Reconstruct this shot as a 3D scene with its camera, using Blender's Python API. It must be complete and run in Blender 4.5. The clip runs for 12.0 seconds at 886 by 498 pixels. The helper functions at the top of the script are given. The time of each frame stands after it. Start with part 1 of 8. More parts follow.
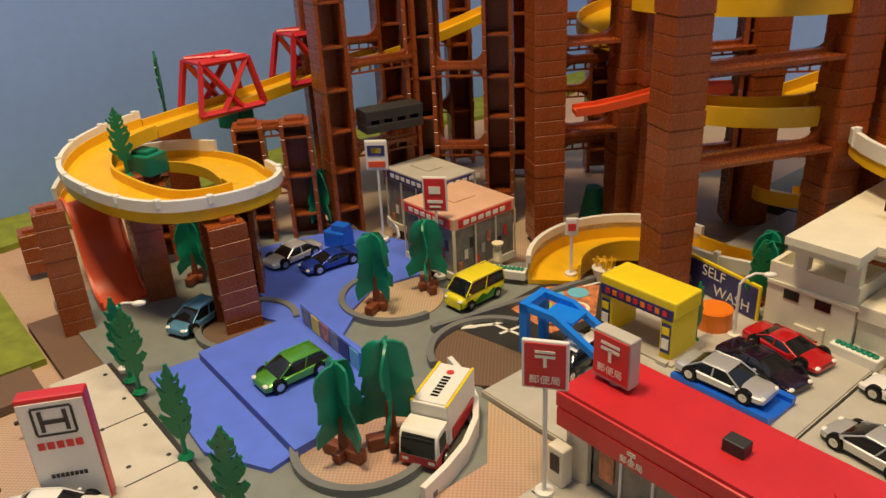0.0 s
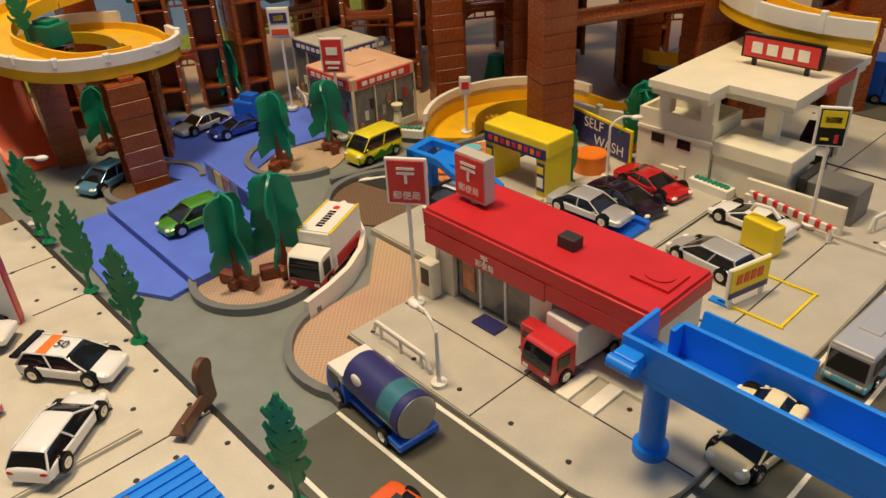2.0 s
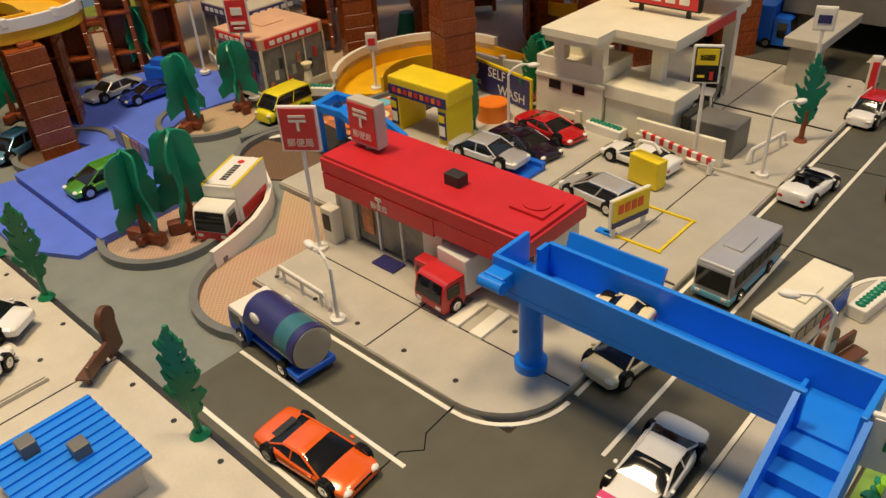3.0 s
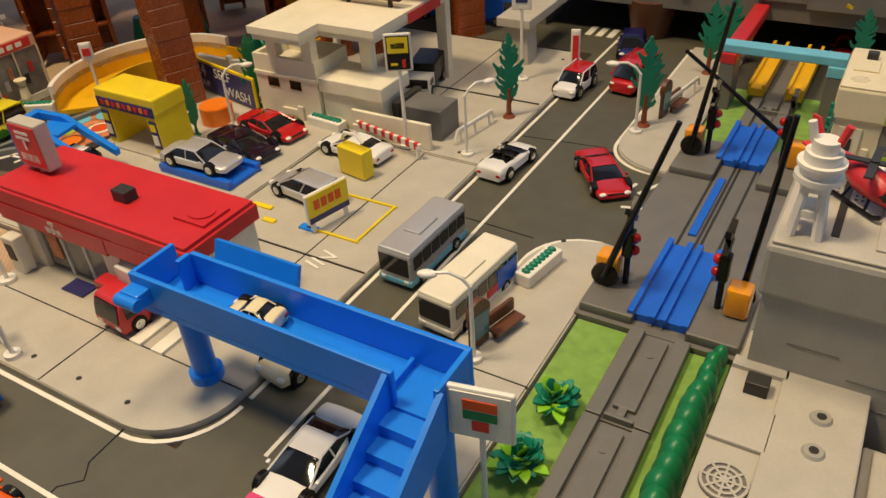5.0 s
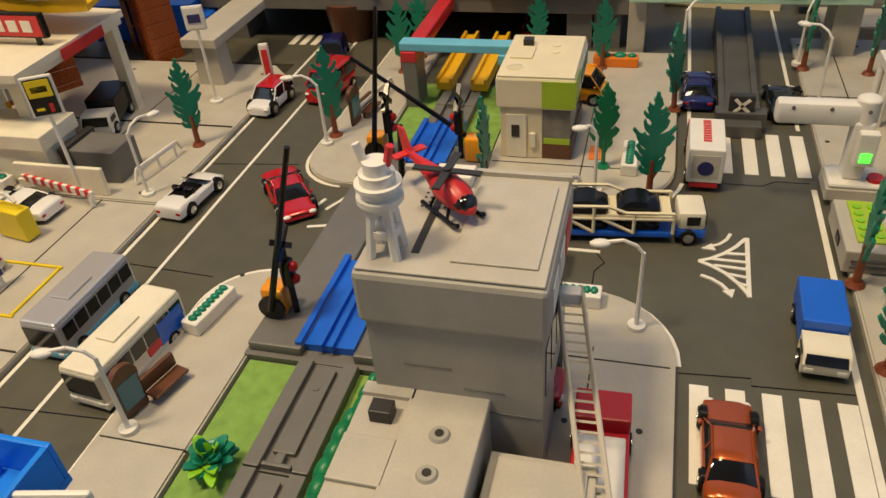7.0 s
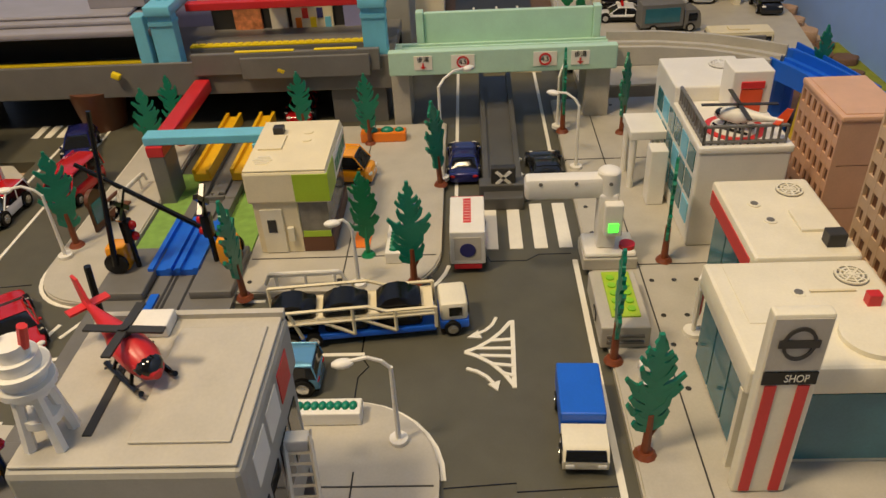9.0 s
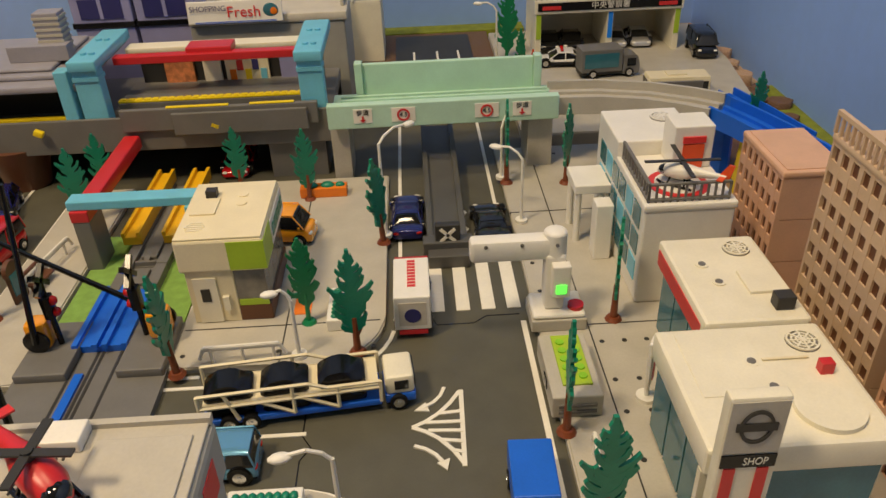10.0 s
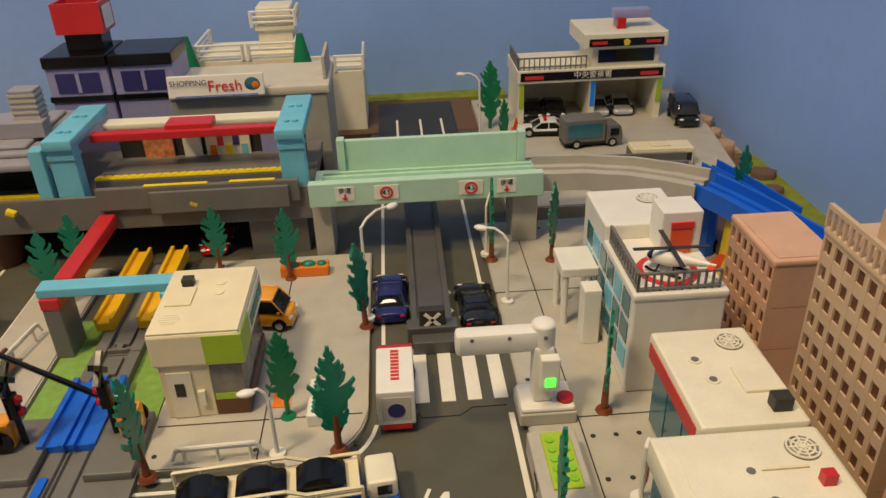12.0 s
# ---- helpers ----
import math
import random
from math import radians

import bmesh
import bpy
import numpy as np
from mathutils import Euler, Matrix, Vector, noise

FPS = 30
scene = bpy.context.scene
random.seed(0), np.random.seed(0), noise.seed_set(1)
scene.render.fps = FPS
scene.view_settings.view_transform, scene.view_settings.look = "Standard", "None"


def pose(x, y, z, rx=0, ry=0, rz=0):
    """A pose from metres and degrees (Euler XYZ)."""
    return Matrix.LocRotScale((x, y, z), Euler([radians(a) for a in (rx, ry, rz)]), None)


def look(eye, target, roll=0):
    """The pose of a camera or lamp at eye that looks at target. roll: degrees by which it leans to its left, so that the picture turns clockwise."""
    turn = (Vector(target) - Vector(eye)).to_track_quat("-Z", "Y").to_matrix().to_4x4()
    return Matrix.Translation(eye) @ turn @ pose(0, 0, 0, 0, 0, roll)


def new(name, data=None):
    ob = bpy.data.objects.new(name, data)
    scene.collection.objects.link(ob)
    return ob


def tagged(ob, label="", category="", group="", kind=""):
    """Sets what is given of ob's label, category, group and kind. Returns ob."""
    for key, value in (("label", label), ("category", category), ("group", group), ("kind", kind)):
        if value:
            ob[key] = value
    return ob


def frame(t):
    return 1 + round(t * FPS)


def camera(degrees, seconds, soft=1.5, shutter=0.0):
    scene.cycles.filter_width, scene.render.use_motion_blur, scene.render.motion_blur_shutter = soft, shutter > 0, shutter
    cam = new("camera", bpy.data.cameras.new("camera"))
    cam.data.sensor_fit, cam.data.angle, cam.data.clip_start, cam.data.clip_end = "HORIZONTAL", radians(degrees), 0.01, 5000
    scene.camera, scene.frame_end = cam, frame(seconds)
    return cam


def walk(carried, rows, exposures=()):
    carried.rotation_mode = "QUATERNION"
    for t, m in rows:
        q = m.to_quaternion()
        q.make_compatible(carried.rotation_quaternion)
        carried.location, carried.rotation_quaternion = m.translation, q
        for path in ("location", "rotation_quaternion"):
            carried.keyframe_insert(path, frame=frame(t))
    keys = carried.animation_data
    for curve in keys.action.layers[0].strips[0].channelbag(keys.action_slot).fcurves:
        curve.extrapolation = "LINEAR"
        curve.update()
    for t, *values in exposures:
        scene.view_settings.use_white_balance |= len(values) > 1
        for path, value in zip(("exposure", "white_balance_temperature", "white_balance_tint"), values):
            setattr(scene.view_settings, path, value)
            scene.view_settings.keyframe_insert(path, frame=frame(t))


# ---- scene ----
cam = camera(60.0, 12.0)
PATH = [
    (0, (-0.0137, 0.0053, 0.3787), (-0.7241, 0.5715, -0.0393), -3.02),
    (0.5, (0.0052, 0.0035, 0.3704), (-0.6925, 0.5635, -0.0765), -3.04),
    (1, (0.0268, 0.0033, 0.3637), (-0.6550, 0.5637, -0.1066), -2.89),
    (1.5, (0.0536, 0.0026, 0.3530), (-0.6109, 0.5644, -0.1397), -3.01),
    (2, (0.0800, 0.0025, 0.3434), (-0.5581, 0.5716, -0.1752), -3.13),
    (2.5, (0.1041, 0.0011, 0.3396), (-0.5047, 0.5824, -0.2002), -3.21),
    (2.7, (0.1151, 0.0027, 0.3359), (-0.4824, 0.5902, -0.2098), -3.42),
    (4.3, (0.2028, 0.0449, 0.3384), (-0.2953, 0.6933, -0.2374), -4.22),
    (4.5, (0.2088, 0.0553, 0.3370), (-0.2708, 0.7174, -0.2389), -3.89),
    (5, (0.2363, 0.0841, 0.3380), (-0.2027, 0.7729, -0.2390), -4.11),
    (5.5, (0.2626, 0.1091, 0.3384), (-0.1352, 0.8190, -0.2428), -4.82),
    (6, (0.2894, 0.1307, 0.3391), (-0.0636, 0.8606, -0.2463), -5.29),
    (6.5, (0.3104, 0.1437, 0.3369), (0.0098, 0.8939, -0.2519), -5.48),
    (7, (0.3293, 0.1575, 0.3351), (0.0867, 0.9234, -0.2603), -5.25),
    (7.5, (0.3468, 0.1746, 0.3341), (0.1677, 0.9577, -0.2614), -4.42),
    (7.7, (0.3526, 0.1816, 0.3346), (0.1979, 0.9703, -0.2604), -4.10),
    (9.3, (0.3837, 0.2270, 0.3487), (0.3635, 1.0602, -0.2039), -2.76),
    (9.5, (0.3840, 0.2323, 0.3517), (0.3801, 1.0699, -0.1946), -2.37),
    (10, (0.3859, 0.2504, 0.3546), (0.4101, 1.0958, -0.1791), -2.27),
    (10.5, (0.3864, 0.2632, 0.3569), (0.4258, 1.1141, -0.1670), -2.09),
    (11, (0.3850, 0.2699, 0.3611), (0.4314, 1.1271, -0.1517), -1.75),
    (11.5, (0.3860, 0.2764, 0.3657), (0.4324, 1.1420, -0.1329), -1.74),
    (12, (0.3876, 0.2794, 0.3722), (0.4365, 1.1547, -0.1089), -1.84),
]
walk(cam, [(t, look(eye, target, roll)) for t, eye, target, roll in PATH])

# ---- world and light ----
world = bpy.data.worlds.new("room_air")
scene.world = world
world.use_nodes = True
wb = world.node_tree.nodes["Background"]
wb.inputs[0].default_value = (1.0, 0.9, 0.78, 1)
wb.inputs[1].default_value = 0.01
scene.view_settings.exposure = 0.0


def ceiling_lamp(x, y, sx, sy, watts, z=1.98):
    d = bpy.data.lights.new("ceiling_lamp", "AREA")
    d.shape, d.size, d.size_y, d.energy, d.color = "RECTANGLE", sx, sy, watts, (1.0, 0.765, 0.47)
    ob = new("ceiling_lamp", d)
    ob.matrix_basis = pose(x, y, z)
    return ob


ceiling_lamp(-0.55, 0.02, 0.32, 0.32, 36)
ceiling_lamp(0.22, 0.58, 0.32, 0.32, 14)


# ---- materials ----
def mat(name, col, rough=0.42, var=0.08, bump=0.04, metal=0.0, scale=45.0, spec=0.5, coat=0.0, emit=0.0, alpha=1.0, trans=0.0):
    m = bpy.data.materials.new(name)
    m.use_nodes = True
    nt = m.node_tree
    b = nt.nodes["Principled BSDF"]
    tc = nt.nodes.new("ShaderNodeTexCoord")
    n1 = nt.nodes.new("ShaderNodeTexNoise")
    n1.inputs["Scale"].default_value, n1.inputs["Detail"].default_value = scale, 5
    n2 = nt.nodes.new("ShaderNodeTexNoise")
    n2.inputs["Scale"].default_value, n2.inputs["Detail"].default_value = scale * 14, 3
    for n in (n1, n2):
        nt.links.new(tc.outputs["Object"], n.inputs["Vector"])
    ramp = nt.nodes.new("ShaderNodeMapRange")
    ramp.inputs[1].default_value, ramp.inputs[2].default_value = 0.3, 0.7
    ramp.inputs[3].default_value, ramp.inputs[4].default_value = 1 - var, 1 + var
    nt.links.new(n1.outputs["Fac"], ramp.inputs[0])
    mul = nt.nodes.new("ShaderNodeVectorMath")
    mul.operation = "SCALE"
    mul.inputs[0].default_value = col
    fine = nt.nodes.new("ShaderNodeMapRange")
    fine.inputs[1].default_value, fine.inputs[2].default_value = 0.3, 0.7
    fine.inputs[3].default_value, fine.inputs[4].default_value = 1 - var * 0.5, 1 + var * 0.5
    nt.links.new(n2.outputs["Fac"], fine.inputs[0])
    both = nt.nodes.new("ShaderNodeMath")
    both.operation = "MULTIPLY"
    nt.links.new(ramp.outputs[0], both.inputs[0])
    nt.links.new(fine.outputs[0], both.inputs[1])
    nt.links.new(both.outputs[0], mul.inputs["Scale"])
    nt.links.new(mul.outputs[0], b.inputs["Base Color"])
    rr = nt.nodes.new("ShaderNodeMapRange")
    rr.inputs[3].default_value, rr.inputs[4].default_value = rough * (0.8 if bump else 0.98), min(1, rough * (1.2 if bump else 1.02))
    nt.links.new(n2.outputs["Fac"], rr.inputs[0])
    nt.links.new(rr.outputs[0], b.inputs["Roughness"])
    if bump:
        bp = nt.nodes.new("ShaderNodeBump")
        bp.inputs["Strength"].default_value, bp.inputs["Distance"].default_value = bump, 0.0006
        nt.links.new(n2.outputs["Fac"], bp.inputs["Height"])
        nt.links.new(bp.outputs[0], b.inputs["Normal"])
    b.inputs["Metallic"].default_value = metal
    b.inputs["Specular IOR Level"].default_value = spec
    b.inputs["Coat Weight"].default_value = coat
    b.inputs["Transmission Weight"].default_value = trans
    if emit:
        b.inputs["Emission Color"].default_value = (*col, 1)
        b.inputs["Emission Strength"].default_value = emit
    return m


GREY = mat("grey_plate_plastic", (0.47, 0.44, 0.37), 0.5, 0.07)
GREYL = mat("pale_plate_plastic", (0.58, 0.535, 0.44), 0.5, 0.07)
SLATE = mat("slate_road_plastic", (0.21, 0.228, 0.205), 0.42, 0.08)
ASPH = mat("olive_grey_road_plastic", (0.090, 0.086, 0.061), 0.5, 0.10, 0.08)
KERB = mat("kerb_plastic", (0.17, 0.175, 0.17), 0.45)
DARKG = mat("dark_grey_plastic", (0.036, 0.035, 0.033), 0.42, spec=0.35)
MIDG = mat("mid_grey_plastic", (0.155, 0.150, 0.140), 0.45, 0.08)
LINE = mat("white_road_paint", (0.80, 0.77, 0.67), 0.55, 0.06)
WHITE = mat("white_plastic", (0.80, 0.775, 0.70), 0.38, 0.04)
CREAM = mat("cream_plastic", (0.78, 0.69, 0.46), 0.42, 0.05)
IVORY = mat("ivory_plastic", (0.79, 0.74, 0.58), 0.42, 0.05)
SLOPE = mat("charcoal_rail_plastic", (0.085, 0.083, 0.078), 0.42, 0.08)
CONC = mat("grey_building_plastic", (0.35, 0.34, 0.295), 0.5, 0.07)
BLACK = mat("black_plastic", (0.006, 0.006, 0.007), 0.22, 0.1, spec=0.35)
TYRE = mat("black_rubber", (0.007, 0.007, 0.007), 0.6, 0.1, spec=0.25)
CHROME = mat("silver_wheel", (0.62, 0.62, 0.62), 0.25, 0.05, 0, 0.9)
RED = mat("red_plastic", (0.55, 0.022, 0.028), 0.35, 0.06)
BLUE = mat("bright_blue_plastic", (0.008, 0.22, 0.85), 0.35, 0.06)
BLUED = mat("royal_blue_plastic", (0.010, 0.125, 0.66), 0.35, 0.06)
VIOLET = mat("violet_blue_plate", (0.105, 0.185, 0.76), 0.33, 0.07)
YELLOW = mat("yellow_plastic", (0.80, 0.46, 0.012), 0.36, 0.06)
LEMON = mat("lemon_plastic", (0.82, 0.62, 0.015), 0.36, 0.06)
ORANGE = mat("orange_plastic", (0.80, 0.20, 0.012), 0.36, 0.06)
ORANGER = mat("orange_red_slide", (0.70, 0.085, 0.018), 0.38, 0.06)
BROWN = mat("brown_block_plastic", (0.275, 0.064, 0.014), 0.27, 0.12, 0.05)
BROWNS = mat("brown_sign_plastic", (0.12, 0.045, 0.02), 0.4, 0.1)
TRUNK = mat("brown_trunk_plastic", (0.20, 0.05, 0.016), 0.45, 0.15)
LEAF = mat("green_tree_plastic", (0.004, 0.19, 0.07), 0.38, 0.12)
LEAFD = mat("teal_tree_plastic", (0.005, 0.205, 0.120), 0.38, 0.14)
LIME = mat("lime_leaf_plastic", (0.24, 0.55, 0.02), 0.4, 0.12)
LIMES = mat("lime_sign", (0.36, 0.52, 0.03), 0.4, 0.05)
CYAN = mat("light_blue_plastic", (0.16, 0.50, 0.66), 0.38, 0.06)
MINT = mat("mint_plastic", (0.47, 0.69, 0.54), 0.4, 0.05)
LILACG = mat("grey_lilac_plastic", (0.30, 0.29, 0.33), 0.42, 0.06)
LILAC = mat("lilac_plastic", (0.30, 0.30, 0.52), 0.4, 0.06)
PEACH = mat("peach_plastic", (0.66, 0.40, 0.26), 0.45, 0.06)
TAN = mat("tan_building_plastic", (0.58, 0.42, 0.28), 0.45, 0.06)
GLASS = mat("smoked_window_plastic", (0.010, 0.011, 0.013), 0.08, 0.1, 0, 0, 45, 0.6)
GLASSB = mat("blue_window_plastic", (0.04, 0.16, 0.20), 0.1, 0.1, 0, 0, 45, 0.6)
NAVY = mat("navy_print", (0.03, 0.03, 0.14), 0.4, 0.06)
REDP = mat("red_print", (0.62, 0.03, 0.03), 0.4, 0.05)
REDLIGHT = mat("red_lamp_plastic", (0.5, 0.01, 0.01), 0.2, 0.05)
GREENLED = mat("green_lamp", (0.08, 1.0, 0.05), 0.3, 0, 0, emit=2.0)
PHOTO = mat("food_print", (0.55, 0.20, 0.08), 0.4, 0.5, 0, scale=130)
CLEAR = mat("clear_grey_window", (0.20, 0.185, 0.155), 0.15, 0.25, 0, scale=90)
GRASS = mat("green_felt", (0.20, 0.36, 0.07), 0.85, 0.16, 0.6, scale=120)
TURF = mat("green_turf_mat", (0.20, 0.235, 0.022), 0.9, 0.22, 0.8, scale=60)
# Ceiling and south wall are unseen; low reflectance here deepens the shadows.
CEIL = mat("dimmed_ceiling_paint", (0.26, 0.24, 0.21), 0.8, 0.03, 0.05, scale=4)
ROOMW = mat("dimmed_room_wall", (0.26, 0.23, 0.19), 0.8, 0.04, 0.05, scale=3)
WALLB = mat("blue_wall_paint", (0.25, 0.41, 0.80), 0.62, 0.05, 0.12, scale=5)


def woven(name, col, dark):
    m = mat(name, col, 0.75, 0.1)
    nt = m.node_tree
    b = nt.nodes["Principled BSDF"]
    tc = nt.nodes.new("ShaderNodeTexCoord")
    ck = nt.nodes.new("ShaderNodeTexChecker")
    ck.inputs["Scale"].default_value = 480
    ck.inputs[1].default_value, ck.inputs[2].default_value = (*col, 1), (*dark, 1)
    nt.links.new(tc.outputs["Object"], ck.inputs["Vector"])
    n1 = nt.nodes.new("ShaderNodeTexNoise")
    n1.inputs["Scale"].default_value = 6
    nt.links.new(tc.outputs["Object"], n1.inputs["Vector"])
    mx = nt.nodes.new("ShaderNodeMix")
    mx.data_type, mx.blend_type = "RGBA", "MULTIPLY"
    mx.inputs[0].default_value = 0.35
    nt.links.new(ck.outputs[0], mx.inputs[6])
    nt.links.new(n1.outputs["Color"], mx.inputs[7])
    nt.links.new(mx.outputs[2], b.inputs["Base Color"])
    bp = nt.nodes.new("ShaderNodeBump")
    bp.inputs["Strength"].default_value, bp.inputs["Distance"].default_value = 0.5, 0.0008
    nt.links.new(ck.outputs[1], bp.inputs["Height"])
    nt.links.new(bp.outputs[0], b.inputs["Normal"])
    return m


MAT_TAN = woven("tan_foam_mat", (0.62, 0.44, 0.30), (0.50, 0.335, 0.215))
MAT_BRN = woven("brown_foam_mat", (0.21, 0.12, 0.07), (0.15, 0.085, 0.05))


# ---- mesh helpers ----
class M:
    def __init__(self):
        self.flat = False
        self.bm = bmesh.new()

    def box(self, c, s, rz=0, bev=0.0, rx=0, ry=0, taper=1.0):
        r = bmesh.ops.create_cube(self.bm, size=1, matrix=pose(*c, rx, ry, rz) @ Matrix.Diagonal((*s, 1)))
        vs = r["verts"]
        if taper != 1.0:
            cx, cy = c[0], c[1]
            for v in vs:
                if v.co.z > c[2]:
                    v.co.x, v.co.y = cx + (v.co.x - cx) * taper, cy + (v.co.y - cy) * taper
        if bev:
            self.flat = True
            es = list({e for v in vs for e in v.link_edges})
            bmesh.ops.bevel(self.bm, geom=es, offset=bev, segments=2, affect="EDGES", profile=0.5)
        return self

    def b2(self, x0, x1, y0, y1, z0, z1, bev=0.0):
        return self.box(((x0 + x1) / 2, (y0 + y1) / 2, (z0 + z1) / 2), (x1 - x0, y1 - y0, z1 - z0), bev=bev)

    def cyl(self, p0, p1, r0, r1=None, n=12):
        a, b = Vector(p0), Vector(p1)
        d = b - a
        q = d.to_track_quat("Z", "Y").to_matrix().to_4x4()
        bmesh.ops.create_cone(self.bm, cap_ends=True, segments=n, radius1=r0, radius2=r0 if r1 is None else r1, depth=d.length,
                              matrix=Matrix.Translation((a + b) / 2) @ q)
        return self

    def rod(self, pts, r, n=8):
        for a, b in zip(pts, pts[1:]):
            self.cyl(a, b, r, n=n)
        return self

    def sph(self, c, r, n=10, s=(1, 1, 1)):
        bmesh.ops.create_uvsphere(self.bm, u_segments=n, v_segments=max(6, n - 3), radius=r, matrix=pose(*c) @ Matrix.Diagonal((*s, 1)))
        return self

    def prism(self, pts, z0, z1, m=None):
        m = m or Matrix.Identity(4)
        lo = [self.bm.verts.new(m @ Vector((x, y, z0))) for x, y in pts]
        hi = [self.bm.verts.new(m @ Vector((x, y, z1))) for x, y in pts]
        self.bm.faces.new(lo[::-1])
        self.bm.faces.new(hi)
        n = len(pts)
        for i in range(n):
            self.bm.faces.new((lo[i], lo[(i + 1) % n], hi[(i + 1) % n], hi[i]))
        return self

    def loft(self, rings, cap=True, closed=True):
        rows = [[self.bm.verts.new(p) for p in r] for r in rings]
        n = len(rows[0])
        for a, b in zip(rows, rows[1:]):
            for i in range(n if closed else n - 1):
                j = (i + 1) % n
                self.bm.faces.new((a[i], a[j], b[j], b[i]))
        if cap:
            self.bm.faces.new(rows[0][::-1])
            self.bm.faces.new(rows[-1])
        return self

    def mesh(self, name, material):
        bm = self.bm
        bmesh.ops.recalc_face_normals(bm, faces=bm.faces)
        for f in bm.faces:
            f.smooth = True
        for e in bm.edges:
            a = e.calc_face_angle(0) if len(e.link_faces) == 2 else 9
            areas = sorted(f.calc_area() for f in e.link_faces)
            e.smooth = a < 0.62 and not (self.flat and a > 0.2 and areas[-1] > 7 * areas[0])
        me = bpy.data.meshes.new(name)
        bm.to_mesh(me)
        bm.free()
        me.materials.append(material)
        return me

    def go(self, name, material, parent=None, label="", m=None):
        ob = new(name, self.mesh(name, material))
        ob.parent = parent
        if m is not None:
            ob.matrix_basis = m
        return tagged(ob, label)

    def st(self, name, material, label, category=""):
        return tagged(self.go(name, material), label, category or name.replace("_", " "), kind="structure")


def thing(name, label, category, x=0, y=0, z=0, rz=0, group="", tilt=0):
    e = new(name)
    e.empty_display_size = 0.01
    e.matrix_basis = pose(x, y, z, 0, tilt, rz)
    return tagged(e, label, category, group)


def words(body, size, material, parent, m, name="lettering"):
    cu = bpy.data.curves.new("lettering", "FONT")
    cu.body, cu.size, cu.extrude, cu.align_x, cu.align_y = body, size, 0.0001, "CENTER", "CENTER"
    ob = bpy.data.objects.new("lettering_source", cu)
    scene.collection.objects.link(ob)
    me = bpy.data.meshes.new_from_object(ob.evaluated_get(bpy.context.evaluated_depsgraph_get()))
    bpy.data.objects.remove(ob)
    me.materials.clear()
    me.materials.append(material)
    t = new(name, me)
    t.parent = parent
    t.matrix_basis = m
    return t


def arc(cx, cy, r, a0, a1, n=10):
    return [(cx + r * math.cos(radians(a0 + (a1 - a0) * i / n)), cy + r * math.sin(radians(a0 + (a1 - a0) * i / n))) for i in range(n + 1)]


def ribbon(pts, w):
    """Outline of a strip of width w along pts."""
    out, back = [], []
    for i, p in enumerate(pts):
        a, b = pts[max(0, i - 1)], pts[min(len(pts) - 1, i + 1)]
        d = Vector((b[0] - a[0], b[1] - a[1])).normalized()
        out.append((p[0] - d.y * w / 2, p[1] + d.x * w / 2))
        back.append((p[0] + d.y * w / 2, p[1] - d.x * w / 2))
    return out + back[::-1]


# ---- the room ----
# Unseen south end and ceiling are set far off to thin out bounced light.
X0, X1, Y0, Y1, ZC = -1.19, 0.836, -3.2, 1.475, 2.40
M().b2(X0 - 0.1, X1 + 0.1, Y0 - 0.1, Y1 + 0.1, -0.06, -0.012).st("floor", MAT_TAN, "beige woven-pattern foam mat floor", "floor")
M().b2(X0 - 0.1, X0, Y0 - 0.1, Y1 + 0.1, -0.012, ZC).st("wall_west", WALLB, "plain blue painted wall", "wall")
M().b2(X0, X1, Y1, Y1 + 0.1, -0.012, ZC).st("wall_north", WALLB, "plain blue painted wall", "wall")
M().b2(X1, X1 + 0.1, Y0 - 0.1, Y1 + 0.1, -0.012, ZC).st("wall_east", WALLB, "plain blue painted wall", "wall")
M().b2(X0, X1, Y0 - 0.1, Y0, -0.012, ZC).st("wall_south", ROOMW, "unseen room wall behind the layout, darkened to cut bounced light", "wall")
M().b2(X0 - 0.1, X1 + 0.1, Y0 - 0.1, Y1 + 0.1, ZC, ZC + 0.1).st("ceiling", CEIL, "unseen ceiling, darkened to cut bounced light", "ceiling")
rnd = random.Random(4)


def ragged(x0, x1, y0, y1, step, amp):
    """A rectangle whose right side has puzzle tabs."""
    pts = [(x0, y0), (x1, y0)]
    y, k = y0, 0
    while y < y1 - step:
        o = amp if k % 2 else 0
        pts += [(x1 + o, y + step * 0.1), (x1 + o * 1.2, y + step * 0.5), (x1 + o, y + step * 0.9)]
        y, k = y + step, k + 1
    return pts + [(x1, y1), (x0, y1)]


M().prism(ragged(X0 + 0.001, -1.10, Y0, Y1, 0.06, 0.02), -0.012, -0.004).st("grass_mat", TURF, "green artificial turf strip along the wall", "turf")
M().prism(ragged(-1.12, -0.748, -0.3, 0.098, 0.05, 0.02), -0.012, -0.005).st("grass_mat", TURF, "green turf mat beside the plates", "turf")
M().prism(ragged(-0.830, -0.685, 0.101, 0.150, 0.024, 0.0), -0.012, -0.003).st("foam_mat", MAT_BRN, "brown foam puzzle mat edge", "mat")
M().prism(ragged(-0.74, -0.685, -0.2, 0.082, 0.05, 0.0), -0.012, -0.003).st("foam_mat", MAT_BRN, "brown foam puzzle mat edge", "mat")
M().prism([(0.30, 1.30), (0.50, 1.30), (0.50, 1.47), (0.30, 1.47)], -0.012, 0.001).st("foam_mat", MAT_BRN, "brown ribbed mat behind the road end", "mat")
M().b2(-0.2, 0.56, 1.440, Y1, -0.012, 0.003).st("grass_mat", TURF, "green turf strip along the back wall", "turf")
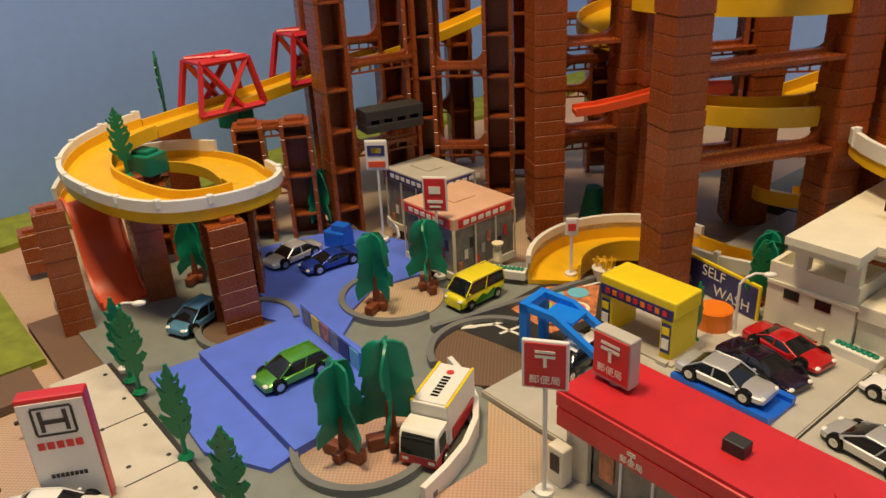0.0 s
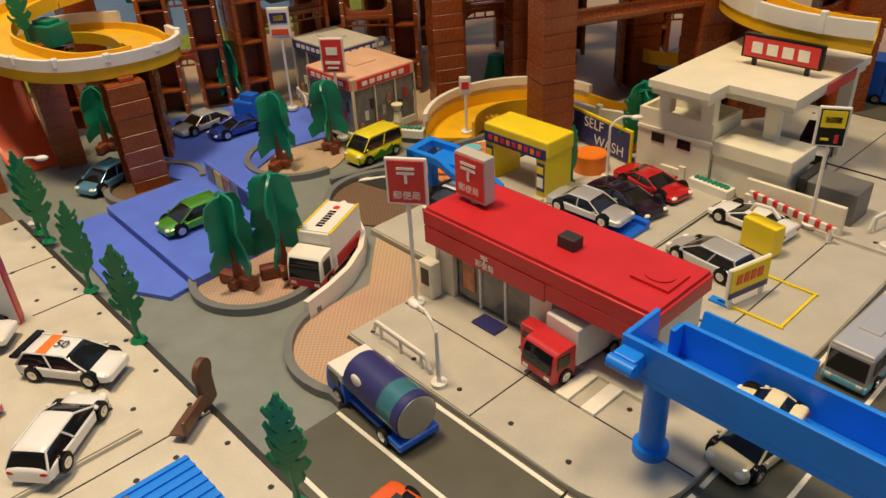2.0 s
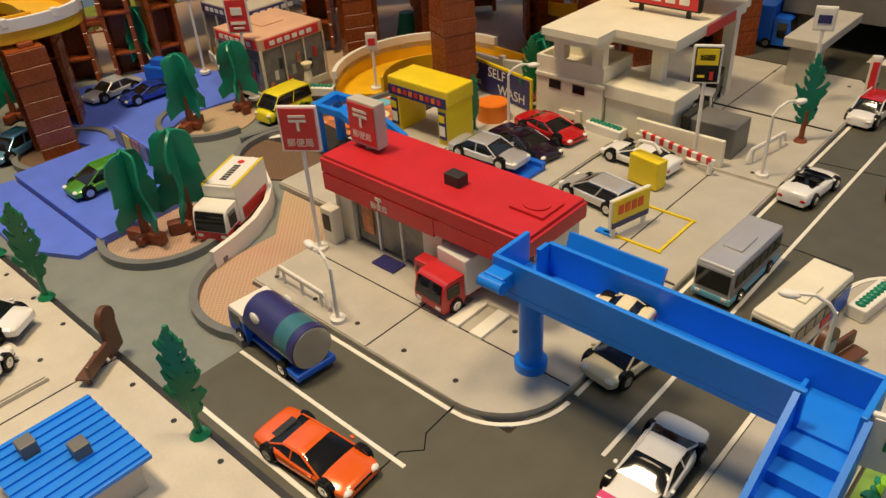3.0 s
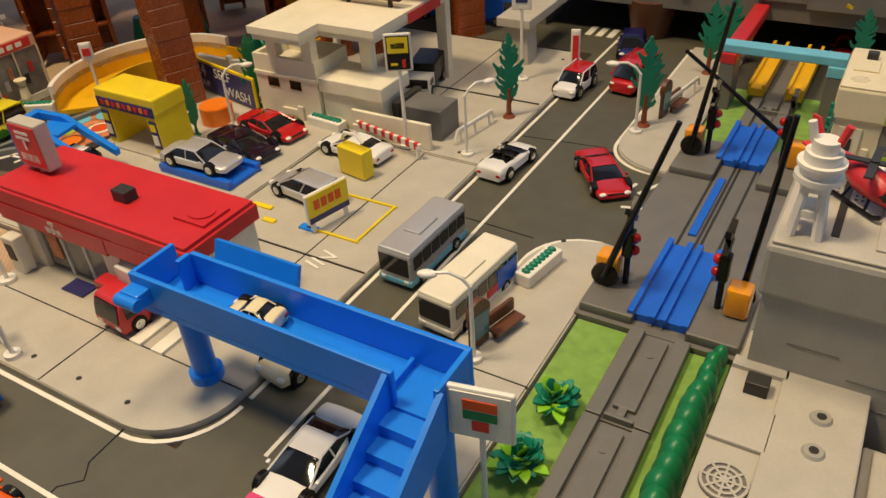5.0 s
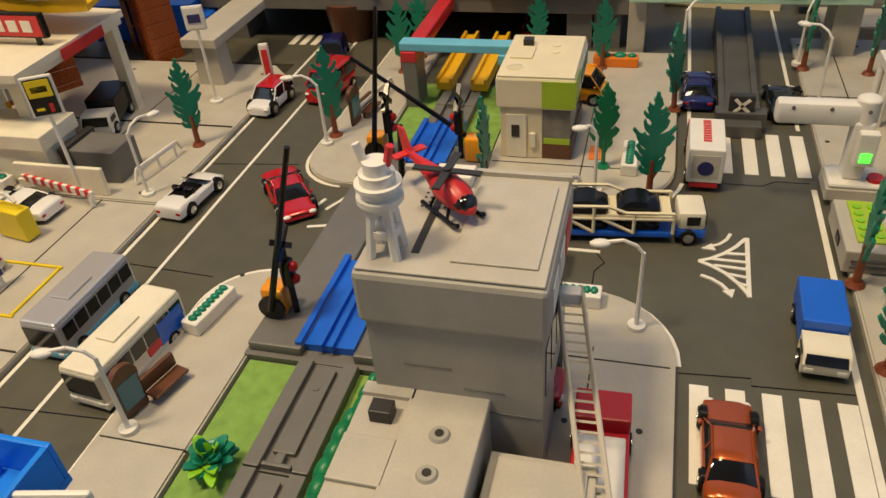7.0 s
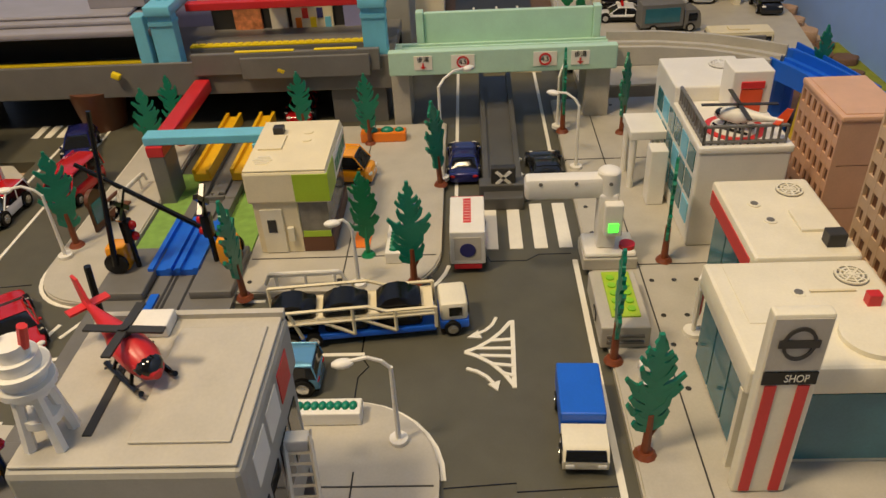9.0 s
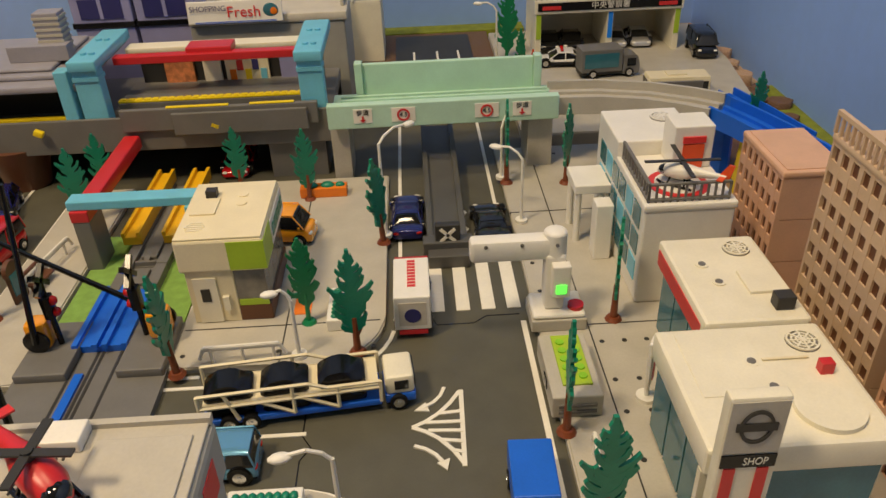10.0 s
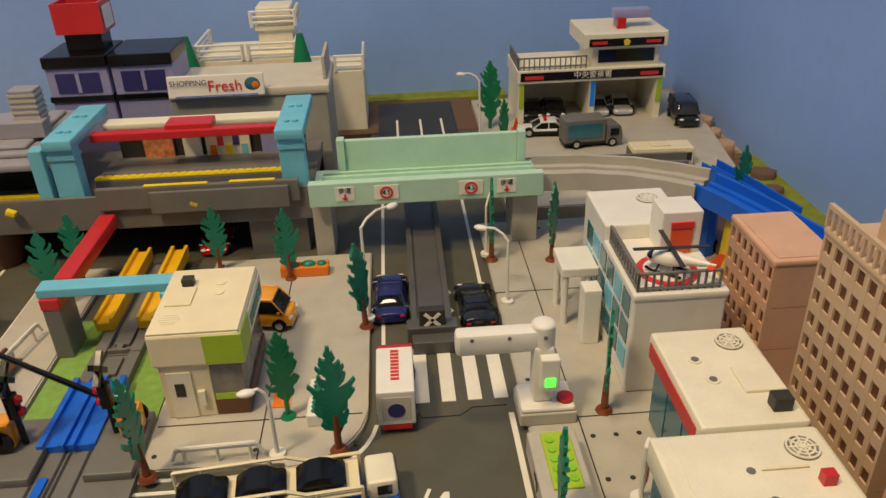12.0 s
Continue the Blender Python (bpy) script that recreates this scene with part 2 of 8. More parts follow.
M().b2(0.80, X1, 0.3, 1.16, -0.012, -0.002).st("grass_mat", TURF, "green turf strip along the side wall", "turf")
M().prism(ragged(0.70, 0.792, 0.85, 1.44, 0.05, 0.018), -0.012, 0.002).st("foam_mat", MAT_BRN, "brown stepped foam mat by the wall", "mat")

for i in range(8):
    x, y = 0.812 + rnd.uniform(-0.006, 0.006), 1.045 + i * 0.048
    r = rnd.uniform(0.011, 0.016)
    m = M()
    m.prism([(x + r * math.cos(a * 1.047) * rnd.uniform(0.8, 1.1), y + r * math.sin(a * 1.047) * rnd.uniform(0.8, 1.1)) for a in range(6)], -0.012, rnd.uniform(0.005, 0.009))
    bmesh.ops.bevel(m.bm, geom=list(m.bm.edges), offset=0.0015, segments=1, affect="EDGES")
    m.st("foam_block", MAT_BRN if i < 3 else MAT_TAN, "brown foam block along the side wall", "foam block")
# roads
M().prism([(-0.247, 0.10), (0.05, 0.10), (0.05, -0.3), (0.5, -0.3), (0.5, 1.30), (0.35, 1.30), (0.35, 1.12), (-0.5, 1.12), (-0.5, 0.9), (-0.06, 0.9), (-0.06, 0.25), (-0.30, 0.25), (-0.30, 0.21), (-0.247, 0.21)],
          -0.012, 0.0).st("road", ASPH, "dark olive-grey toy road plates", "road")
M().prism([(-0.247, 0.135), (-0.247, 0.196), (-0.32, 0.235), (-0.345, 0.30), (-0.40, 0.36), (-0.50, 0.375), (-0.52, 0.44), (-0.50, 0.56), (-0.57, 0.56), (-0.60, 0.46), (-0.72, 0.50), (-0.86, 0.40), (-0.86, 0.135)],
          -0.012, -0.001).st("road", SLATE, "slate grey curved toy road plates", "road")


def strip(pts, w, z0, z1, name, m, label, category="", kind="structure"):
    return M().prism(ribbon(pts, w), z0, z1).st(name, m, label, category or name)


WL = "white painted road line"
for pts, w in [
    ([(-0.048, 0.30), (-0.048, 0.95)], 0.003), ([(-0.010, 0.27), (-0.010, 0.97)], 0.0028),
    ([(-0.245, 0.2425), (-0.10, 0.2425)], 0.003), ([(-0.245, 0.194), (-0.09, 0.194)], 0.0028), ([(-0.25, 0.147), (0.0, 0.147)], 0.003),
    (arc(-0.098, 0.2925, 0.05, -90, 0), 0.003),
    ([(0.040, 0.27), (0.040, 0.50)] + arc(0.085, 0.50, 0.045, 180, 90, 8), 0.003),
    ([(0.040, 0.95), (0.040, 0.705)] + arc(0.085, 0.705, 0.045, 180, 270, 8), 0.003),
    ([(0.457, 0.40), (0.457, 0.705)], 0.004), ([(0.365, 0.71), (0.365, 1.25)], 0.0032), ([(0.455, 0.80), (0.455, 1.25)], 0.0032),
    ([(0.20, 0.651), (0.30, 0.651)] + arc(0.30, 0.712, 0.061, 270, 350, 8), 0.003),
    ([(0.26, 0.557), (0.30, 0.557)] + arc(0.30, 0.497, 0.060, 90, 0, 8), 0.003),
    ([(0.255, 0.602), (0.305, 0.602)], 0.003), ([(0.20, 0.662), (0.225, 0.662)], 0.003),
    ([(0.086, 0.625), (0.100, 0.652)], 0.003), ([(0.070, 0.610), (0.080, 0.640)], 0.003), ([(0.08, 0.60), (0.10, 0.605)], 0.003),
]:
    strip(pts, w, -0.001, 0.0006, "road_line", LINE, WL, "road line")
for i in range(5):
    x = 0.369 + i * 0.0195
    M().b2(x, x + 0.0105, 0.722, 0.790, -0.001, 0.0006).st("zebra_bar", LINE, "white zebra crossing bar on the road", "road marking")
    M().b2(x - 0.003, x + 0.0075, 0.415, 0.484, -0.001, 0.0006).st("zebra_bar", LINE, "white zebra crossing bar on the road", "road marking")
for i in range(4):
    M().b2(-0.05 - i * 0.014, -0.042 - i * 0.014, 0.955, 0.985, -0.001, 0.0006).st("zebra_bar", LINE, "white zebra crossing bar on the road", "road marking")
for i, (pts, w) in enumerate([([(0.405, 0.634), (0.403, 0.568)], 0.003), ([(0.372, 0.602), (0.380, 0.606), (0.389, 0.613), (0.397, 0.622), (0.404, 0.633)], 0.0028), ([(0.372, 0.602), (0.380, 0.598), (0.389, 0.591), (0.397, 0.581), (0.403, 0.570)], 0.0028),
               ([(0.381, 0.6055), (0.404, 0.605)], 0.0026), ([(0.382, 0.5985), (0.404, 0.597)], 0.0026), ([(0.389, 0.613), (0.404, 0.614)], 0.0026), ([(0.390, 0.590), (0.403, 0.588)], 0.0026), ([(0.397, 0.581), (0.403, 0.579)], 0.0024),
               ([(0.394, 0.637), (0.391, 0.629), (0.386, 0.623), (0.379, 0.619)], 0.0024), ([(0.373, 0.586), (0.380, 0.583), (0.386, 0.578), (0.390, 0.572)], 0.0024),
               ([(0.419, 0.86), (0.426, 0.872), (0.419, 0.884), (0.412, 0.872), (0.419, 0.86)], 0.002), ([(0.419, 0.83), (0.426, 0.842), (0.419, 0.854), (0.412, 0.842), (0.419, 0.83)], 0.002)]):
    strip(pts, w, -0.001, 0.0006 + i * 0.00006, "road_marking", LINE, "white painted road marking", "road marking")
M().prism([(0.381, 0.6235), (0.3735, 0.6165), (0.3835, 0.6155)], -0.001, 0.0009).st("road_marking", LINE, "white arrow head on the road", "road marking")
M().prism([(0.3865, 0.5715), (0.3925, 0.5655), (0.3945, 0.5745)], -0.001, 0.0009).st("road_marking", LINE, "white arrow head on the road", "road marking")
# plate joints
for pts in [[(-0.10, 0.25), (-0.098, 0.22), (-0.09, 0.21), (-0.10, 0.20), (-0.098, 0.15)], [(-0.055, 0.39), (0.04, 0.395)], [(-0.055, 0.535), (0.035, 0.53)], [(-0.055, 0.68), (0.035, 0.69)],
            [(0.303, 0.555), (0.303, 0.58), (0.309, 0.59), (0.303, 0.6), (0.303, 0.66)], [(0.36, 0.492), (0.40, 0.495), (0.40, 0.489), (0.455, 0.492)], [(0.37, 0.715), (0.39, 0.712), (0.392, 0.706), (0.42, 0.706), (0.43, 0.714), (0.455, 0.714)]]:
    strip(pts, 0.0008, -0.002, 0.0003, "plate_joint", BLACK, "thin dark joint between road plates", "joint")

# pavements, each a raised plate with rounded corners
def slab(pts, z, material, label, name="pavement", z0=-0.012):
    m = M()
    m.prism(pts, z0, z)
    es = [e for e in m.bm.edges if all(abs(v.co.z - z) < 1e-6 for v in e.verts)]
    bmesh.ops.bevel(m.bm, geom=es, offset=0.0012, segments=2, affect="EDGES")
    return m.st(name, material, label, "pavement")


slab([(-0.303, 0.2465)] + arc(-0.100, 0.2945, 0.048, -90, 0) + [(-0.052, 0.605), (-0.205, 0.605), (-0.205, 0.352), (-0.303, 0.352)], 0.005, GREY, "light grey pavement plates in front of the post office")
slab([(-0.41, 0.354), (-0.207, 0.354), (-0.207, 0.64), (-0.41, 0.64)], 0.006, GREY, "light grey parking plates behind the post office")
slab([(-0.43, 0.642), (-0.207, 0.642), (-0.207, 0.607), (-0.052, 0.607), (-0.052, 0.86), (-0.075, 0.885), (-0.43, 0.885)], 0.005, GREY, "light grey forecourt plates of the filling station")
slab([(0.043, 0.0), (0.043, 0.495)] + arc(0.088, 0.495, 0.045, 180, 90, 8) + [(0.100, 0.54), (0.100, 0.0)], 0.005, GREY, "light grey pavement with a rounded end")
slab([(0.043, 0.95), (0.043, 0.705)] + arc(0.088, 0.705, 0.045, 180, 270, 8) + [(0.100, 0.66), (0.100, 0.95)], 0.005, GREY, "light grey pavement with a rounded end")
slab([(0.202, 0.20), (0.358, 0.20), (0.358, 0.497)] + arc(0.300, 0.497, 0.058, 0, 90, 8) + [(0.202, 0.555)], 0.005, GREY, "light grey pavement with a rounded corner")
slab([(0.202, 0.95), (0.202, 0.667), (0.30, 0.667)] + arc(0.30, 0.715, 0.054, 270, 360, 8) + [(0.354, 0.95)], 0.005, GREY, "light grey pavement around the small shop")
slab([(0.466, 0.10), (0.64, 0.10), (0.64, 1.0), (0.466, 1.0)], 0.005, GREY, "light grey pavement plates beside the road")
slab([(-0.68, 0.135), (-0.05, 0.135), (-0.05, -0.1), (-0.495, -0.1), (-0.495, 0.085), (-0.68, 0.085)], 0.005, GREYL, "pale grey dotted ground plates")
slab([(-0.46, 0.095), (-0.315, 0.095), (-0.315, -0.1), (-0.46, -0.1)], 0.009, GREYL, "raised pale grey car park plate")
slab([(0.50, 1.02), (0.775, 1.02), (0.805, 1.24), (0.805, 1.40), (0.50, 1.40)], 0.010, GREY, "grey plates of the police station yard")
slab([(0.36, 1.23), (0.47, 1.23), (0.47, 1.42), (0.36, 1.42)], 0.004, DARKG, "dark road end plate behind the bridge")
# dots: round sockets sunk in the plates
holes = M()
for x0, x1, y0, y1, dx, z in [(-0.66, -0.07, 0.02, 0.128, 0.049, 0.005), (-0.29, -0.07, 0.26, 0.32, 0.045, 0.005), (0.06, 0.095, 0.30, 0.53, 0.08, 0.005), (0.472, 0.60, 0.60, 0.98, 0.055, 0.005), (0.21, 0.35, 0.68, 0.94, 0.068, 0.005), (-0.24, -0.06, 0.62, 0.86, 0.08, 0.005), (0.508, 0.54, 0.56, 0.60, 0.016, 0.005), (0.508, 0.54, 0.63, 0.67, 0.016, 0.005), (0.474, 0.50, 0.735, 0.775, 0.022, 0.005), (-0.64, -0.07, 0.05, 0.10, 0.06, 0.005), (-0.45, -0.32, 0.0, 0.088, 0.026, 0.009), (-0.28, -0.07, -0.03, 0.075, 0.05, 0.005), (0.30, 0.35, 0.30, 0.44, 0.04, 0.005)]:
    x = x0
    while x <= x1:
        for y in (y0, y1):
            holes.cyl((x, y, z - 0.002), (x, y, z + 0.0003), 0.0019, n=10)
        x += dx
tagged(holes.go("plate_socket", DARKG), "small dark round sockets in the ground plates", "socket", kind="stuff")
for pts in [[(-0.178, 0.247), (-0.178, 0.352)], [(-0.30, 0.3), (-0.053, 0.3)], [(-0.207, 0.43), (-0.053, 0.43)], [(-0.108, 0.352), (-0.108, 0.605)], [(0.045, 0.38), (0.1, 0.38)], [(0.28, 0.668), (0.28, 0.95)], [(0.205, 0.71), (0.35, 0.71)], [(0.502, 0.30), (0.502, 0.98)],
            [(0.466, 0.69), (0.64, 0.69)], [(0.466, 0.86), (0.64, 0.86)], [(0.31, 0.2), (0.31, 0.5)], [(0.205, 0.49), (0.355, 0.49)], [(-0.42, 0.74), (-0.055, 0.74)], [(-0.16, 0.61), (-0.16, 0.88)], [(-0.3, 0.135), (-0.3, 0.0)], [(-0.50, 0.135), (-0.50, 0.09)], [(-0.58, 0.135), (-0.58, 0.09)]]:
    strip(pts, 0.0009, 0.003, 0.0064 if pts[0][1] > 0.4 and pts[0][0] < -0.2 else 0.0054, "plate_joint", DARKG, "thin dark joint between pavement plates", "joint")
strip([(-0.68, 0.1375), (-0.05, 0.1375)], 0.004, -0.012, 0.0035, "kerb", DARKG, "dark gutter along the plates", "kerb")

# tan islands with kerb rings on the slate road
for cx, cy, r, a0, a1, mm in [(-0.425, 0.245, 0.052, 150, 390, MAT_TAN), (-0.655, 0.265, 0.048, 60, 330, MAT_BRN), (-0.60, 0.405, 0.055, 170, 360, MAT_TAN), (-0.452, 0.405, 0.056, 110, 250, MAT_BRN)]:
    M().prism(arc(cx, cy, r - 0.004, 0, 360, 28)[:-1], -0.003, 0.0006).st("mat_island", mm, "round woven foam mat island inside the kerb", "mat")
    m = M()
    m.prism(ribbon(arc(cx, cy, r, a0, a1, 22), 0.0065), -0.004, 0.006)
    m.st("kerb", KERB, "grey raised plastic kerb ring", "kerb")
M().prism([(-0.262, 0.212)] + arc(-0.285, 0.255, 0.06, -75, -180, 10) + [(-0.345, 0.30), (-0.40, 0.352), (-0.303, 0.352), (-0.303, 0.245), (-0.262, 0.245)], -0.003, 0.0012).st("mat_island", MAT_TAN, "beige woven foam mat beside the road", "mat")
strip([(-0.247, 0.200)] + arc(-0.285, 0.258, 0.063, -65, -175, 10), 0.0065, -0.004, 0.006, "kerb", KERB, "grey raised curved kerb", "kerb")
strip([(-0.344, 0.240), (-0.350, 0.265), (-0.360, 0.292), (-0.376, 0.317), (-0.395, 0.335), (-0.425, 0.350), (-0.455, 0.358)], 0.0045, -0.004, 0.016, "guard_rail", WHITE, "white curved guard rail beside the road", "rail")
strip([(-0.52, 0.39), (-0.50, 0.48), (-0.475, 0.60)], 0.006, -0.004, 0.006, "kerb", KERB, "grey raised kerb", "kerb")
M().prism([(-0.505, 0.410), (-0.425, 0.425), (-0.418, 0.60), (-0.475, 0.60), (-0.512, 0.53)], -0.004, 0.0010).st("pavement", DARKG, "dark printed drive-through lane plate", "lane")
for pts, w in [([(-0.499, 0.421), (-0.487, 0.440), (-0.482, 0.455)], 0.004), ([(-0.488, 0.440), (-0.456, 0.444)], 0.003), ([(-0.470, 0.432), (-0.466, 0.456)], 0.003), ([(-0.478, 0.560), (-0.470, 0.585)], 0.003)]:
    strip(pts, w, 0.0, 0.0015, "road_marking", LINE, "white lane arrow on the dark plate", "road marking")
M().prism([(-0.507, 0.424), (-0.502, 0.411), (-0.493, 0.424)], 0.0, 0.0016).st("road_marking", LINE, "white lane arrow head", "road marking")
M().prism([(-0.496, 0.473), (-0.437, 0.467), (-0.429, 0.521), (-0.468, 0.574), (-0.504, 0.533)], 0.0, 0.0014).st("ground_print", PHOTO, "printed food picture on the lane plate", "print")
for cx, cy, r, mm, nm in [(-0.455, 0.487, 0.014, BROWNS, "brown"), (-0.455, 0.487, 0.010, ORANGE, "orange"), (-0.452, 0.520, 0.013, IVORY, "ivory"), (-0.452, 0.520, 0.009, ORANGER, "red"), (-0.478, 0.500, 0.009, LIMES, "lime"), (-0.472, 0.545, 0.011, CYAN, "light blue"), (-0.487, 0.525, 0.010, CYAN, "light blue")]:
    M().prism(arc(cx, cy, r, 0, 360, 18)[:-1], 0.0, 0.0017 + (0.014 - r) * 0.1).st("ground_print", mm, "round " + nm + " patch of the printed food picture", "print")
# violet plates
M().prism([(-0.636, 0.158), (-0.50, 0.150), (-0.447, 0.178), (-0.45, 0.198), (-0.632, 0.202)], -0.004, 0.003).st("parking_plate", VIOLET, "violet blue plastic parking plate", "plate")
m = M()
m.prism([(-0.632, 0.204), (-0.448, 0.200), (-0.455, 0.300), (-0.52, 0.318), (-0.595, 0.318), (-0.632, 0.295)], -0.004, 0.008)
m.st("parking_plate", VIOLET, "raised violet blue plastic parking plate", "plate")
M().prism([(-0.71, 0.300), (-0.60, 0.345), (-0.63, 0.40), (-0.62, 0.455), (-0.70, 0.50), (-0.79, 0.47), (-0.815, 0.36), (-0.77, 0.305)], -0.004, 0.003).st("parking_plate", VIOLET, "violet blue plastic parking plate", "plate")
M().prism([(-0.66, 0.28), (-0.57, 0.32), (-0.595, 0.352), (-0.70, 0.305)], -0.004, 0.0035).st("parking_plate", VIOLET, "violet blue plastic ramp plate", "plate")
# railway strip
M().b2(0.102, 0.200, 0.0, 0.455, -0.012, 0.002).st("grass_mat", GRASS, "bright green felt beside the rails", "grass")
M().b2(0.102, 0.200, 0.72, 0.86, -0.012, 0.002).st("grass_mat", GRASS, "bright green felt beside the rails", "grass")
m = M()
m.prism([(0.098, 0.456), (0.203, 0.456), (0.203, 0.72), (0.098, 0.72)], -0.012, 0.0055)
lc = m.st("level_crossing", MIDG, "grey plastic level crossing base", "crossing")
for cx, cy, w in ((0.118, 0.49, 0.036), (0.186, 0.49, 0.032), (0.118, 0.69, 0.036), (0.186, 0.69, 0.032)):
    M().box((cx, cy, 0.0085), (w, 0.06, 0.007), bev=0.001).go("signal_base", MIDG, lc)
for y0, y1, xc in [(0.0, 0.19, 0.1565), (0.19, 0.375, 0.1565), (0.375, 0.456, 0.1565), (0.76, 0.80, 0.151), (0.80, 0.95, 0.151)]:
    rt = M().b2(xc - 0.019, xc + 0.019, y0 + 0.0006, y1 - 0.0006, -0.004, 0.0055).st("rail_track", MIDG, "grey plastic toy rail track", "rail track")
    for sx in (-1, 1):
        M().b2(xc + sx * 0.0143 - 0.0046, xc + sx * 0.0143 + 0.0046, y0 + 0.0006, y1 - 0.0006, 0.0055, 0.0095, 0.0005).go("side_strip", MIDG, rt)
    M().b2(xc - 0.0066, xc + 0.0066, y0 + 0.012, y1 - 0.006, 0.0055, 0.0085, 0.0005).go("middle_strip", MIDG, rt)
    M().b2(xc - 0.0085, xc + 0.0085, y0 + 0.002, y0 + 0.0045, 0.0055, 0.0098, 0.0004).go("joint_bar", MIDG, rt)
    M().b2(xc - 0.0025, xc + 0.0025, y0 + 0.0045, y0 + 0.011, 0.0055, 0.0098, 0.0004).go("joint_tongue", MIDG, rt)
    if y1 - y0 > 0.06:
        M().cyl((xc, y1 - 0.022, 0.0085), (xc, y1 - 0.022, 0.0090), 0.0022, n=12).go("rail_stud", MIDG, rt)
for y0, y1 in [(0.466, 0.552), (0.69, 0.76)]:
    m = M()
    m.prism([(0.131, y0), (0.171, y0), (0.171, y1), (0.131, y1)], 0.0056, 0.011)
    for x in (0.1335, 0.1475, 0.1545, 0.1685):
        m.b2(x - 0.002, x + 0.002, y0 - 0.003, y1 + 0.002, 0.011, 0.0145)
    m.st("rail_track", BLUED, "bright blue plastic rail crossing piece", "rail track")
m = M()
m.b2(0.140, 0.146, 0.575, 0.665, 0.0055, 0.0075)
m.st("rail_groove", BLUED, "blue strip set in the grey crossing", "rail track")
for x in (0.136, 0.1485, 0.152, 0.165):
    M().b2(x - 0.001, x + 0.001, 0.555, 0.69, 0.0035, 0.0059).st("rail_groove", DARKG, "dark rail groove in the crossing", "rail track")

# ---- brown block piers ----
COURSE = 0.0165


def channel(s, k, wall):
    a, b = s / 2 * k, s / 2 - wall
    return [(-a, -a), (a, -a), (a, a), (b, a), (b, -b), (-b, -b), (-b, a), (-a, a)]


def leg_mesh(h, s):
    """The inner channel of a column, open on its +y side, with shelves."""
    m = M()
    m.prism(channel(s, 0.965, 0.0050), 0, h)
    z = 0.033
    while z < h:
        m.b2(-s * 0.40, s * 0.40, -s * 0.42, s * 0.42, z - 0.0012, z + 0.0012)
        z += 0.0495
    m.b2(-s * 0.47, s * 0.47, -s * 0.47, s * 0.47, h - 0.003, h + 0.0005)
    m.box((0, -s * 0.1, h + 0.002), (s * 0.62, s * 0.4, 0.006), bev=0.001)
    return m.mesh("leg", BROWN)


def course_mesh(s, k):
    """One proud course of blocks round the channel."""
    m = M()
    m.prism(channel(s, k, 0.0045), 0.0006, COURSE - 0.0006)
    es = [e for e in m.bm.edges if abs(e.verts[0].co.z - e.verts[1].co.z) < 1e-7]
    bmesh.ops.bevel(m.bm, geom=es, offset=0.0003, segments=1, affect="EDGES")
    return m.mesh("course", BROWN)


LEGS, COURSES = {}, {}


def pier(x, y, rz, span, h, arches=(), s=0.036, two=True):
    """A pier of brown blocks: one or two legs with arched cross pieces."""
    t = thing("block_pier", "brown plastic block pier of the toy hill road", "pier", x, y, -0.004, rz, "brown block piers")
    n = max(2, round(h / COURSE))
    h = n * COURSE
    if (n, s) not in LEGS:
        LEGS[(n, s)] = leg_mesh(h, s)
    if s not in COURSES:
        COURSES[s] = (course_mesh(s, 1.0), course_mesh(s, 1.035))
    for k in ((0, 1) if two else (0,)):
        leg = new("leg", LEGS[(n, s)])
        leg.parent = t
        leg.matrix_basis = pose(k * span, 0, 0)
        for i in range(n):
            c = new("course", COURSES[s][0 if (i + 1) % 6 else 1])
            c.parent = leg
            c.matrix_basis = pose(0, 0, i * COURSE)
    if two:
        for z in arches:
            a = M()
            w = span - s
            r = min(0.016, w * 0.35)
            x0, x1 = s / 2, span - s / 2
            low = [(x0, z - 0.010 - r)] + [(x0 + r * (1 - math.cos(k * math.pi / 8)), z - 0.010 - r + r * math.sin(k * math.pi / 8)) for k in range(1, 5)]
            up = [(px, 2 * z - 0.010 - pz) for px, pz in low[::-1]]
            loop = low + [(span - px, pz) for px, pz in low[::-1]]
            if z < h - 0.03:
                loop += [(span - px, pz) for px, pz in up[::-1]] + up
            else:
                loop += [(x1, z), (x0, z)]
            a.prism(loop, -s * 0.32, -s * 0.10, pose(0, 0, 0, 90, 0, 0))
            a.b2(x0, x1, -s * 0.40, s * 0.40, z - 0.008, z - 0.004)
            nn = max(2, int(w / 0.012))
            for i in range(1, nn):
                px = x0 + w * i / nn
                a.b2(px - 0.0009, px + 0.0009, s * 0.30, s * 0.38, z - 0.016, z - 0.006)
            a.b2(x0, x1, s * 0.30, s * 0.38, z - 0.0175, z - 0.0155)
            a.go("arch", BROWN, t)
    return t


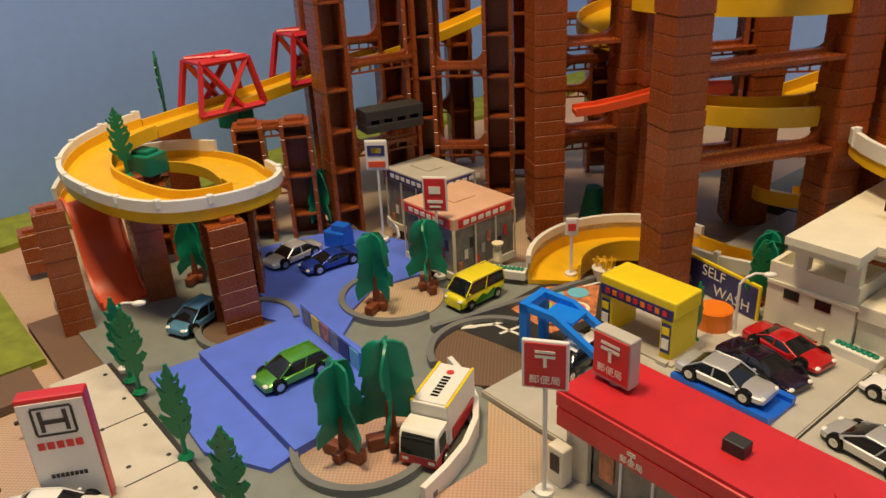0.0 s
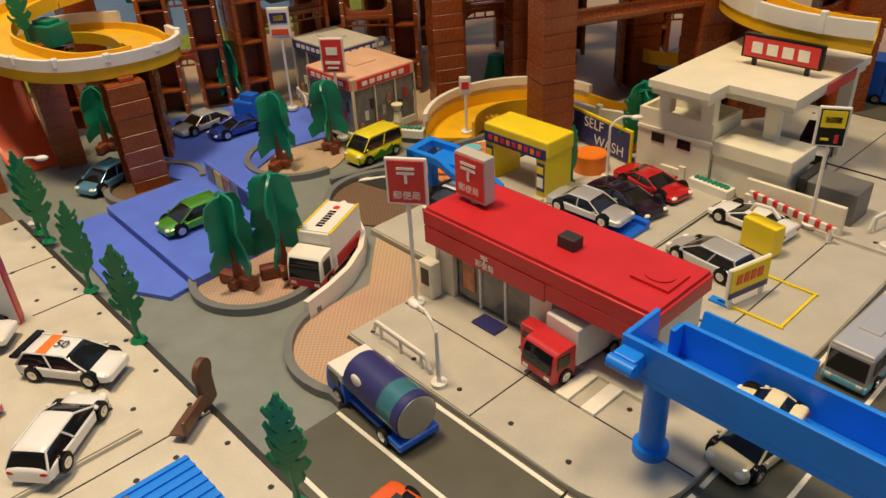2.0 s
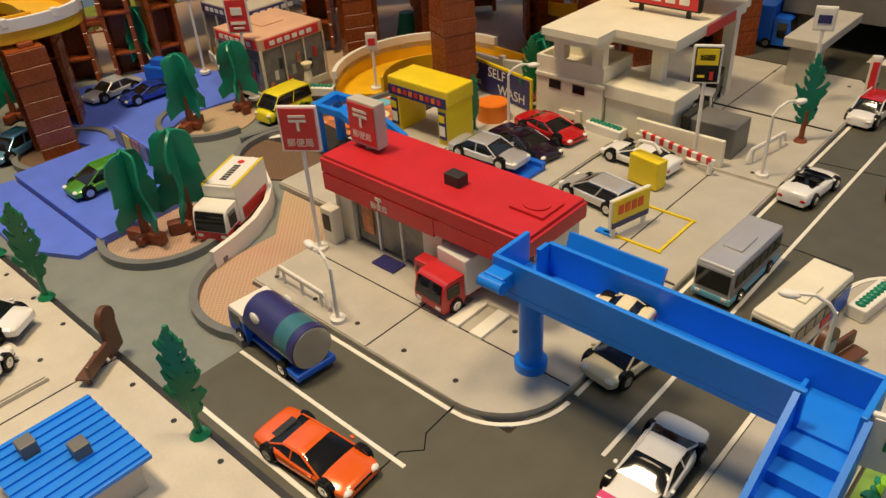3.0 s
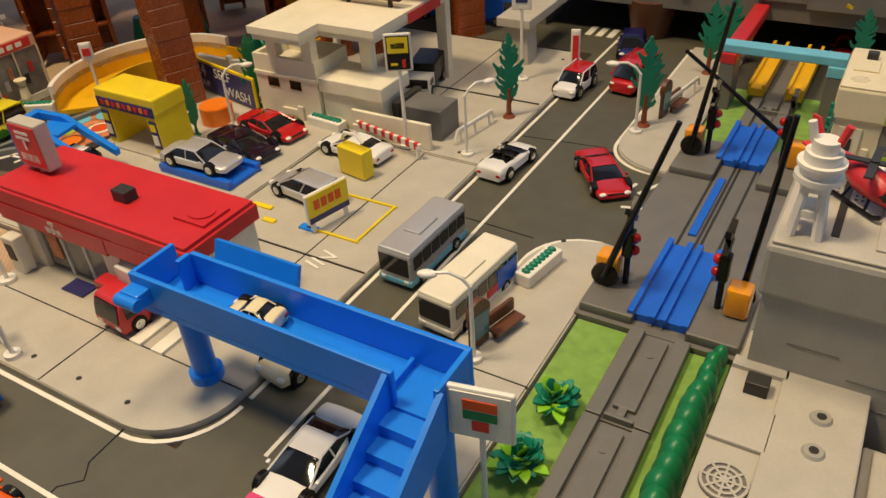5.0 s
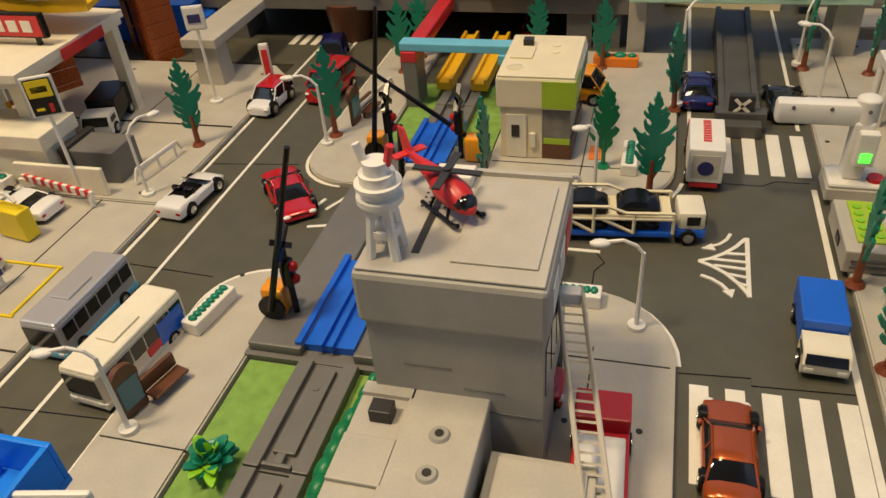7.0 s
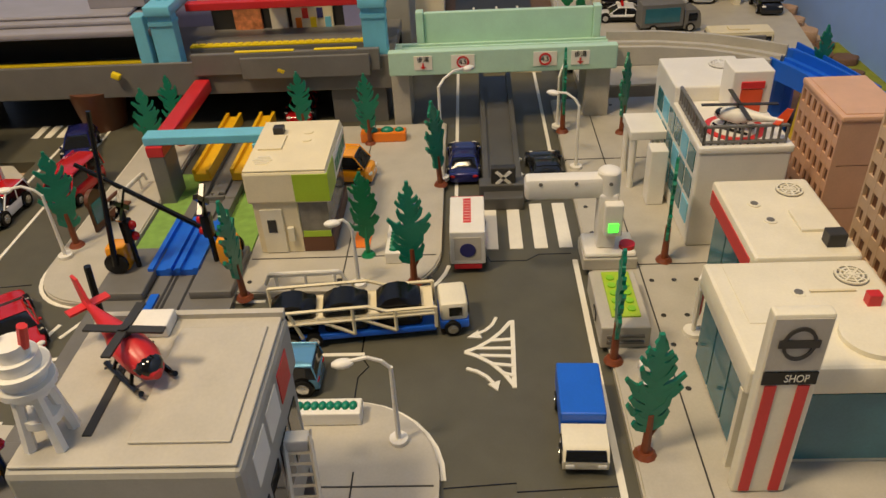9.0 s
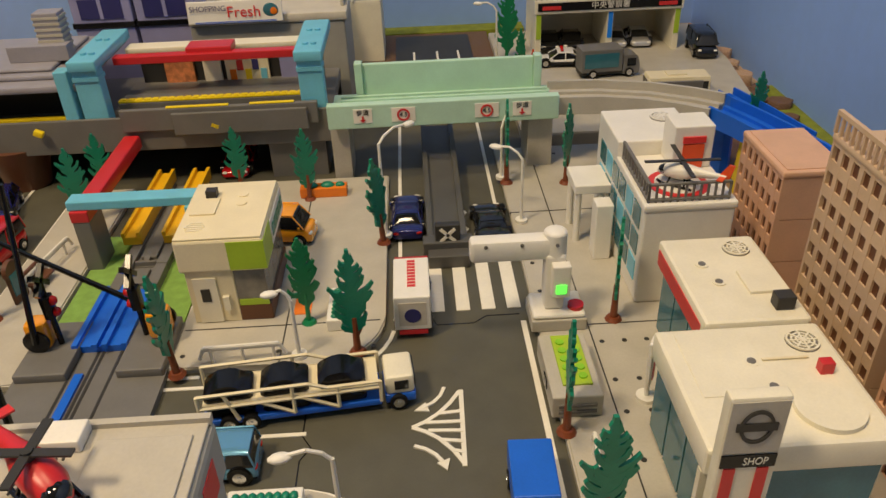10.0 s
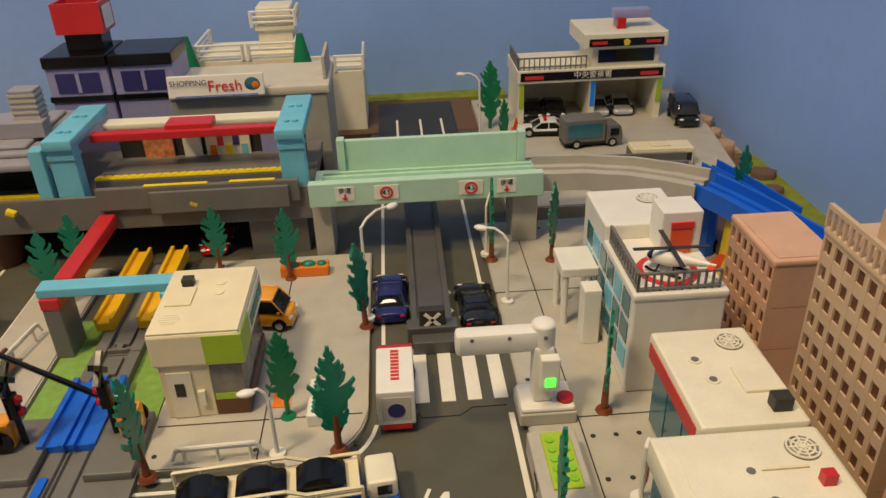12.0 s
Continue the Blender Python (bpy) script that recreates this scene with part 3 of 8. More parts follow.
for a in [
    (-0.667, 0.262, 172, 0.06, 0.112, (), 0.036, False), (-0.782, 0.140, 80, 0.06, 0.128, (), 0.029, False), (-0.790, 0.229, 75, 0.06, 0.112, (), 0.029, False),
    (-0.727, 0.302, 240, 0.06, 0.108, (), 0.036, False), (-0.968, 0.150, 80, 0.05, 0.050, (), 0.029, False), (-0.882, 0.272, 240, 0.05, 0.106, (), 0.034, False),
    (-0.820, 0.432, 240, 0.055, 0.152, (0.152, 0.08)),
    (-0.771, 0.590, 258, 0.118, 0.44, (0.115, 0.215, 0.315, 0.43)), (-0.697, 0.651, 223, 0.094, 0.44, (0.10, 0.20, 0.31, 0.41)),
    (-0.604, 0.634, 62, 0.100, 0.44, (0.135, 0.235, 0.335)), (-0.411, 0.602, 67, 0.186, 0.44, (0.145, 0.235, 0.33)),
    (-0.88, 0.62, 250, 0.10, 0.44, (0.12, 0.22, 0.32)), (-0.60, 0.80, 238, 0.12, 0.44, (0.1, 0.2, 0.3, 0.4)), (-0.53, 0.73, 58, 0.13, 0.44, (0.1, 0.22, 0.32)),
    (-0.38, 0.93, 225, 0.13, 0.44, (0.1, 0.2, 0.32)), (-0.30, 0.81, 55, 0.12, 0.42, (0.12, 0.21, 0.31)), (-0.72, 0.87, 230, 0.12, 0.44, (0.13, 0.23, 0.33)),
    (-0.53, 0.98, 225, 0.12, 0.44, (0.13, 0.25, 0.35)), (-0.90, 0.76, 240, 0.10, 0.44, (0.1, 0.2, 0.3)), (-0.20, 1.01, 220, 0.10, 0.40, (0.1, 0.2, 0.3)),
]:
    pier(*a)
b = thing("grey_beam", "dark grey slotted beam between brown piers", "beam", -0.758, 0.528, 0.128, 78)
m = M()
m.box((0, 0, 0.02), (0.075, 0.030, 0.012), bev=0.001).box((0, 0, 0.004), (0.075, 0.030, 0.010), bev=0.001)
for i in range(5):
    m.b2(-0.037 + i * 0.017, -0.031 + i * 0.017, -0.014, 0.014, 0.006, 0.016)
m.go("body", DARKG, b)
for x, y, z in [(-0.882, 0.272, 0.106), (-0.955, 0.42, 0.115)]:
    M().box((0, 0, 0.012), (0.036, 0.03, 0.024), bev=0.0015).box((0, 0, 0.026), (0.024, 0.018, 0.005), bev=0.001).go("green_block", LEAFD, None, "", pose(x, y, z, 0, 0, 25))
for ob in [o for o in scene.objects if o.name.startswith("green_block")]:
    tagged(ob, "dark green plastic block on a pier", "block")
M().box((0, 0, 0.011), (0.085, 0.04, 0.022), bev=0.0015).go("yellow_block", LEMON, None, "", pose(-0.730, 0.619, 0.300, 0, 0, 43))
tagged(scene.objects["yellow_block"], "yellow plastic block high on the pier", "block")


# ---- sloping toy roads ----
def chute(name, pts, w, material, label, wall=0.014, rim=None, rim2=None, cat="toy road"):
    """A trough road along 3D points with side walls; rim: a rail on the outer wall."""
    t = thing(name, label, cat)
    P = [Vector(p) for p in pts]
    ro, ri = [], []
    secs = []
    for i, p in enumerate(P):
        d = (P[min(i + 1, len(P) - 1)] - P[max(i - 1, 0)])
        d.z = 0
        d.normalize()
        s = Vector((-d.y, d.x, 0))
        up = Vector((0, 0, 1))
        h = w / 2
        secs.append([p + s * h + up * wall, p + s * h - up * 0.004, p - s * h - up * 0.004, p - s * h + up * wall, p - s * (h - 0.003) + up * wall, p - s * (h - 0.003) + up * 0.001, p + s * (h - 0.003) + up * 0.001, p + s * (h - 0.003) + up * wall])
        ro.append([p - s * (h + 0.002) + up * (wall + 0.009), p - s * (h + 0.002) + up * (wall - 0.006), p - s * (h - 0.003) + up * (wall - 0.006), p - s * (h - 0.003) + up * (wall + 0.009)])
        ri.append([p + s * (h - 0.003) + up * (wall + 0.009), p + s * (h - 0.003) + up * (wall - 0.006), p + s * (h + 0.002) + up * (wall - 0.006), p + s * (h + 0.002) + up * (wall + 0.009)])
    M().loft(secs).go("deck", material, t)
    if rim:
        M().loft(ro).go("guard_rail", rim, t)
        posts = M()
        for r in ro[1::3]:
            c = (r[0] + r[2]) / 2
            posts.box(tuple(c + Vector((0, 0, 0.002))), (0.006, 0.006, 0.02), bev=0.0008)
        posts.go("rail_post", rim, t)
    if rim2:
        M().loft(ri).go("guard_rail", rim2, t)
    return t


def ring(cx, cy, r, a0, a1, z0, z1, n=22):
    return [(cx + r * math.cos(radians(a0 + (a1 - a0) * i / n)), cy + r * math.sin(radians(a0 + (a1 - a0) * i / n)), z0 + (z1 - z0) * i / n) for i in range(n + 1)]


SPIRAL = [(-0.735, 0.322, 0.117), (-0.70, 0.316, 0.118), (-0.687, 0.288, 0.119), (-0.692, 0.252, 0.120), (-0.712, 0.228, 0.120), (-0.748, 0.211, 0.121), (-0.795, 0.202, 0.122), (-0.840, 0.199, 0.124), (-0.872, 0.208, 0.129), (-0.893, 0.228, 0.136), (-0.904, 0.258, 0.142), (-0.905, 0.290, 0.147)]


def smooth(pts, k=4):
    """Points of a smooth curve through pts."""
    P = [Vector(p) for p in pts]
    out = []
    for i in range(len(P) - 1):
        a, b, c, d = P[max(i - 1, 0)], P[i], P[i + 1], P[min(i + 2, len(P) - 1)]
        for j in range(k):
            t = j / k
            out.append(0.5 * (2 * b + (c - a) * t + (2 * a - 5 * b + 4 * c - d) * t * t + (3 * b - a - 3 * c + d) * t ** 3))
    return out + [P[-1]]


def beside(pts, off, dz):
    out = []
    for i, p in enumerate(pts):
        d = pts[min(i + 1, len(pts) - 1)] - pts[max(i - 1, 0)]
        s = Vector((-d.y, d.x, 0)).normalized()
        out.append(p + s * off + Vector((0, 0, dz)))
    return out


CURVE = smooth(SPIRAL)
chute("spiral_road", CURVE, 0.05, YELLOW, "yellow plastic spiral toy road climbing to the bridges", 0.011)
chute("spiral_rail", beside(CURVE, 0.0255, 0.012), 0.005, WHITE, "white plastic guard rail along the spiral road", 0.007)
for p in beside(CURVE, 0.0262, 0.0165)[3::4]:
    tagged(M().box((0, 0, 0), (0.0065, 0.0065, 0.009), bev=0.0012).go("rail_clip", WHITE, None, "", Matrix.Translation(p)), "white plastic clip joining the guard rail pieces", "clip", "rail clips")
chute("ramp_road", smooth([(-0.905, 0.291, 0.147), (-0.906, 0.34, 0.152), (-0.908, 0.40, 0.157), (-0.913, 0.46, 0.163), (-0.915, 0.53, 0.171), (-0.895, 0.61, 0.184), (-0.86, 0.70, 0.205), (-0.82, 0.78, 0.235)]), 0.048, YELLOW, "yellow plastic ramp road climbing between the piers", 0.009)
chute("lower_road", smooth([(-0.736, 0.322, 0.1165), (-0.79, 0.330, 0.114), (-0.85, 0.325, 0.110), (-0.905, 0.305, 0.104), (-0.935, 0.265, 0.098), (-0.925, 0.220, 0.093), (-0.885, 0.195, 0.089)]), 0.050, YELLOW, "lower yellow plastic road under the spiral", 0.009)
chute("lower_rail", beside(smooth([(-0.855, 0.323, 0.110), (-0.905, 0.305, 0.104), (-0.935, 0.265, 0.098), (-0.925, 0.220, 0.093), (-0.885, 0.195, 0.089)]), -0.0255, 0.012), 0.005, WHITE, "white plastic guard rail along the lower road", 0.009)
chute("orange_slide", [(-0.890, 0.200, 0.092), (-0.876, 0.200, 0.088), (-0.862, 0.199, 0.072), (-0.848, 0.197, 0.047), (-0.832, 0.195, 0.021), (-0.814, 0.193, 0.005), (-0.795, 0.192, 0.001)], 0.05, ORANGER, "orange plastic slide road down to the plates", 0.008, cat="slide")
chute("curved_road", ring(-0.449, 0.596, 0.076, 224, 78, 0.004, 0.012, 18), 0.055, YELLOW, "yellow curved toy road with a white side wall", 0.020, None, WHITE)
chute("curved_road", [(-0.428, 0.672, 0.013), (-0.390, 0.676, 0.010), (-0.355, 0.690, 0.008), (-0.33, 0.712, 0.010), (-0.315, 0.74, 0.016)], 0.05, YELLOW, "yellow curved toy road with a white side wall", 0.018, WHITE)
chute("curved_road", ring(-0.47, 0.845, 0.12, 230, 340, 0.150, 0.158, 14), 0.05, YELLOW, "yellow curved toy road high between the piers", 0.016)
chute("curved_road", ring(-0.47, 0.86, 0.145, 205, 350, 0.258, 0.270, 16), 0.055, YELLOW, "yellow curved toy road high between the piers", 0.018)
chute("curved_road", [(-0.40, 0.80, 0.165), (-0.35, 0.88, 0.19), (-0.30, 0.97, 0.225)], 0.05, YELLOW, "yellow ramp between the piers", 0.012)
chute("curved_road", ring(-0.20, 0.86, 0.13, 190, 290, 0.135, 0.130, 12), 0.05, YELLOW, "yellow curved toy road with a white side wall", 0.014, WHITE)
chute("curved_road", ring(-0.60, 0.85, 0.09, 120, 300, 0.24, 0.20, 14), 0.045, YELLOW, "yellow curved toy road between the piers", 0.014)
chute("red_track", [(-0.57, 0.645, 0.155), (-0.555, 0.665, 0.157), (-0.535, 0.685, 0.163), (-0.51, 0.70, 0.172), (-0.49, 0.73, 0.176), (-0.45, 0.76, 0.178)], 0.024, ORANGER, "orange red wavy track piece between piers", 0.005, cat="track")
chute("lower_ramp", ring(-0.36, 0.90, 0.09, 180, 300, 0.02, 0.07, 10), 0.05, YELLOW, "yellow ramp low behind the filling station", 0.012)


def truss(x, y, z, rz):
    t = thing("truss_bridge", "red plastic truss bridge over the yellow road", "bridge", x, y, z, rz, "red truss bridges")
    for sy in (-1, 1):
        m = M()
        yb, yt = sy * 0.028, sy * 0.022
        A, B, C, D = (-0.042, yb, 0.0), (0.042, yb, 0.0), (-0.03, yt, 0.058), (0.03, yt, 0.058)
        for p, q in ((A, B), (A, C), (C, D), (D, B), (C, (0.012, yb, 0)), (D, (-0.012, yb, 0))):
            m.cyl(p, q, 0.0042, n=4)
        m.go("side_frame", RED, t)
    m = M()
    m.b2(-0.032, 0.032, -0.023, 0.023, 0.056, 0.059)
    for p, q in (((-0.03, -0.02, 0.060), (0.03, 0.02, 0.060)), ((-0.03, 0.02, 0.060), (0.03, -0.02, 0.060))):
        m.cyl(p, q, 0.0018, n=4)
    m.go("top_panel", RED, t)


truss(-0.908, 0.385, 0.157, 92)
truss(-0.915, 0.515, 0.170, 90)

# ---- buildings ----
po = thing("post_office", "toy post office with a long flat red roof", "building", -0.30, 0.33, 0.005)
po.scale = (1.0, 0.86, 1.0)
M().b2(-0.002, 0.197, -0.006, 0.070, 0.058, 0.070, 0.001).b2(0.0, 0.195, -0.004, 0.068, 0.070, 0.0725).go("roof", RED, po)
m = M()
m.b2(0.0, 0.197, -0.0065, -0.006, 0.046, 0.058)
m.b2(0.0, 0.116, -0.007, 0.0, 0.044, 0.058)
m.go("fascia", RED, po)
def panels(name, material, parent, boxes, bev=0.0):
    for q in boxes:
        M().b2(*q, bev).go(name, material, parent)


panels("wall", IVORY, po, [(0.007, 0.115, 0.064, 0.067, 0, 0.058), (0.004, 0.007, 0.0, 0.067, 0, 0.058), (0.115, 0.118, 0.0, 0.067, 0, 0.058), (0.190, 0.193, 0.012, 0.067, 0, 0.058),
                           (0.118, 0.190, 0.064, 0.067, 0, 0.058), (0.118, 0.193, 0.0, 0.064, -0.001, 0.003), (0.007, 0.022, 0.001, 0.006, 0, 0.045), (0.098, 0.115, 0.001, 0.006, 0, 0.045)])
for i in range(3):
    x = 0.024 + i * 0.025
    M().b2(x, x + 0.023, 0.0055, 0.0065, 0.003, 0.044).go("window", CLEAR, po)
    M().b2(x + 0.0225, x + 0.0245, 0.004, 0.007, 0.0, 0.045).go("window_frame", WHITE, po)
M().b2(0.03, 0.042, 0.004, 0.0052, 0.012, 0.036).go("poster", PHOTO, po)
m = M()
m.box((0.006, -0.010, 0.0155), (0.014, 0.012, 0.031), bev=0.001).go("mail_machine", IVORY, po)
M().b2(0.002, 0.010, -0.0168, -0.016, 0.012, 0.026).go("mail_slot", DARKG, po)
box = M().box((0.112, -0.011, 0.0135), (0.017, 0.013, 0.025), bev=0.001).go("post_box", RED, po)
M().b2(0.106, 0.118, -0.0183, -0.0175, 0.016, 0.021).go("slot", DARKG, po)
M().b2(0.055, 0.078, -0.016, 0.0, 0.0003, 0.0016).go("door_mat", NAVY, po)
M().box((0.022, 0.031, 0.094), (0.030, 0.013, 0.036), bev=0.001).cyl((0.022, 0.031, 0.07), (0.022, 0.031, 0.078), 0.004).go("sign_box", GREY, po)
M().b2(0.008, 0.036, 0.0235, 0.0247, 0.079, 0.110).go("sign_face", REDP, po)


def postmark(par, m4, k=1.0):
    a = M()
    a.b2(-0.0075 * k, 0.0075 * k, 0.004 * k, 0.0062 * k, 0, 0.0004).b2(-0.0075 * k, 0.0075 * k, 0.0, 0.0022 * k, 0, 0.0004).b2(-0.0012 * k, 0.0012 * k, -0.008 * k, 0.001 * k, 0, 0.0004)
    a.go("post_mark", LINE, par, "", m4)


postmark(po, pose(0.022, 0.0230, 0.100, 90), 1.0)
words("郵便局", 0.007, LINE, po, pose(0.022, 0.0230, 0.085, 90))
postmark(po, pose(0.062, -0.0072, 0.054, 90), 0.42)
words("郵便局", 0.006, LINE, po, pose(0.062, -0.0073, 0.0482, 90))
M().box((0.113, 0.027, 0.0765), (0.014, 0.012, 0.009), bev=0.0008).go("vent_box", DARKG, po)
m = M()
m.b2(0.163, 0.190, 0.022, 0.050, 0.0725, 0.0745).cyl((0.1765, 0.036, 0.0745), (0.1765, 0.036, 0.0755), 0.010, n=20)
m.go("roof_emblem", RED, po)
# filling station
es = thing("filling_station", "cream toy filling station with a broad canopy roof", "building", -0.31, 0.615, 0.005)
m = M()
m.prism([(0.018, -0.018), (0.080, -0.018), (0.080, 0.012), (0.142, 0.012), (0.142, 0.165), (0.018, 0.175)], 0.092, 0.099)
m.prism([(0.0205, -0.0155), (0.0775, -0.0155), (0.0775, 0.0145), (0.1395, 0.0145), (0.1395, 0.1625), (0.0205, 0.1725)], 0.086, 0.092)
m.go("canopy", IVORY, es)
panels("wall", IVORY, es, [(0.0, 0.078, 0.0, 0.004, 0, 0.064), (0.0, 0.004, 0.004, 0.048, 0, 0.064), (0.074, 0.078, 0.004, 0.048, 0, 0.064), (0.0, 0.078, 0.048, 0.052, 0, 0.064)])
panels("terrace_floor", IVORY, es, [(0.004, 0.074, 0.004, 0.048, 0.048, 0.051)])
M().b2(0.079, 0.150, 0.004, 0.045, 0.0, 0.036, 0.001).b2(0.079, 0.153, 0.0, 0.048, 0.036, 0.050, 0.001).go("side_wing", IVORY, es)
M().b2(0.118, 0.205, -0.004, 0.0, 0.0, 0.026, 0.0008).go("yard_wall", IVORY, es)
panels("wall_trim", IVORY, es, [(0.0, 0.08, -0.002, 0.0, 0.044, 0.047), (0.12, 0.135, -0.007, -0.004, 0.005, 0.012), (0.03, 0.05, -0.003, 0.0, 0.006, 0.012), (0.05, 0.056, -0.003, 0.0, 0.0, 0.016), (0.086, 0.100, -0.002, 0.004, 0.004, 0.010)])
for x, y in ((0.026, 0.0), (0.070, 0.0), (0.115, 0.032), (0.026, 0.045), (0.130, 0.150)):
    M().b2(x - 0.006, x + 0.006, y + 0.0005, y + 0.010, (0.064 if x < 0.1 else 0.05) if y < 0.1 else 0, 0.087).go("column", IVORY, es)
for x in (0.016, 0.044):
    M().b2(x, x + 0.014, -0.001, 0.0005, 0.033, 0.042).go("window", BLACK, es)
    M().b2(x - 0.001, x + 0.015, -0.0006, 0.0002, 0.032, 0.043).go("window_frame", CREAM, es)
M().b2(0.158, 0.205, 0.016, 0.05, 0, 0.030, 0.001).go("tank", MIDG, es)
M().b2(0.155, 0.162, 0.012, 0.054, 0.0, 0.033).go("tank_end", DARKG, es)
M().b2(0.1425, 0.1432, 0.07, 0.13, 0.087, 0.097).go("canopy_sign", REDP, es)
m = M()
m.box((0.095, 0.075, 0.117), (0.075, 0.006, 0.022), bev=0.0008).b2(0.068, 0.072, 0.074, 0.077, 0.099, 0.108).b2(0.118, 0.122, 0.074, 0.077, 0.099, 0.108)
m.go("sign_board", BLACK, es)
M().b2(0.060, 0.130, 0.0712, 0.0718, 0.108, 0.126).go("sign_face", REDP, es)
for i in range(4):
    M().b2(0.068 + i * 0.0145, 0.078 + i * 0.0145, 0.0705, 0.0711, 0.112, 0.122).go("sign_bar", LINE, es)
# drive-in car wash gate
g = thing("car_wash_gate", "yellow toy car wash gate with blue printed panels", "gate", -0.404, 0.497, 0.006)
m = M()
m.b2(-0.002, 0.078, 0.0, 0.038, 0.042, 0.058, 0.0018).b2(0, 0.012, 0.0, 0.038, 0, 0.043, 0.001).b2(0.064, 0.076, 0.0, 0.038, 0, 0.043, 0.001)
m.go("frame", LEMON, g)
M().b2(0.0, 0.076, -0.0012, 0.0, 0.040, 0.050).go("fascia", NAVY, g)
for i in range(9):
    M().b2(0.006 + i * 0.0075, 0.0105 + i * 0.0075, -0.0018, -0.0012, 0.043, 0.048).go("fascia_mark", ORANGE if i % 2 else REDP, g)
for x in (0.0015, 0.066):
    p = M().b2(x, x + 0.009, -0.001, 0.0, 0.008, 0.036).go("side_panel", NAVY, g)
    M().b2(x + 0.001, x + 0.008, -0.0016, -0.001, 0.026, 0.033).go("panel_mark", LEMON, p)
    M().b2(x + 0.001, x + 0.008, -0.0016, -0.001, 0.012, 0.022).go("panel_mark", LINE, p)
m = M()
m.b2(-0.006, 0.082, -0.006, 0.044, -0.002, 0.002)
for x in (0.0, 0.068):
    m.b2(x, x + 0.01, -0.009, -0.004, 0, 0.004)
m.go("base", GREY, g)
s24 = thing("wash_sign", "navy sign board lettered 24 hour self wash, yellow border", "sign", -0.424, 0.636, 0.004, -12)
M().box((0.056, 0, 0.019), (0.114, 0.003, 0.038), bev=0.0008).go("border", LEMON, s24)
M().b2(0.0015, 0.1105, -0.0022, -0.0014, 0.003, 0.035).go("face", NAVY, s24)
words("24", 0.019, LINE, s24, pose(0.018, -0.0024, 0.027, 90))
words("SELF", 0.0155, LINE, s24, pose(0.058, -0.0024, 0.028, 90))
words("HOUR", 0.009, LINE, s24, pose(0.018, -0.0024, 0.012, 90))
words("WASH", 0.0155, LINE, s24, pose(0.082, -0.0024, 0.012, 90))
tagged(M().cyl((0, 0, 0), (0, 0, 0.018), 0.0165, n=28).cyl((0, 0, 0.018), (0, 0, 0.0185), 0.0145, n=28).go("orange_drum", ORANGE, None, "", pose(-0.338, 0.578, 0.006)), "round orange plastic drum on the parking plate", "drum")
# shops by the brown piers
for nm, lab, x0, x1, y0, y1, h, roofm, bandm, col in [("donut_shop", "peach-roofed toy donut shop with clear windows", -0.665, -0.580, 0.472, 0.560, 0.072, PEACH, REDP, PEACH), ("convenience_store", "grey-roofed toy convenience store with a printed band", -0.757, -0.667, 0.515, 0.580, 0.078, GREY, NAVY, GREY)]:
    t = thing(nm, lab, "building", x0, y0, 0.002)
    w, d = x1 - x0, y1 - y0
    M().b2(-0.001, w + 0.001, -0.001, d + 0.001, h - 0.014, h, 0.0012).b2(0.02, w * 0.6, d * 0.35, d * 0.7, h, h + 0.0012).go("roof", roofm, t)
    M().b2(0.001, w - 0.001, 0.001, d - 0.001, 0, h - 0.014).go("window_wall", CLEAR, t)
    M().b2(-0.0016, w + 0.0016, -0.0016, d + 0.0016, 0, 0.008).go("base", IVORY, t)
    for i in range(4):
        M().b2(w * i / 3 - 0.0007, w * i / 3 + 0.0007, -0.0018, 0.0, 0, h - 0.013).go("mullion", CREAM, t)
        M().b2(w, w + 0.0018, d * i / 3 - 0.0007, d * i / 3 + 0.0007, 0, h - 0.013).go("mullion", CREAM, t)
    for i in range(9):
        M().b2(0.006 + i * (w - 0.014) / 9, 0.011 + i * (w - 0.014) / 9, 0.0002, 0.0012, 0.010 + (i % 3) * 0.011, 0.020 + (i % 3) * 0.012).go("display", (PHOTO, IVORY, REDP, DARKG, LEMON)[i % 5], t)
        M().b2(w - 0.0012, w - 0.0002, 0.006 + i * (d - 0.014) / 9, 0.011 + i * (d - 0.014) / 9, 0.010 + (i % 3) * 0.011, 0.020 + (i % 3) * 0.012).go("display", (PHOTO, IVORY, DARKG, REDP, GREY)[i % 5], t)
    M().b2(0.004, w - 0.004, -0.0022, -0.001, h - 0.012, h - 0.002).go("sign_band", bandm, t)
    M().b2(w + 0.001, w + 0.0022, 0.006, d - 0.006, h - 0.012, h - 0.002).go("sign_band", bandm, t)
    for i in range(6):
        M().b2(w + 0.0022, w + 0.0028, 0.012 + i * 0.0105, 0.019 + i * 0.0105, h - 0.0095, h - 0.0045).go("sign_bar", LINE, t)
        M().b2(0.012 + i * 0.0105, 0.019 + i * 0.0105, -0.0028, -0.0022, h - 0.0095, h - 0.0045).go("sign_bar", LINE, t)
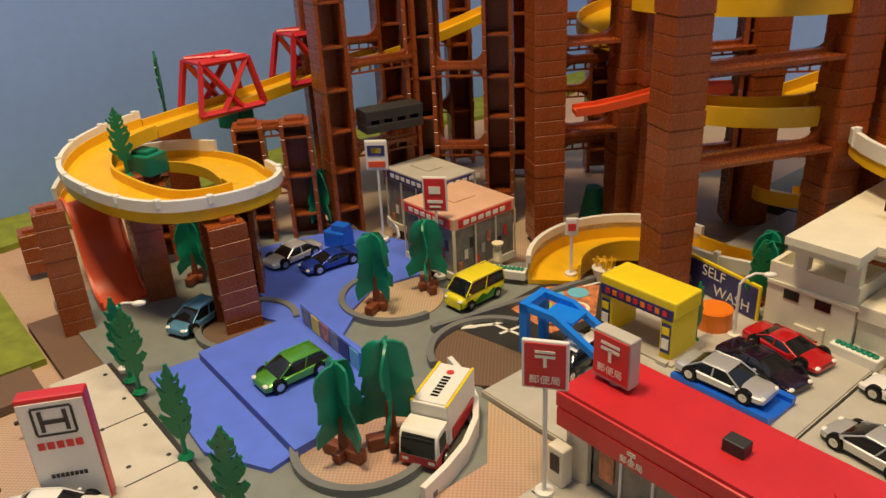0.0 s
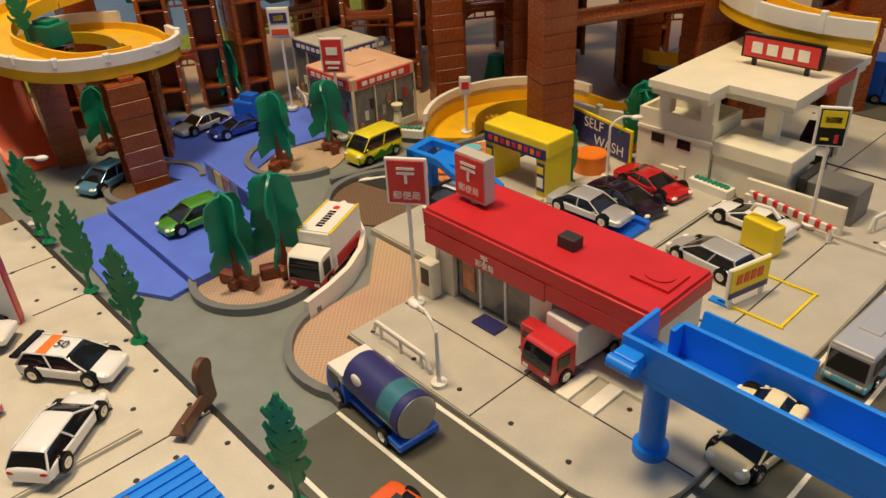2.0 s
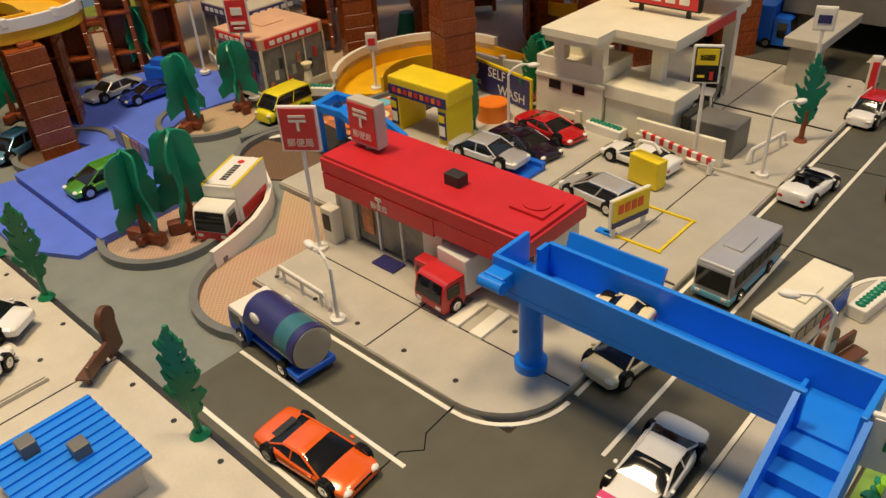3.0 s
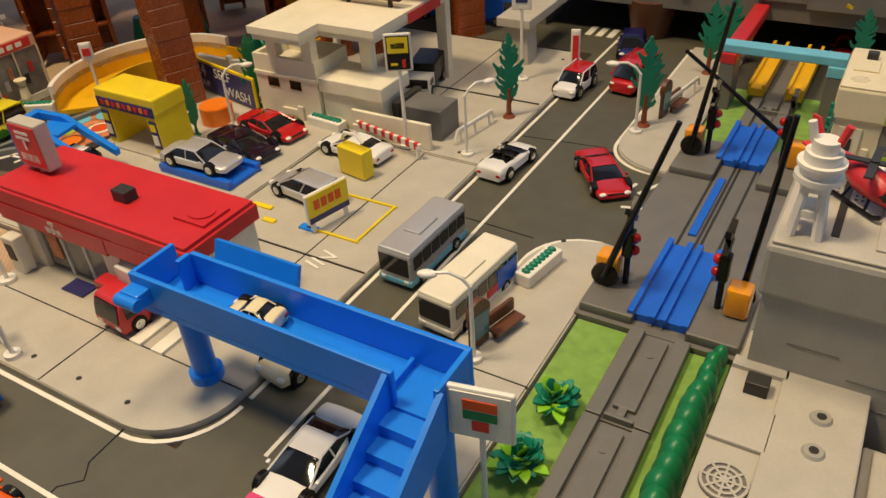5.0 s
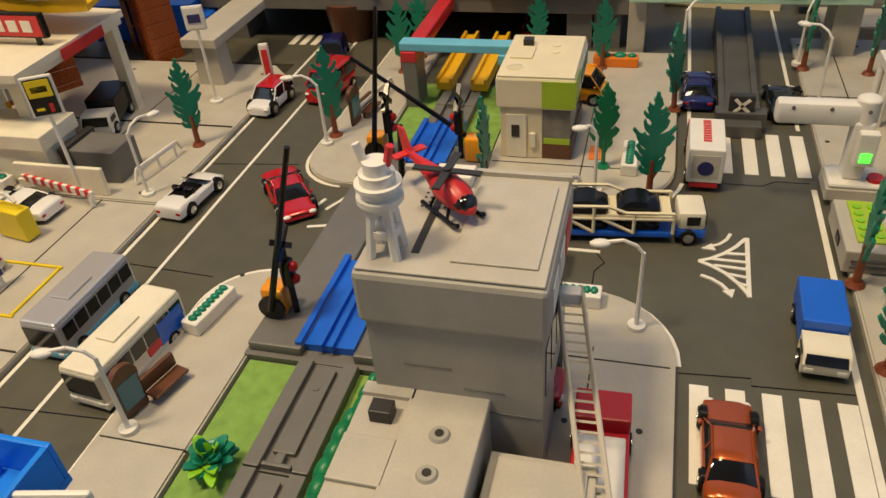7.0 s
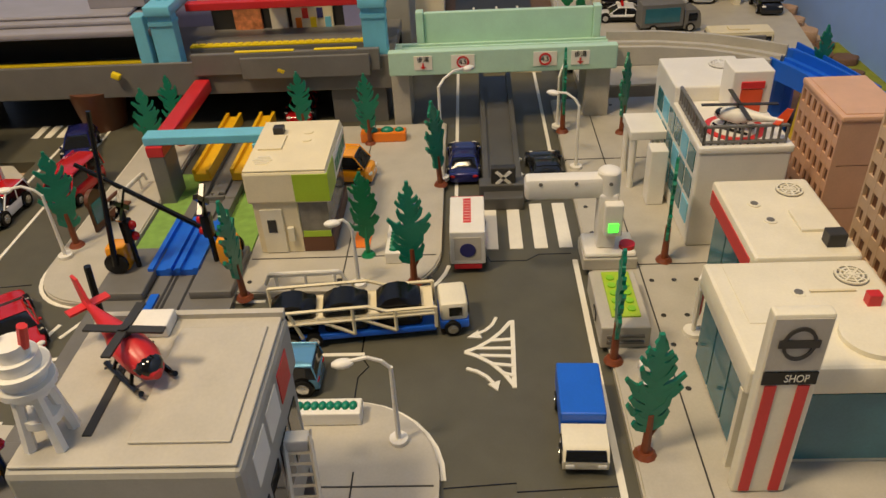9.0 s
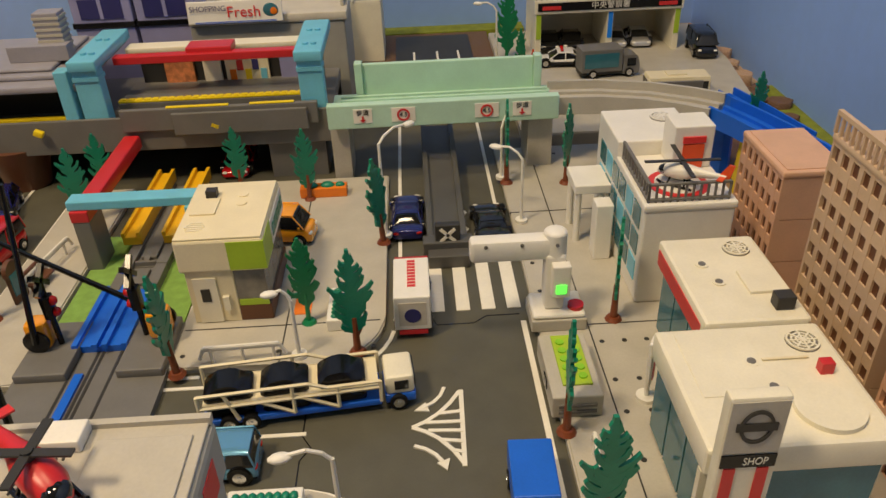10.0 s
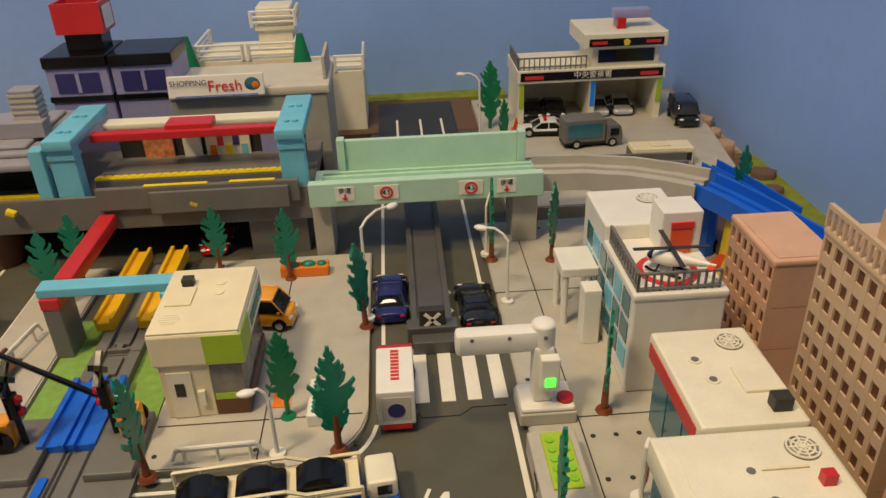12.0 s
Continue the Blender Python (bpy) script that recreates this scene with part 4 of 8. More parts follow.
# fire station tower block and annex
fs = thing("fire_station", "tall grey toy fire station with a flat roof", "building", 0.2125, 0.399, 0.005)
fs.scale = (0.89, 1.08, 1.0)
panels("wall", CONC, fs, [(0.0, 0.004, 0.0, 0.075, 0.0, 0.098), (0.004, 0.092, 0.0, 0.004, 0.0, 0.098), (0.004, 0.092, 0.071, 0.075, 0.0, 0.098), (0.088, 0.092, 0.004, 0.036, 0.0, 0.098), (0.088, 0.092, 0.036, 0.071, 0.034, 0.098)])
M().b2(-0.003, 0.095, -0.003, 0.078, 0.098, 0.127, 0.003).go("upper_storey", CONC, fs)
panels("wall_seam", MIDG, fs, [(0.0005, 0.0915, -0.0004, 0.0, 0.046, 0.0466), (0.018, 0.044, -0.0004, 0.0, 0.072, 0.0726), (0.050, 0.072, -0.0004, 0.0, 0.060, 0.0606)])
m = M()
m.b2(-0.001, 0.093, -0.001, 0.076, 0.127, 0.1285, 0.0007).b2(0.045, 0.088, 0.008, 0.068, 0.1285, 0.1297, 0.0005)
m.b2(-0.002, 0.094, 0.0745, 0.0775, 0.127, 0.131)
m.go("roof", GREY, fs)
m = M()
for i in range(6):
    for j in range(5):
        m.cyl((0.018 + i * 0.0032, 0.046 + j * 0.0036, 0.1283), (0.018 + i * 0.0032, 0.046 + j * 0.0036, 0.1288), 0.0008, n=6)
m.go("roof_grille", DARKG, fs)
M().b2(0.024, 0.028, 0.012, 0.070, 0.1283, 0.1291).go("roof_groove", DARKG, fs)
M().box((0.030, 0.069, 0.1315), (0.022, 0.012, 0.006), bev=0.001).go("hatch", WHITE, fs)
for i in range(3):
    M().b2(0.0948, 0.0955, 0.008 + i * 0.02, 0.024 + i * 0.02, 0.104, 0.120).go("sign_panel", REDP if i == 2 else WHITE, fs)
for i in range(4):
    M().b2(0.0918, 0.0926, 0.006 + i * 0.017, 0.019 + i * 0.017, 0.055, 0.085).go("window", GLASS, fs)
an = thing("fire_station_annex", "low ivory-grey annex with a roof fan and vent box", "building", 0.207, 0.300, 0.005)
m = M()
m.b2(0.0, 0.062, 0.0, 0.100, 0.0, 0.050, 0.002)
m.go("wall", CONC, an)
m = M()
m.b2(-0.0005, 0.0625, -0.0005, 0.1005, 0.050, 0.0525, 0.001).b2(0.0, 0.062, 0.0, 0.003, 0.052, 0.055).b2(0.024, 0.0625, 0.0, 0.1005, 0.0525, 0.055, 0.001).b2(0.0, 0.026, 0.042, 0.068, 0.0525, 0.055, 0.0006).b2(0.0, 0.026, 0.093, 0.1005, 0.0525, 0.055)
m.go("roof", GREY, an)
M().box((0.014, 0.082, 0.056), (0.011, 0.009, 0.008), bev=0.0006).go("vent_box", DARKG, an)
for y in (0.052, 0.074):
    m = M()
    m.cyl((0.044, y, 0.055), (0.044, y, 0.0565), 0.0052, 0.0042, n=20)
    m.go("roof_socket", CONC, an)
    # Flat dark disc stands in for the shade inside the socket.
    M().cyl((0.044, y, 0.0564), (0.044, y, 0.0568), 0.0022, n=12).go("socket_shade", DARKG, an)


def fan(par, x, y, z, r=0.0105, grille=None):
    # Grey disc puts the shade between the grille slots into colour.
    f = M().cyl((x, y, z - 0.001), (x, y, z + 0.0003), r * 1.02, n=26).go("fan_slot_shade", MIDG, par)
    m = M()
    for k in (1.0, 0.72, 0.45):
        m.loft([[(x + r * q * math.cos(a * math.pi / 12), y + r * q * math.sin(a * math.pi / 12), z + zz) for q, zz in ((k, 0.0), (k, 0.0012), (k - 0.12, 0.0012), (k - 0.12, 0.0))] for a in range(25)], cap=False)
    for a in range(4):
        m.box((x, y, z + 0.0008), (r * 2, 0.0011, 0.0011), rz=a * 45)
    m.cyl((x, y, z), (x, y, z + 0.0015), r * 0.2, n=12)
    m.go("fan_grille", grille or GREY, f)


fan(an, 0.0135, 0.020, 0.0535)
tagged(M().b2(0, 0.05, 0, 0.055, 0, 0.036, 0.001).b2(0.004, 0.046, 0.004, 0.051, 0.036, 0.038, 0.0008).go("low_block", GREY, None, "", pose(0.272, 0.330, 0.005)), "low pale grey block beside the annex", "block")
# small convenience shop on the corner
sh = thing("corner_shop", "cream toy shop with a lime sign panel", "building", 0.2085, 0.716, 0.005)
sh.scale = (0.94, 0.975, 1.0)
m = M()
m.b2(0.0, 0.068, 0.0, 0.090, 0.046, 0.073, 0.0022)
m.b2(0.003, 0.040, 0.003, 0.088, 0, 0.047, 0.0008)
m.go("wall", CREAM, sh)
M().b2(0.001, 0.067, 0.001, 0.089, 0.0728, 0.0745, 0.0007).b2(0.006, 0.026, 0.035, 0.060, 0.0745, 0.0760, 0.0004).go("roof", CREAM, sh)
M().b2(0.040, 0.0684, -0.0006, 0.03, 0.048, 0.071).go("sign_panel", LIMES, sh)
M().b2(0.0679, 0.0688, 0.030, 0.088, 0.050, 0.069).go("sign_panel", WHITE, sh)
for i in range(5):
    M().b2(0.0688, 0.0694, 0.034 + i * 0.0105, 0.0415 + i * 0.0105, 0.055, 0.064).go("sign_bar", LEAFD, sh)
M().b2(0.040, 0.064, 0.004, 0.086, 0.013, 0.046).go("window_wall", CLEAR, sh)
M().b2(0.0395, 0.0655, 0.003, 0.087, 0.0, 0.014, 0.001).go("counter_base", BROWNS, sh)
M().b2(0.041, 0.064, 0.003, 0.0042, 0.014, 0.019).go("display_strip", LIMES, sh)
d = M().b2(0.008, 0.026, 0.0016, 0.0032, 0.001, 0.040).go("door", IVORY, sh)
M().b2(0.013, 0.020, 0.001, 0.0017, 0.020, 0.031).go("door_window", DARKG, d)
M().b2(0.029, 0.034, 0.0, 0.003, 0.012, 0.024).go("meter_box", IVORY, sh)
M().box((0.018, 0.066, 0.0775), (0.009, 0.008, 0.006), bev=0.0005).go("vent_box", DARKG, sh)
for x, y in ((0.044, 0.052), (0.043, 0.066)):
    M().cyl((x, y, 0.0744), (x, y, 0.0752), 0.0042, n=18).go("roof_socket", CREAM, sh)
m = M()
for i in range(5):
    m.box((0.014, 0.012 + i * 0.0028, 0.0749), (0.016 - abs(i - 2) * 0.003, 0.0011, 0.0008))
m.go("roof_grille", IVORY, sh)
# dealer shops at the right
for nm, y0, d0, lab in [("car_showroom", 0.497, 0.092, "ivory toy car showroom with blue windows"), ("sales_shop", 0.591, 0.094, "ivory toy shop with a roof fan and vent box")]:
    t = thing(nm, lab, "building", 0.544 if nm == "sales_shop" else 0.513, y0, 0.005)
    w = 0.063 if nm == "sales_shop" else 0.094
    m = M()
    m.b2(0.0, w, 0.0, d0 - 0.001, 0.056, 0.074, 0.0025)
    m.go("roof", IVORY, t)
    M().b2(0.006, w - 0.001, 0.006, d0 - 0.006, 0.0, 0.057).go("wall", IVORY, t)
    for i in range(3):
        M().b2(0.0045, 0.0062, 0.008 + i * 0.027, 0.033 + i * 0.027, 0.004, 0.052).go("window", GLASSB, t)
    M().b2(0.003, w - 0.003, 0.0045, 0.0062, 0.004, 0.052).go("window", GLASSB, t)
    M().b2(0.0, 0.0065, 0.003, 0.007, 0, 0.057).go("pillar", IVORY, t)
    if nm == "sales_shop":
        M().b2(-0.0006, 0.0005, 0.006, d0 - 0.006, 0.058, 0.069).go("sign_band", REDP, t)
        M().b2(0.036, 0.060, 0.026, 0.05, 0.0735, 0.076, 0.0006).go("roof_panel", IVORY, t)
        M().box((0.050, 0.013, 0.0785), (0.011, 0.009, 0.009), bev=0.0006).go("vent_box", DARKG, t)
        fan(t, 0.046, 0.076, 0.0745, 0.0085, IVORY)
    else:
        M().b2(0.010, 0.05, 0.035, 0.086, 0.0738, 0.0746, 0.0003).go("roof_panel", IVORY, t)
        M().cyl((0.068, 0.022, 0.073), (0.068, 0.022, 0.077), 0.017, n=32).go("roof_disc", IVORY, t)
        M().box((0.079, 0.050, 0.077), (0.007, 0.006, 0.008), bev=0.0005).go("roof_button", RED, t)
        fan(t, 0.078, 0.074, 0.0745, 0.0090, IVORY)
        M().b2(0.060, 0.094, 0.0035, 0.0045, 0.056, 0.068).go("sign_band", LIMES, t)
        M().b2(0.050, 0.075, 0.060, 0.0615, 0.0745, 0.0752).go("roof_seam", CREAM, t)
    for x, y in ((0.022, 0.040), (0.018, 0.060)):
        M().cyl((x + (0 if nm == "sales_shop" else 0.026), y, 0.0738), (x + (0 if nm == "sales_shop" else 0.026), y, 0.0748), 0.0042, n=18).go("roof_socket", IVORY, t)
        # Darker disc on top paints the shaded recess of the socket.
        M().cyl((x + (0 if nm == "sales_shop" else 0.026), y, 0.0747), (x + (0 if nm == "sales_shop" else 0.026), y, 0.0752), 0.0024, n=14).go("socket_shade", MIDG, t)
ns = thing("dealer_pylon", "tall ivory dealer pylon with red stripes", "sign", 0.525, 0.487, 0.005)
ns.scale = (0.76, 0.9, 1.09)
M().b2(-0.018, 0.018, -0.004, 0.004, 0, 0.110, 0.0015).go("body", IVORY, ns)
M().b2(-0.0165, 0.0165, -0.0046, -0.004, 0.080, 0.108).go("logo_panel", GREY, ns)
m = M()
m.loft([[(0.010 * k * math.cos(a * math.pi / 12), yy, 0.095 + 0.009 * k * math.sin(a * math.pi / 12)) for k, yy in ((1, -0.0047), (1, -0.0055), (0.8, -0.0055), (0.8, -0.0047))] for a in range(25)], cap=False)
m.b2(-0.012, 0.012, -0.0056, -0.0047, 0.093, 0.097)
m.go("logo_ring", DARKG, ns)
M().b2(-0.0165, 0.0165, -0.0050, -0.0042, 0.072, 0.079).go("name_band", BLACK, ns)
words("SHOP", 0.006, LINE, ns, pose(0.004, -0.0053, 0.0755, 90))
for x in (-0.010, 0.010):
    M().b2(x - 0.0035, x + 0.0035, -0.0048, -0.004, 0.002, 0.071).go("stripe", REDP, ns)
# hospital with a roof helipad
ho = thing("hospital", "white toy hospital with a railed rooftop helipad", "building", 0.542, 0.713, 0.005)
panels("wall", WHITE, ho, [(0.0, 0.065, 0.0, 0.081, 0.0, 0.0785), (0.0, 0.064, 0.0815, 0.146, 0.0, 0.096)], 0.0015)
panels("roof_slab", WHITE, ho, [(-0.001, 0.066, -0.001, 0.081, 0.0785, 0.084)], 0.0012)
M().b2(0.034, 0.064, 0.054, 0.0812, 0.084, 0.118, 0.001).go("stair_tower", WHITE, ho)
d = M().b2(0.041, 0.057, 0.0528, 0.054, 0.085, 0.104).go("tower_door", ORANGER, ho)
M().b2(0.0405, 0.0575, 0.0523, 0.054, 0.105, 0.110).go("door_sign", REDP, ho)
for j in range(3):
    for i in range(6):
        M().b2(-0.0008, 0.0006, 0.008 + i * 0.0212, 0.025 + i * 0.0212, 0.016 + j * 0.022, 0.033 + j * 0.022).go("window", GLASSB if (i + j) % 3 else CYAN, ho)
m = M()
for y0, y1 in ((0.004, 0.076),):
    m.rod([(0.003, y0, 0.098), (0.003, y1, 0.098)], 0.0014, 6).rod([(0.003, y0, 0.086), (0.003, y1, 0.086)], 0.0014, 6).rod([(0.003, y0, 0.098), (0.060, y0, 0.098)], 0.0014, 6).rod([(0.003, y0, 0.086), (0.060, y0, 0.086)], 0.0014, 6)
for i in range(12):
    m.cyl((0.003, 0.004 + i * 0.0065, 0.084), (0.003, 0.004 + i * 0.0065, 0.098), 0.001, n=6)
    m.cyl((0.003 + i * 0.0052, 0.004, 0.084), (0.003 + i * 0.0052, 0.004, 0.098), 0.001, n=6)
m.go("railing", MIDG, ho)
M().cyl((0.032, 0.030, 0.084), (0.032, 0.030, 0.0847), 0.022, n=32).go("helipad_ring", REDP, ho)
M().cyl((0.032, 0.030, 0.0847), (0.032, 0.030, 0.0852), 0.017, n=32).go("helipad", WHITE, ho)
fan(ho, 0.046, 0.125, 0.0965, 0.009, WHITE)
m = M()
m.b2(-0.030, 0.0, 0.090, 0.128, 0.046, 0.054, 0.001)
m.cyl((-0.026, 0.094, 0), (-0.026, 0.094, 0.047), 0.003).cyl((-0.026, 0.124, 0), (-0.026, 0.124, 0.047), 0.003).cyl((-0.008, 0.094, 0), (-0.008, 0.094, 0.047), 0.003)
m.b2(-0.018, -0.004, 0.062, 0.078, 0, 0.050, 0.001)
m.go("porch", WHITE, ho)


def tower_block(nm, lab, x, y, w, d, h, material, cols, rows, crown):
    t = thing(nm, lab, "building", x, y, 0.0)
    for sx in range(cols + 1):
        px = d * sx / cols
        M().b2(0.0, 0.004, max(0, px - 0.0022), min(d, px + 0.0022), 0, h).go("facade_pillar", material, t)
    for r in range(rows // 2):
        M().b2(0.004, w, 0.0, 0.004, 2 * h / rows * r + 0.0004, 2 * h / rows * (r + 1) - 0.0004).go("wall_panel", material, t)
    dz = h / rows
    for r in range(rows + 1):
        M().b2(0.0002, 0.0036, 0.0002, d, max(0, r * dz - 0.0045), min(h, r * dz + 0.0035)).go("floor_band", material, t)
    panels("back_wall", material, t, [(w - 0.004, w, 0.004, d, 0, h), (0.004, w - 0.004, d - 0.004, d, 0, h)])
    # Dark brown filler gives the open windows their inside shade by colour.
    M().b2(0.0015, w - 0.0045, 0.0015, d - 0.0045, 0, h - 0.006).go("shade_core", BROWNS, t)
    r = M().b2(-0.001, w + 0.001, -0.001, d + 0.001, h - 0.002, h + 0.003, 0.0015)
    r.b2(0.003, w - 0.003, 0.003, d - 0.003, h + 0.003, h + 0.0036)
    r.go("roof", material, t)
    if crown:
        q = M()
        for k in range(16):
            u = k / 15
            q.b2(u * w - 0.001, u * w + 0.001, -0.001, 0.001, h + 0.003, h + 0.016).b2(-0.001, 0.001, u * d - 0.001, u * d + 0.001, h + 0.003, h + 0.016)
        q.b2(-0.0015, w, -0.0015, 0.0015, h + 0.015, h + 0.018).b2(-0.0015, 0.0015, 0.0, d, h + 0.015, h + 0.018)
        q.go("parapet_rail", material, t)
        M().b2(w * 0.35, w * 0.9, d * 0.3, d * 0.8, h + 0.003, h + 0.022, 0.001).b2(w * 0.5, w * 0.8, d * 0.4, d * 0.7, h + 0.022, h + 0.036, 0.001).go("roof_hut", material, t)


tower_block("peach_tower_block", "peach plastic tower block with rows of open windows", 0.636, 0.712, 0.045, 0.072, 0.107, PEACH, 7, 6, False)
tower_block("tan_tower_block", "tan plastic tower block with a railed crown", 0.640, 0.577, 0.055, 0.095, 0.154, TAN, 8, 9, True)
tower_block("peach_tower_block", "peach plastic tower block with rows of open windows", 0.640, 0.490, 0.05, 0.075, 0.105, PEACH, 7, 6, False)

# ---- blue conveyor road over the crossing ----
cv = thing("blue_overpass", "bright blue plastic trough overpass on posts", "overpass", 0, 0, 0.005)
ya, yb = 0.281, 0.313
panels("trough_floor", BLUE, cv, [(-0.096, 0.103, ya, yb, 0.064, 0.068)])
panels("trough_side", BLUE, cv, [(-0.096, 0.078, ya, ya + 0.003, 0.068, 0.089), (-0.078, 0.103, yb - 0.003, yb, 0.068, 0.089)], 0.0006)
panels("trough_end", BLUE, cv, [(-0.096, -0.093, ya + 0.003, yb, 0.068, 0.089), (0.100, 0.103, ya, yb - 0.003, 0.068, 0.089), (-0.080, -0.077, yb - 0.012, yb - 0.003, 0.068, 0.089), (0.070, 0.0725, ya + 0.003, yb - 0.004, 0.068, 0.073)], 0.0005)
M().box((-0.088, ya - 0.004, 0.078), (0.014, 0.010, 0.010), bev=0.001).cyl((-0.096, ya - 0.010, 0.078), (-0.080, ya - 0.010, 0.078), 0.004, n=12).go("latch", BLUE, cv)
M().box((-0.045, yb + 0.012, 0.074), (0.062, 0.003, 0.028), rx=-20).go("side_flap", BLUE, cv)
M().cyl((-0.082, 0.300, 0), (-0.082, 0.300, 0.066), 0.0075, n=20).cyl((-0.082, 0.300, 0), (-0.082, 0.300, 0.006), 0.0105, n=20).go("post", BLUE, cv)
M().cyl((0.094, 0.292, 0), (0.094, 0.292, 0.066), 0.0075, n=20).go("post", BLUE, cv)
for i in range(9):
    y0 = ya - 0.0115 * i
    z = 0.066 - 0.0068 * i
    M().b2(0.0755, 0.1025, y0 - 0.0115, y0 + 0.001, z - 0.008, z).go("step", BLUE, cv)
m = M()
for x in (0.0745, 0.1035):
    m.loft([[(x - 0.0015, ya - 0.104, -0.002), (x + 0.0015, ya - 0.104, -0.002), (x + 0.0015, ya - 0.104, 0.022), (x - 0.0015, ya - 0.104, 0.022)], [(x - 0.0015, ya + 0.001, 0.056), (x + 0.0015, ya + 0.001, 0.056), (x + 0.0015, ya + 0.001, 0.088), (x - 0.0015, ya + 0.001, 0.088)]])
m.go("stair_ramp", BLUE, cv)
bg = thing("blue_lift_frame", "blue plastic lift frame on the parking plate", "frame", -0.432, 0.420, 0.004, 10)
m = M()
m.b2(0, 0.008, 0, 0.006, 0, 0.046).b2(0, 0.008, 0.030, 0.036, 0, 0.046).b2(0.0, 0.008, 0, 0.036, 0.042, 0.050)
m.loft([[(0.0, y, 0.050), (0.0, y + 0.006, 0.050), (0.0, y + 0.006, 0.044), (0.0, y, 0.044)] for y in (0,)] + [[(0.035, 0, 0.048), (0.035, 0.006, 0.048), (0.035, 0.006, 0.041), (0.035, 0, 0.041)], [(0.085, 0, 0.020), (0.085, 0.006, 0.020), (0.085, 0.006, 0.014), (0.085, 0, 0.014)]])
m.loft([[(0.0, 0.03, 0.050), (0.0, 0.036, 0.050), (0.0, 0.036, 0.044), (0.0, 0.03, 0.044)], [(0.035, 0.03, 0.048), (0.035, 0.036, 0.048), (0.035, 0.036, 0.041), (0.035, 0.03, 0.041)], [(0.085, 0.03, 0.020), (0.085, 0.036, 0.020), (0.085, 0.036, 0.014), (0.085, 0.03, 0.014)]])
m.b2(0.02, 0.05, 0.006, 0.03, 0.040, 0.043)
m.go("frame", BLUE, bg)
tagged(M().b2(0, 0.085, 0, 0.042, 0, 0.004, 0.001).b2(0, 0.085, 0, 0.006, 0.004, 0.008).b2(0, 0.085, 0.036, 0.042, 0.004, 0.008).go("car_ramp", BLUED, None, "", pose(-0.312, 0.475, 0.006)), "blue plastic car ramp under a silver sedan", "ramp")

# ---- station, bridge and buildings at the back ----
sn = thing("railway_station", "elevated grey toy railway station with light blue pillars", "station", 0, 0, 0)
m = M()
m.b2(-0.20, 0.300, 0.965, 1.12, 0.050, 0.062, 0.001).b2(-0.20, 0.300, 0.962, 0.966, 0.040, 0.075, 0.001)
m.go("deck", MIDG, sn)
for x0, x1 in ((0.235, 0.262), (0.264, 0.292), (-0.19, -0.15)):
    M().b2(x0, x1, 0.97, 1.02, -0.01, 0.05).go("support", MIDG, sn)
# Added dark sheet, blocks light from behind so the space under the deck darkens.
M().b2(-0.20, 0.300, 1.105, 1.110, -0.012, 0.050).go("shade_sheet", DARKG, sn)
panels("safety_strip", LEMON, sn, [(0.09, 0.276, 0.9885, 0.9955, 0.080, 0.0822), (0.145, 0.205, 0.9575, 0.962, 0.0842, 0.0856), (0.225, 0.268, 0.9575, 0.962, 0.0842, 0.0856)], 0.0006)
for i in range(23):
    M().b2(0.0915 + i * 0.008, 0.0975 + i * 0.008, 0.9892, 0.9948, 0.0820, 0.0832, 0.0004).go("strip_block", LEMON, sn)
M().b2(0.09, 0.28, 0.988, 1.05, 0.062, 0.0798, 0.0006).go("platform", MIDG, sn)
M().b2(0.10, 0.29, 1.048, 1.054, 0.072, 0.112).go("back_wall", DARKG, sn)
for x, w, mm in ((0.125, 0.03, PHOTO), (0.165, 0.018, IVORY), (0.188, 0.045, CREAM), (0.245, 0.035, LILAC)):
    p = M().b2(x, x + w, 1.044, 1.048, 0.076, 0.108).go("poster", mm, sn)
    if w > 0.04:
        for i in range(5):
            M().b2(x + 0.004 + i * 0.008, x + 0.0105 + i * 0.008, 1.0432, 1.044, 0.080 + (i % 2) * 0.010, 0.091 + (i % 2) * 0.01).go("poster_picture", (ORANGE, REDP, LEMON, NAVY, CYAN)[i], p)
for x in (0.075, 0.286):
    m = M()
    m.b2(x - 0.012, x + 0.012, 0.966, 0.982, 0.050, 0.122, 0.0012).b2(x - 0.0135, x + 0.0135, 0.962, 1.07, 0.122, 0.132, 0.0015).b2(x - 0.013, x + 0.013, 0.964, 0.984, 0.048, 0.056, 0.0012)
    m.b2(x - 0.0125, x + 0.0125, 0.9645, 0.983, 0.112, 0.116)
    m.go("pillar", CYAN, sn)
    for k in (0.985, 1.03):
        M().cyl((x - 0.004, k, 0.132), (x - 0.004, k, 0.134), 0.003, n=12).cyl((x + 0.004, k, 0.132), (x + 0.004, k, 0.134), 0.003, n=12).go("stud", CYAN, sn)
M().b2(0.045, 0.058, 0.966, 0.982, 0.050, 0.122, 0.0012).go("pillar", CYAN, sn)
M().b2(0.088, 0.274, 1.006, 1.018, 0.113, 0.121, 0.001).b2(0.16, 0.205, 1.010, 1.035, 0.118, 0.126, 0.001).go("canopy_beam", RED, sn)
M().b2(0.09, 0.28, 1.040, 1.06, 0.113, 0.119, 0.001).go("canopy", IVORY, sn)
M().b2(-0.20, 0.062, 0.972, 1.13, 0.100, 0.107, 0.002).b2(-0.20, 0.045, 0.99, 1.12, 0.107, 0.112, 0.002).b2(-0.20, 0.03, 1.0, 1.11, 0.112, 0.116, 0.002).go("roof_deck", LILACG, sn)
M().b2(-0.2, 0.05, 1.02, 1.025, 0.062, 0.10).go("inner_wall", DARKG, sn)
